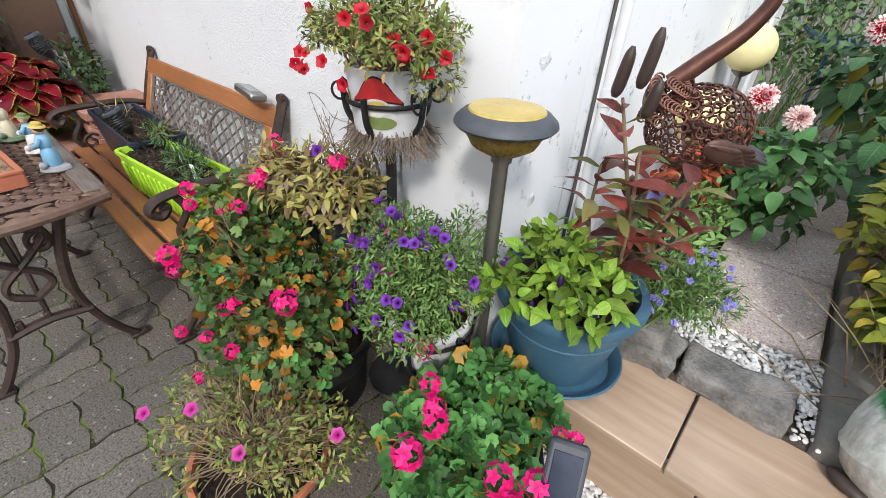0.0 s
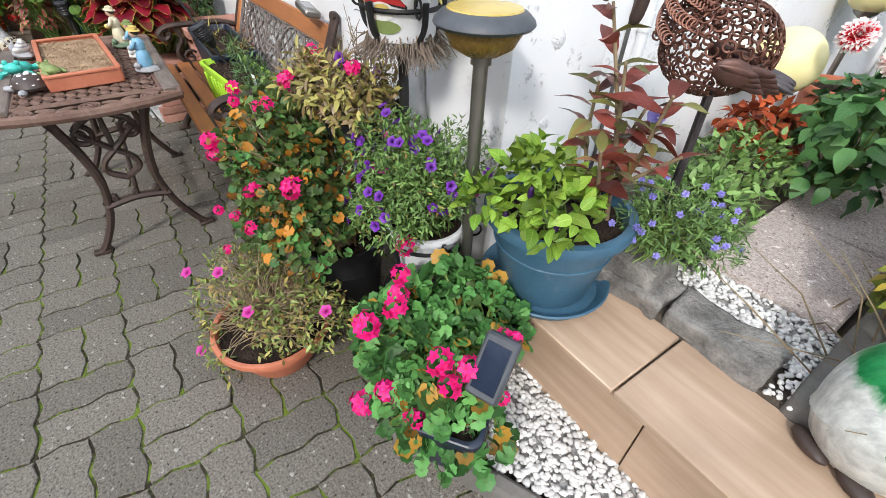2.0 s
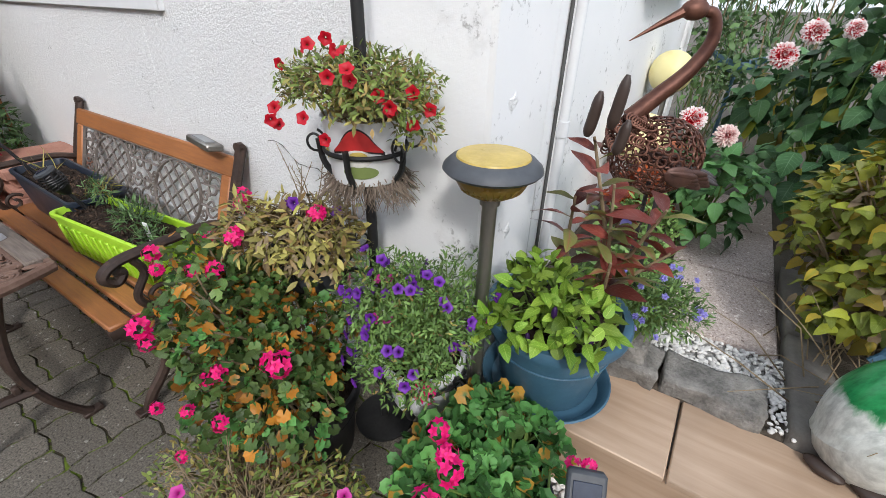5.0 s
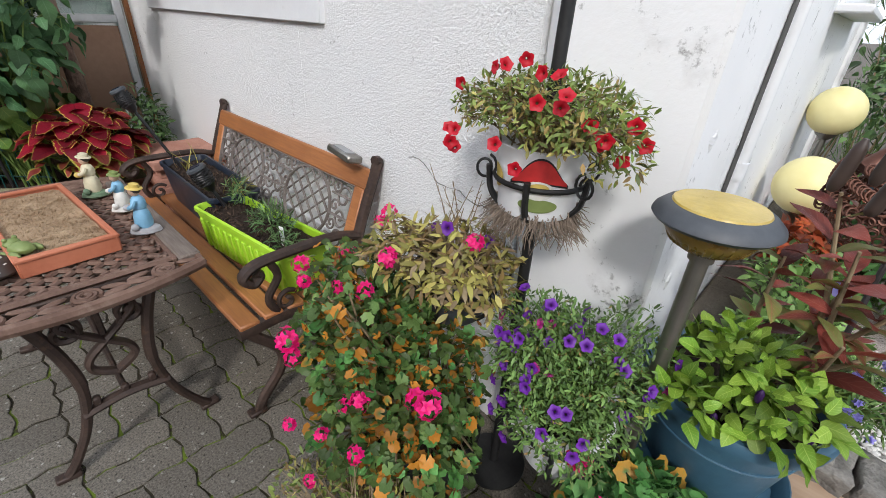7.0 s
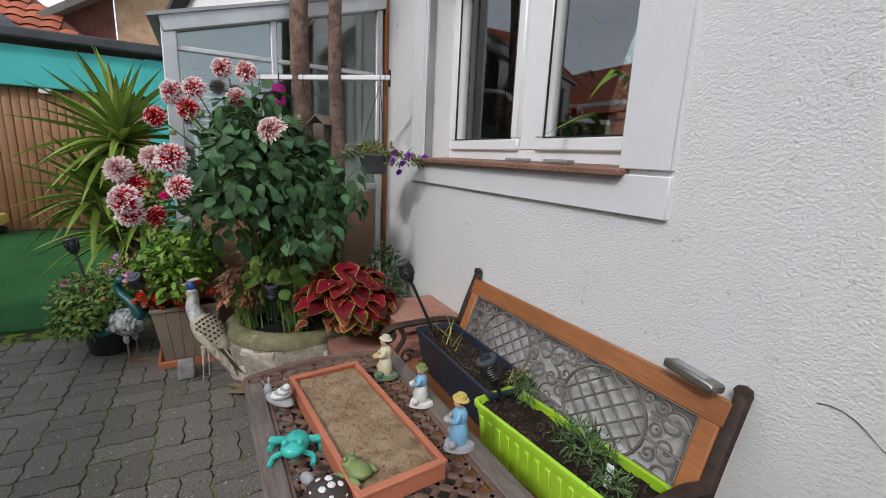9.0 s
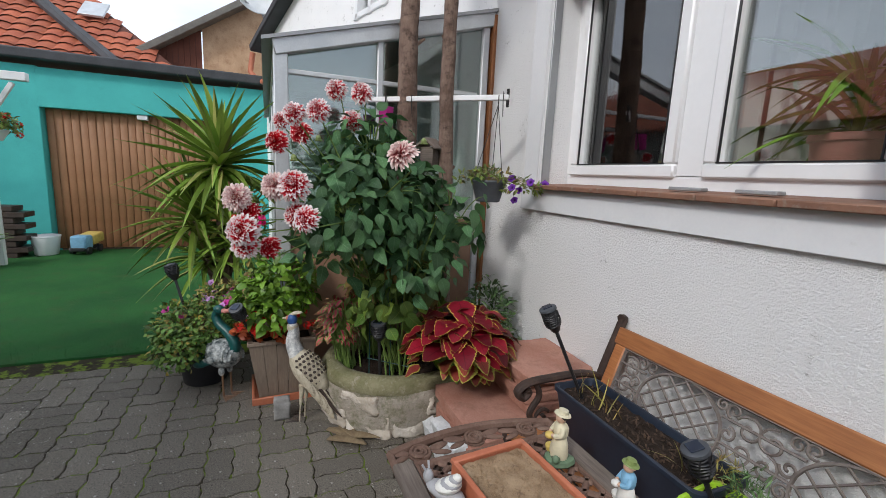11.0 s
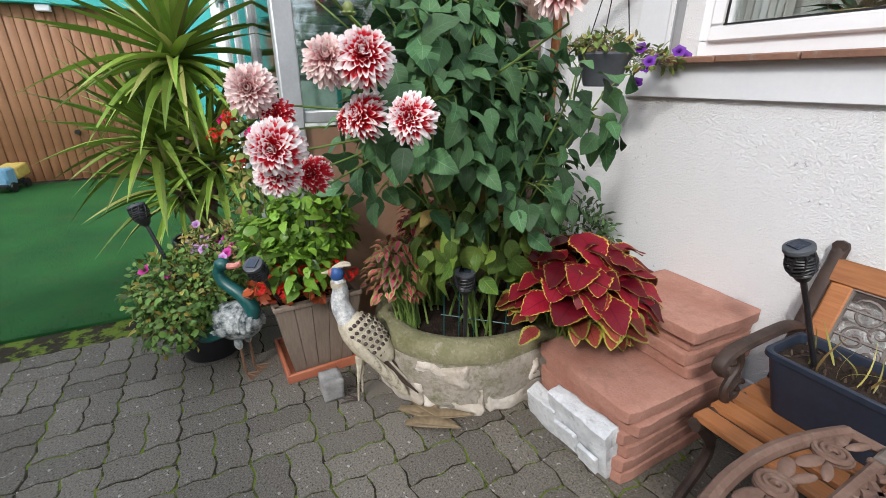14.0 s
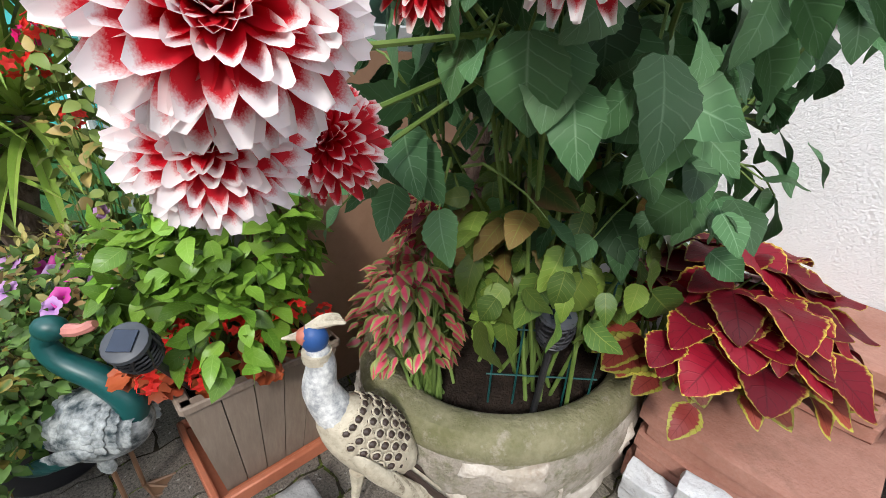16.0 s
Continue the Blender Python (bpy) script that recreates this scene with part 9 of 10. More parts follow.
t, P, Dn, rg = mound("orange_geranium", "bushy geranium with green, orange and brown leaves and cerise flowers", (-0.90, 0.49, 0.24),
                     [((-0.92, 0.42, 0.47), (0.23, 0.20, 0.22), 1050), ((-1.0, 0.36, 0.55), (0.15, 0.15, 0.16), 520), ((-0.80, 0.36, 0.40), (0.16, 0.13, 0.16), 450), ((-0.95, 0.30, 0.35), (0.15, 0.11, 0.10), 240), ((-1.13, 0.46, 0.58), (0.16, 0.15, 0.15), 420)],
                     ROUND, (0.016, 0.033), L_GERANOLD, L_GERAN, 0.25, 64, L_TWIG, 0.1, 9, 0.55, 0.005)
for i, (p, sz) in enumerate((((-1.06, 0.215, 0.60), 0.085), ((-1.03, 0.205, 0.575), 0.06), ((-0.985, 0.44, 0.755), 0.075), ((-0.98, 0.37, 0.70), 0.065), ((-0.73, 0.33, 0.575), 0.085), ((-0.77, 0.33, 0.56), 0.07), ((-0.87, 0.27, 0.52), 0.07),
                            ((-0.90, 0.25, 0.50), 0.06), ((-0.93, 0.20, 0.42), 0.05), ((-0.83, 0.22, 0.43), 0.06), ((-1.02, 0.17, 0.40), 0.05), ((-0.91, 0.15, 0.33), 0.045), ((-0.85, 0.58, 0.80), 0.07), ((-1.08, 0.36, 0.66), 0.06), ((-1.20, 0.60, 0.72), 0.07), ((-1.139, 0.574, 0.775), 0.075), ((-1.255, 0.51, 0.635), 0.075), ((-1.191, 0.334, 0.692), 0.07), ((-1.16, 0.32, 0.66), 0.055))):
    flower(t, ("clusterA", "clusterB")[i % 2], F_PINK, p, (0.4, -0.7, 0.5), sz * 0.72)

t, P, Dn, rg = mound("pink_geranium", "green geranium with bright pink flower heads", (-0.245, 0.545, 0.22),
                     [((-0.34, 0.46, 0.30), (0.17, 0.14, 0.12), 560), ((-0.24, 0.44, 0.26), (0.14, 0.14, 0.11), 380), ((-0.30, 0.62, 0.33), (0.13, 0.10, 0.10), 260), ((-0.20, 0.40, 0.16), (0.14, 0.10, 0.10), 150), ((-0.12, 0.48, 0.15), (0.10, 0.08, 0.09), 70), ((-0.36, 0.58, 0.38), (0.09, 0.08, 0.10), 70)],
                     ROUND, (0.022, 0.045), L_GERAN, L_GERANOLD, 0.03, 65, L_STEM, 0.05, 8, 0.45, 0.005)
for i, (p, sz) in enumerate((((-0.477, 0.507, 0.484), 0.070), ((-0.40, 0.45, 0.47), 0.065), ((-0.36, 0.42, 0.46), 0.06), ((-0.339, 0.40, 0.447), 0.075), ((-0.35, 0.33, 0.42), 0.085), ((-0.19, 0.42, 0.40), 0.08), ((-0.13, 0.45, 0.42), 0.075), ((-0.15, 0.42, 0.36), 0.07),
                            ((-0.25, 0.32, 0.30), 0.07), ((-0.17, 0.34, 0.28), 0.06), ((-0.30, 0.28, 0.22), 0.085), ((-0.14, 0.55, 0.45), 0.045), ((-0.11, 0.55, 0.47), 0.04), ((-0.07, 0.50, 0.35), 0.04))):
    flower(t, ("clusterA", "clusterB")[i % 2], F_PINK, p, (0.35, -0.5, 0.75), sz * 0.85)

t, P, Dn, rg = mound("wilted_petunia", "straggly wilting petunia spilling out of the terracotta bowl", (-0.745, 0.185, 0.13),
                     [((-0.78, 0.23, 0.21), (0.17, 0.14, 0.11), 800), ((-0.93, 0.17, 0.20), (0.13, 0.13, 0.12), 620), ((-0.62, 0.30, 0.22), (0.12, 0.10, 0.09), 500), ((-0.66, 0.20, 0.18), (0.10, 0.10, 0.06), 200),
                      ((-0.78, 0.02, 0.09), (0.05, 0.05, 0.12), 120), ((-0.70, 0.03, 0.07), (0.03, 0.03, 0.10), 60), ((-0.92, 0.05, 0.13), (0.08, 0.07, 0.12), 150), ((-0.90, 0.32, 0.27), (0.10, 0.10, 0.12), 220)],
                     leaf_tpl(3, 0.36, 0.2, 0.1, "lance"), (0.012, 0.027), L_PETUN, L_DRY, 0.36, 66, L_TWIG, 0.1, 4, 0.7, 0.0017, low=-0.5)
for p in ((-0.79, -0.02, 0.10), (-0.86, 0.10, 0.30), (-0.70, 0.13, 0.26), (-0.55, 0.30, 0.30), (-0.99, 0.02, 0.24)):
    flower(t, "disc", F_MAGENTA, p, (0.3, -0.4, 0.8), 0.034)

# ---- blue pot plants ----
t, P, Dn, rg = mound("lime_coleus", "lime-green coleus filling the front of the blue pot", (-0.305, 0.80, 0.56),
                     [((-0.31, 0.78, 0.665), (0.11, 0.09, 0.065), 120), ((-0.23, 0.76, 0.645), (0.09, 0.07, 0.06), 90), ((-0.375, 0.665, 0.615), (0.055, 0.05, 0.05), 50), ((-0.265, 0.70, 0.60), (0.10, 0.04, 0.05), 60), ((-0.36, 0.80, 0.70), (0.05, 0.05, 0.04), 40)],
                     leaf_tpl(7, 0.60, 0.22, 0.12, "ovate", 0.03), (0.026, 0.052), L_LIME, None, 0, 67, L_STEM, -0.1, 9, 0.5, 0.003)
for i in range(7):
    j = (i * 53) % len(P)
    s = Shape().ball((0, 0, 0), (0.007, 0.007, 0.016), 8)
    ob = part("flower_spike", s, F_PURPLE, t)
    ob.location = Vector(P[j] + Dn[j] * 0.02) - Vector((-0.305, 0.80, 0.56))
base = (-0.27, 0.90, 0.56)
t = potted("bronze_plant", "tall bronze-red lance-leaved plant with dark seed spikes", base)
rg = np.random.default_rng(68)
s, st = Shape(), Shape()
canes = [((-0.30, 0.86, 1.02), 15), ((-0.24, 0.86, 0.93), 13), ((-0.13, 0.86, 0.90), 14), ((-0.20, 0.80, 0.78), 11), ((-0.33, 0.92, 0.86), 11), ((-0.10, 0.92, 0.78), 10), ((-0.22, 0.96, 0.85), 9)]
for tip_, n in canes:
    b, tp_ = Vector(base) + Vector((rg.normal(0, 0.03), rg.normal(0, 0.03), 0)), Vector(tip_)
    mid = b.lerp(tp_, 0.5) + Vector((rg.normal(0, 0.02), rg.normal(0, 0.02), 0.02))
    st.tube([b, mid, tp_], [0.006, 0.005, 0.003], 7)
    q = 0.30 + 0.70 * (np.arange(n) + 0.5) / n
    P = np.array([b.lerp(mid, w_ * 2) if w_ < 0.5 else mid.lerp(tp_, w_ * 2 - 1) for w_ in q])
    a = np.arange(n) * 2.2 + rg.random() * 6
    D = np.stack([np.cos(a), np.sin(a), 0.35 + 0.5 * q - 0.5 * rg.random(n)], 1)
    s.many(leaf_tpl(7, 0.34, 0.32, 0.14, "lance"), leaf_mats(P, D, np.array([0, 0, 1.0]) + rg.normal(0, 0.35, (n, 3)), 0.055 + 0.055 * rg.random(n), rg))
part("leaves", shifted(s, base), L_BRONZE, t)
part("stalk_growth", shifted(st, base), L_TWIG, t)
for p, h in (((-0.315, 0.855, 1.02), 0.09), ((-0.27, 0.845, 1.045), 0.10), ((-0.255, 0.87, 0.99), 0.07)):
    s = Shape().tube(smooth_path([(0, 0, 0), (0.006, 0, h * 0.4), (0.012, 0, h)], 5), [0.006, 0.010, 0.0115, 0.012, 0.012, 0.012, 0.012, 0.0115, 0.011, 0.009, 0.004], 10)
    ob = part("seed_spike", s, P_DARK, t, "dark brown seed spike")
    ob.location = Vector(p) - Vector(base)
t, P, Dn, rg = mound("blue_lobelia", "blue lobelia trailing beside the blue pot", (-0.14, 1.04, 0.46),
                     [((-0.12, 1.03, 0.56), (0.12, 0.11, 0.10), 1000), ((-0.05, 1.10, 0.52), (0.09, 0.09, 0.09), 600)],
                     leaf_tpl(3, 0.24, 0.15, 0.1, "lance"), (0.012, 0.026), L_LOBEL, None, 0, 69)
for k in range(34):
    j = (k * 37) % len(P)
    flower(t, "tiny", F_VIOLET, P[j] + Dn[j] * 0.025, Dn[j] + np.array([0.1, -0.3, 0.4]), 0.034)
flower(t, "disc", F_VIOLET, (-0.22, 1.0, 0.80), (0.2, -0.9, 0.3), 0.04)

# ---- bed along the side wall ----
t, P, Dn, rg = mound("sedum", "fresh green sedum rosettes in the raised bed", (-0.22, 1.40, 0.335),
                     [((-0.22, 1.42, 0.43), (0.16, 0.20, 0.10), 620), ((-0.26, 1.75, 0.45), (0.16, 0.22, 0.13), 560), ((-0.16, 1.24, 0.41), (0.09, 0.09, 0.07), 220)],
                     leaf_tpl(4, 0.5, -0.1, 0.1), (0.024, 0.046), L_SEDUM, None, 0, 70)
t, P, Dn, rg = mound("bed_dahlia", "young dahlia with two red and white flowers in the raised bed", (-0.06, 2.05, 0.335),
                     [((-0.04, 1.98, 0.62), (0.17, 0.19, 0.16), 130), ((0.0, 1.90, 0.48), (0.11, 0.10, 0.09), 46), ((-0.13, 2.1, 0.62), (0.13, 0.13, 0.12), 60)],
                     OVATE5, (0.045, 0.085), L_YOUNG, None, 0, 71, L_STEM, 0.4, 8, 0.35, 0.005)
flower(t, "dahliaA", F_DAHLIA, (-0.19, 1.95, 0.87), (0.3, -0.85, 0.35), 0.105)
flower(t, "dahliaC", F_DAHPALE, (-0.06, 1.93, 0.83), (0.3, -0.85, 0.3), 0.09)
t, P, Dn, rg = mound("autumn_shrub", "low orange-red shrub behind the heron", (-0.30, 1.95, 0.335),
                     [((-0.30, 1.92, 0.52), (0.13, 0.13, 0.12), 200)], OVATE, (0.035, 0.06), L_AUTUMN, None, 0, 72)
round_pot("back_pot", "terracotta pot behind the bed dahlia", (-0.30, 2.62, 0.335), 0.15, 0.24, M_TERRA, rim=0.012)

t, P, Dn, rg = mound("yellow_bush", "leafy bush with yellowing round leaves beside the path", (0.55, 1.55, 0.335),
                     [((0.55, 1.54, 0.74), (0.34, 0.32, 0.34), 1400), ((0.42, 1.37, 0.56), (0.18, 0.16, 0.15), 420), ((0.70, 1.80, 0.95), (0.30, 0.30, 0.28), 700), ((0.36, 1.75, 0.62), (0.16, 0.22, 0.22), 420), ((0.78, 1.30, 0.88), (0.25, 0.2, 0.22), 460)],
                     HEART, (0.030, 0.062), L_BUSH, L_TWIG, 0.12, 73, L_TWIG, 0.3, 7, 0.4, 0.005)
rg = np.random.default_rng(77)
t = potted("dead_twigs", "tangle of dry brown twigs under the yellowing bush", (0.62, 1.28, 0.335))
s = Shape()
for k in range(150):
    a = Vector((rg.normal(0, 0.17), rg.normal(0, 0.11), 0.01))
    d_ = Vector((rg.normal(0, 0.16), rg.normal(0, 0.12), 0.10 + 0.22 * rg.random()))
    s.tube([a, a + d_ * 0.5 + Vector((rg.normal(0, 0.03), rg.normal(0, 0.03), 0.03)), a + d_], [0.0024, 0.0018, 0.0008], 5, cap=False)
tagged(part("twigs", s, L_TWIG, t), kind="stuff")
t, P, Dn, rg = mound("tall_dahlias", "tall dahlia row with red and white flowers behind the bush", (0.35, 2.7, 0.335),
                     [((0.48, 2.5, 0.95), (0.36, 0.30, 0.45), 330), ((0.14, 2.95, 0.78), (0.22, 0.25, 0.28), 150), ((0.85, 2.7, 1.2), (0.40, 0.35, 0.45), 260), ((0.3, 2.3, 0.65), (0.25, 0.2, 0.25), 120), ((1.2, 2.2, 1.0), (0.4, 0.4, 0.5), 240)],
                     OVATE5, (0.06, 0.115), L_DAHLIA, L_BUSH, 0.12, 74, L_STEM, 0.4, 9, 0.35, 0.006)
for k, (p, sz) in enumerate((((0.043, 2.36, 1.09), 0.11), ((0.12, 2.42, 1.18), 0.10), ((0.30, 2.30, 1.36), 0.10), ((0.40, 2.2, 1.30), 0.09), ((0.22, 2.25, 1.20), 0.07), ((0.50, 2.1, 1.45), 0.10), ((0.55, 2.2, 1.22), 0.07), ((0.33, 2.18, 1.08), 0.06))):
    flower(t, ("dahliaA", "dahliaB", "dahliaC")[k % 3], (F_DAHLIA, F_DAHLIA, F_DAHRED)[k % 3], p, (0.1, -0.9, 0.2), sz)
rg = np.random.default_rng(75)
t = potted("feathery_hedge", "feathery grey-green hedge closing the end of the garden", (0.3, 4.4, 0.335))
s, st = Shape(), Shape()
for k in range(46):
    x, y = -0.45 + 3.2 * rg.random(), 3.75 + 1.0 * rg.random()
    h = 1.1 + 0.9 * rg.random()
    n = 120
    tp_ = Vector((x + rg.normal(0, 0.1), y + rg.normal(0, 0.1), 0.335 + h))
    b = Vector((x, y, 0.335))
    st.tube([b, b.lerp(tp_, 0.5) + Vector((0.03, 0, 0)), tp_], [0.008, 0.006, 0.002], 5)
    q = rg.random(n)
    P = np.array([b.lerp(tp_, w_) for w_ in q]) + rg.normal(0, 0.035, (n, 3))
    s.many(leaf_tpl(2, 0.10, 0.1, 0, "lance"), leaf_mats(P, np.stack([rg.normal(0, 0.6, n), rg.normal(0, 0.6, n), np.ones(n)], 1), rg.normal(0, 1, (n, 3)), 0.07 + 0.07 * rg.random(n), rg))
bush_leaves(s, rg, 900, (0.9, 4.6, 1.0), (1.6, 0.6, 1.1), OVATE, (0.06, 0.11))
part("leaves", shifted(s, (0.3, 4.4, 0.335)), L_HEDGE, t)
part("stalk_growth", shifted(st, (0.3, 4.4, 0.335)), L_TWIG, t)
t, P, Dn, rg = mound("wall_rose", "dark green shrub at the end of the side wall", (-0.25, 3.2, 0.335),
                     [((-0.22, 3.2, 0.9), (0.22, 0.2, 0.35), 420)], OVATE, (0.03, 0.055), L_HEDGE, None, 0, 76)

# blue garden frame pole and a blue glass bird
t = thing("blue_pole", "thin blue plant-support pole leaning in the bed", "plant support", (0.36, 1.14, 0.335))
s = Shape().tube([(0.0, 0.0, 0.0), (0.05, 0.04, 0.30), (0.16, 0.10, 0.75)], 0.009, 8)
s.tube([(0.03, 0.02, 0.20), (0.22, -0.02, 0.17)], 0.009, 8)
s.tube([(0.02, 0.02, 0.185), (0.045, 0.03, 0.215)], 0.013, 8)
part("pole", s, M_BLUEPOT, t)
t = thing("blue_bird_bath", "blue glazed bird figure standing among the back plants", "ornament", (-0.12, 3.34, 0.335))
s = Shape().tube([(0, 0, 0), (0, 0, 0.58)], 0.012, 8)
s.ball((0, 0, 0.61), (0.11, 0.04, 0.045), 14)
s.tube([(0.08, 0, 0.63), (0.17, 0, 0.67)], [0.03, 0.008], 8)
s.tube([(-0.08, 0, 0.63), (-0.18, 0, 0.70)], [0.03, 0.004], 8)
part("bird", s, M_BLUEPOT, t)

# ---- window sill plants ----
rg = np.random.default_rng(81)
t = round_pot("brass_pot", "patterned brass pot behind the window", (-3.06, 1.25, 1.378), 0.095, 0.12, M_AMBER, rim=0.008, taper=0.85)
s = Shape()
for k in range(14):
    a = k * 2 * math.pi / 14
    s.box((0.088 * math.cos(a), 0.088 * math.sin(a), 0.045), (0.012, 0.022, 0.05), rot=(0, 0, math.degrees(a)), bevel=0.003)
part("pattern", s, M_BLACK, t, "dark relief pattern")
t = potted("orchid", "small dark-leaved house plant in the brass pot", (-3.06, 1.25, 1.48))
s = Shape()
n = 9
a = np.arange(n) * 0.75
s.many(leaf_tpl(7, 0.26, 0.45, 0.2, "lance"), leaf_mats(np.zeros((n, 3)), np.stack([np.cos(a), np.sin(a) * 0.6, np.full(n, 0.7)], 1), np.repeat([[0, 0, 1.0]], n, 0), 0.14 + 0.06 * rg.random(n), rg))
part("leaves", s, L_PINE, t)
t = round_pot("pink_pot", "pale pink ceramic pot behind the window", (-2.26, 1.27, 1.378), 0.13, 0.20, P_PINK, rim=0.006, taper=0.8)
t = potted("aloe", "spidery green aloe in the pink pot behind the window", (-2.26, 1.27, 1.56))
s = Shape()
n = 64
z = -0.1 + 1.0 * rg.random(n)
a = rg.random(n) * 6.28
q = np.sqrt(np.maximum(0.05, 1 - z * z))
s.many(leaf_tpl(8, 0.10, 0.55, 0.4, "strap"), leaf_mats(np.stack([0.03 * np.cos(a), 0.03 * np.sin(a), 0.25 * rg.random(n)], 1), np.stack([q * np.cos(a), q * np.sin(a) * 0.6, z], 1), np.repeat([[0, 0, 1.0]], n, 0), 0.22 + 0.20 * rg.random(n), rg))
part("leaves", s, L_BEGON, t)

# ---- by the garage ----
t = thing("toy_truck", "blue and yellow plastic toy tipper truck on the turf", "toy", (-9.15, -3.12, 0.02), rz=-100)
s = Shape().box((0.0, 0.10, 0.17), (0.20, 0.20, 0.20), bevel=0.02)
part("cab", s, P_BLUE, t)
s = Shape().box((0.0, -0.14, 0.20), (0.22, 0.28, 0.14), rot=(-6, 0, 0), bevel=0.015)
part("tipper", s, P_YELLOW, t)
s = Shape().box((0, 0, 0.075), (0.18, 0.46, 0.05), bevel=0.01)
part("chassis", s, M_BLACK, t)
for x in (-0.10, 0.10):
    for y in (-0.15, 0.13):
        s = Shape().tube([(x - 0.02, y, 0.055), (x + 0.02, y, 0.055)], 0.055, 14)
        part("wheel", s, M_BLACK, t)
t = thing("white_bucket", "white plastic bucket beside the garage door", "bucket", (-9.10, -3.56, 0.016))
s = Shape().lathe([(0.13, 0), (0.135, 0.005), (0.165, 0.25), (0.172, 0.255), (0.172, 0.275), (0.160, 0.275), (0.15, 0.22), (0.125, 0.02), (0.001, 0.02)], n=28)
part("body", s, M_PVC, t)
t = thing("pergola_post", "white painted pergola post with angled braces", "pergola", (-8.4, -3.75, 0.0))
s = Shape().box((0, 0, 1.15), (0.08, 0.08, 2.3), bevel=0.008)
part("post", s, M_WHITEWOOD, t)
s = Shape()
for a, b in (((0, 0, 1.75), (0, 0.3, 2.25)), ((0, 0, 1.75), (0, -0.3, 2.25)), ((0, 0, 1.75), (0.3, 0, 2.25))):
    c, sz, r = beam(a, b, 0.05, 0.05)
    s.box(c, sz, r, bevel=0.006)
part("brace", s, M_WHITEWOOD, t)
s = Shape().box((0.0, -0.9, 2.33), (0.1, 2.7, 0.10), bevel=0.008)
s.box((0.9, -0.1, 2.42), (2.6, 0.06, 0.08), bevel=0.008)
part("beam", s, M_WHITEWOOD, t)
rg = np.random.default_rng(83)
t = thing("post_basket", "hanging basket with red flowers on the pergola post", "hanging basket", (-8.2, -3.60, 1.55))
s = Shape().lathe([(0.08, 0), (0.15, 0.12), (0.155, 0.13), (0.14, 0.125), (0.001, 0.12)], n=20)
part("pot", s, M_WHITEPOT, t)
s = Shape()
bush_leaves(s, rg, 420, (0, 0, 0.18), (0.26, 0.24, 0.18), OVATE, (0.04, 0.07))
part("leaves", s, L_PETUN, t)
s = Shape().tube([(0, 0, 0.1), (-0.1, -0.08, 0.55), (-0.2, -0.15, 0.75)], 0.004, 5)
part("hanger", s, M_BLACK, t)
for k in range(9):
    flower(t, "clusterB", F_SCARLET, np.array((-8.2, -3.6, 1.75)) + rg.normal(0, 0.13, 3), (0.8, 0.2, 0.3), 0.09)
t = thing("brick_pier", "low dark brick pier beside the garage", "pier", (-9.0, -3.98, 0.0))
s = Shape()
for i in range(9):
    for j in range(2):
        s.box((0.0, -0.13 + 0.26 * j + (0.06 if i % 2 else -0.06), 0.04 + 0.08 * i), (0.3, 0.245, 0.07), bevel=0.005)
part("bricks", s, P_DARK, t)
t = potted("agave", "small grey-green agave in a dark pot by the pergola post", (-8.15, -3.95, 0.25))
s = Shape()
n = 22
a = np.arange(n) * 2.4
s.many(leaf_tpl(6, 0.16, 0.2, 0.4, "lance"), leaf_mats(np.zeros((n, 3)), np.stack([np.cos(a), np.sin(a), 0.4 + 0.6 * rg.random(n)], 1), np.repeat([[0, 0, 1.0]], n, 0), 0.35 + 0.12 * rg.random(n), rg))
part("leaves", s, L_SEDUM, t)
round_pot("agave_pot", "dark plastic pot by the pergola post", (-8.15, -3.95, 0.014), 0.16, 0.25, M_BLACK)

# foliage that nobody could count
for ob in scene.objects:
    if ob.type == "MESH" and ob.name.split(".")[0] in ("leaves", "lower_leaves", "dry_leaves", "dry_growth", "stalk_growth", "dry_growth", "crown"):
        tagged(ob, kind="stuff")

# ---- pavers: basket weave of wavy-edged blocks ----
CELL, JOINT = 0.232, 0.0034
OX, OY = -0.06, 0.009


def wave(t):
    """The zigzag of a block's edge along its length."""
    return 0.0064 * math.cos(4 * math.pi * t / CELL) + 0.0012 * math.cos(12 * math.pi * t / CELL)


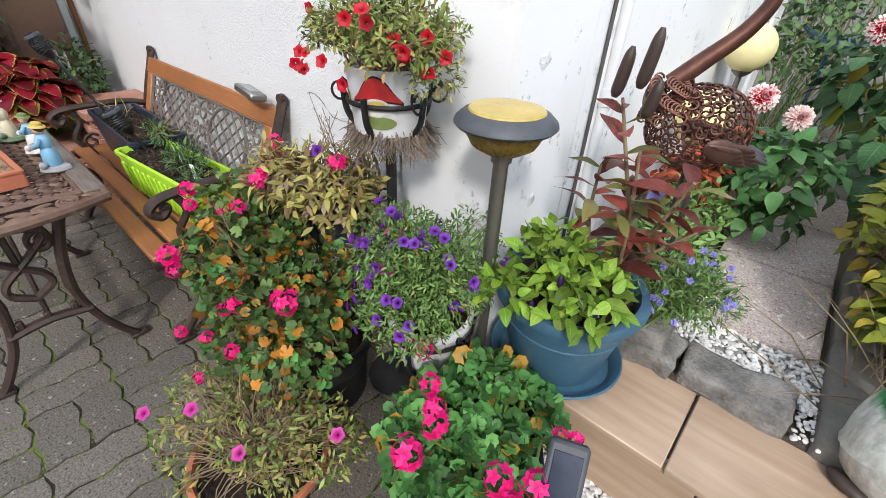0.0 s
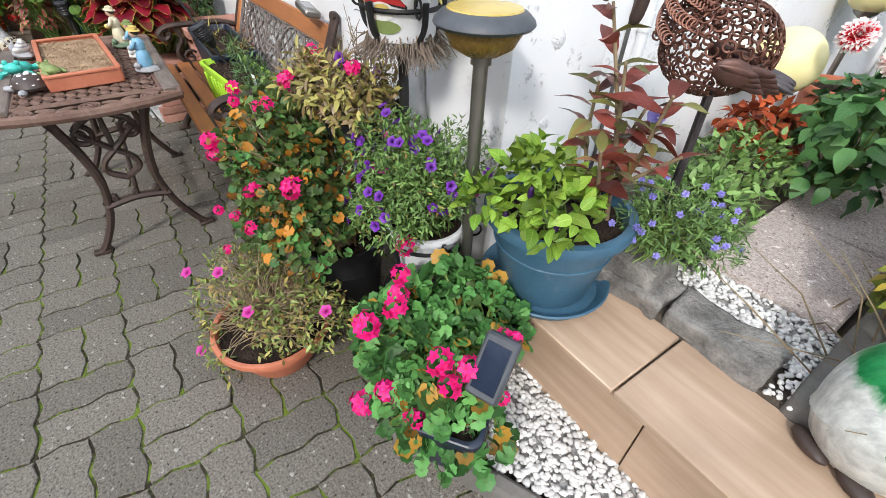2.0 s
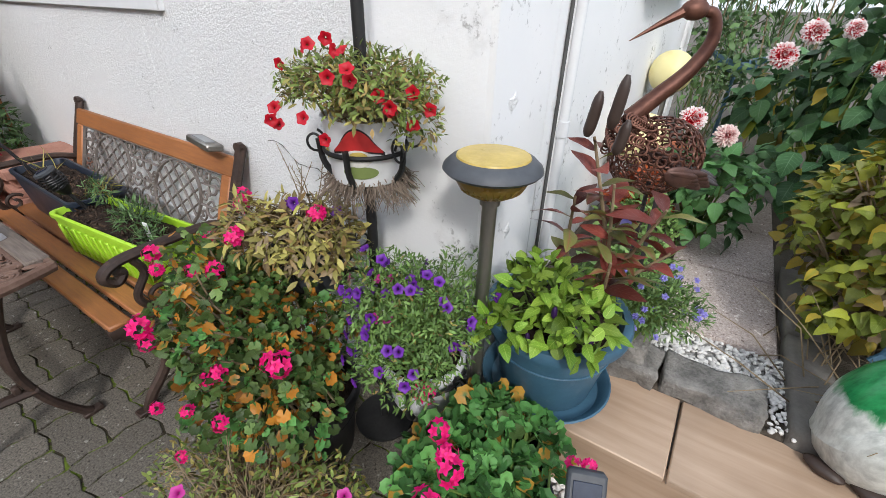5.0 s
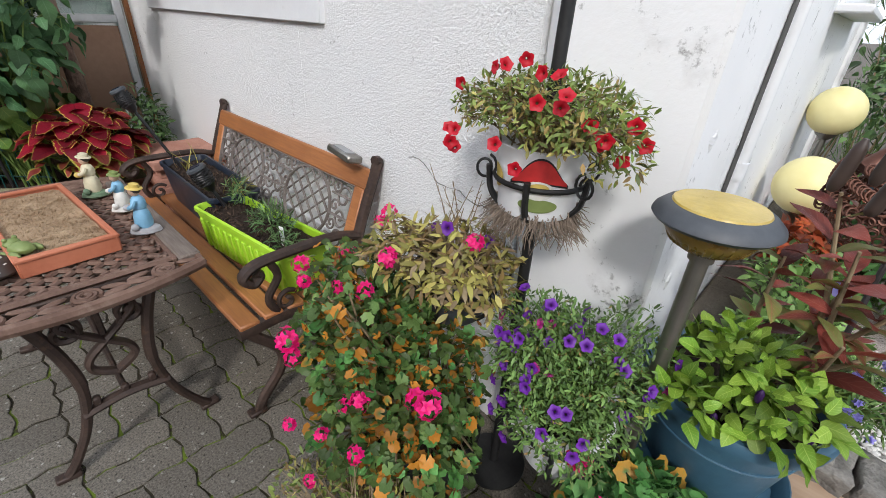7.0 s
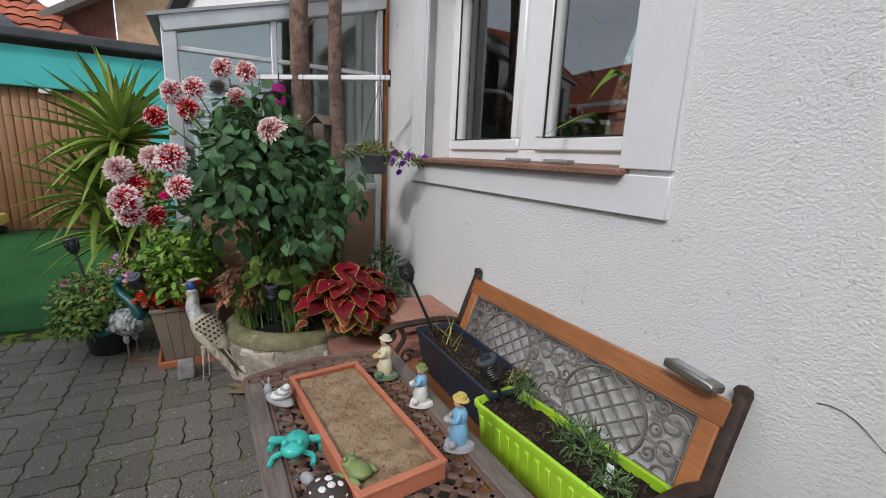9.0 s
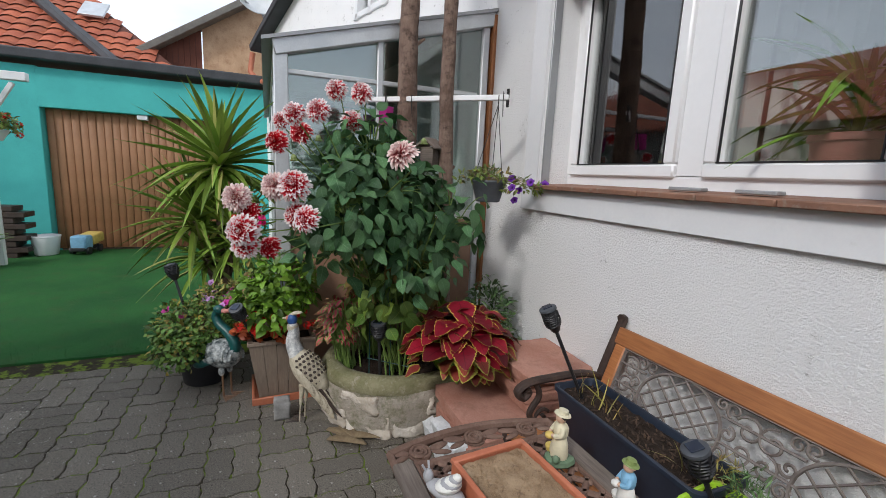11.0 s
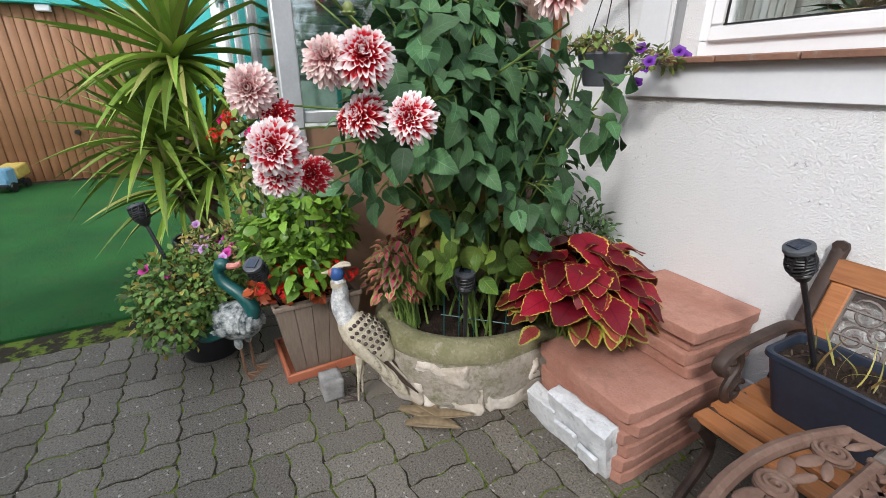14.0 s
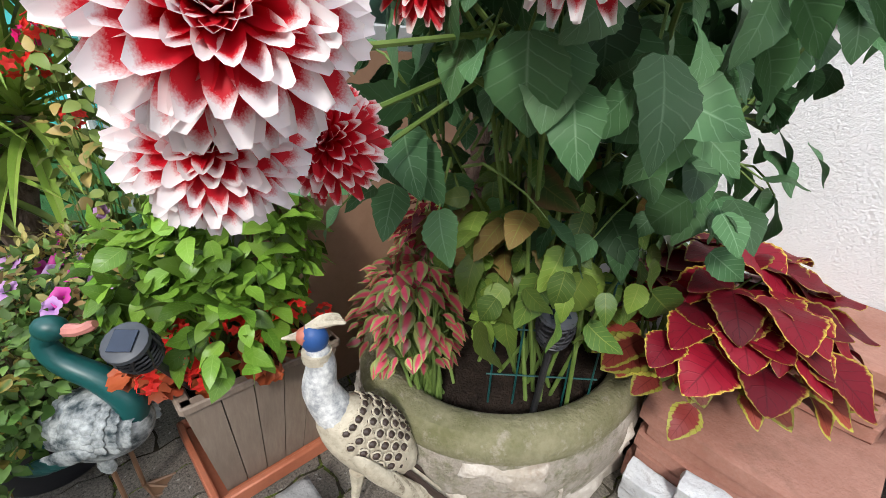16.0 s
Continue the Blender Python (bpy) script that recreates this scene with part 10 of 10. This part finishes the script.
def paver_outline(x0, x1, y0, y1):
    n = 10
    pts = []
    for i in range(n):
        x = x0 + (x1 - x0) * i / n
        pts.append((x, y0 + wave(x)))
    for i in range(n):
        y = y0 + (y1 - y0) * i / n
        pts.append((x1 + wave(y), y))
    for i in range(n):
        x = x1 + (x0 - x1) * i / n
        pts.append((x, y1 + wave(x)))
    for i in range(n):
        y = y1 + (y0 - y1) * i / n
        pts.append((x0 + wave(y), y))
    c = np.mean(pts, axis=0)
    hx, hy = (x1 - x0) / 2, (y1 - y0) / 2
    out = []
    for p in pts:
        out.append((c[0] + (p[0] - c[0]) * (1 - JOINT / hx), c[1] + (p[1] - c[1]) * (1 - JOINT / hy)))
    return out


paving = new("paving")
tagged(paving, "grey concrete pavers with wavy edges and mossy joints", "paving", kind="structure")
rest = Shape()
rng = random.Random(4)
kinds = {}
near_count = 0
for i in range(-21, 5):
    for j in range(-17, 4):
        x0, y0 = OX + i * CELL, OY + j * CELL
        if x0 < -4.93 + 0.0 or y0 > 0.80 or x0 > 0.9:
            continue
        flip = (i + j) % 2
        for h in range(2):
            if flip:
                bx0, bx1, by0, by1 = x0, x0 + CELL, y0 + h * CELL / 2, y0 + (h + 1) * CELL / 2
            else:
                bx0, bx1, by0, by1 = x0 + h * CELL / 2, x0 + (h + 1) * CELL / 2, y0, y0 + CELL
            cx, cy = (bx0 + bx1) / 2, (by0 + by1) / 2
            if (cy - ka.y) * kd.x - (cx - ka.x) * kd.y > 0.10 and cx > -0.4:
                continue
            dz, tx, ty = rng.uniform(-0.002, 0.002), rng.uniform(-0.5, 0.5), rng.uniform(-0.5, 0.5)
            near = (-4.7 < cx < -3.0 and -1.55 < cy < -0.3) or (-2.0 < cx < -0.3 and -0.75 < cy < 0.35)
            if near and near_count < 300:
                key = (flip, h)
                if key not in kinds:
                    s = Shape().prism([(p[0] - x0, p[1] - y0) for p in paver_outline(bx0, bx1, by0, by1)], -0.03, 0.0, bevel=0.002)
                    kinds[key] = s.mesh("paver", smooth=False)
                ob = part("paver", kinds[key], M_PAVER, paving)
                ob.matrix_world = Matrix.Translation((x0, y0, dz)) @ pose(0, 0, 0, tx * 0.6, ty * 0.6, 0)
                near_count += 1
            else:
                o = paver_outline(bx0, bx1, by0, by1)
                rest.prism(o, -0.03, dz, bevel=0.002)
ob = part("paver_field", rest, M_PAVER2, paving, smooth=False)
tagged(ob, kind="stuff")
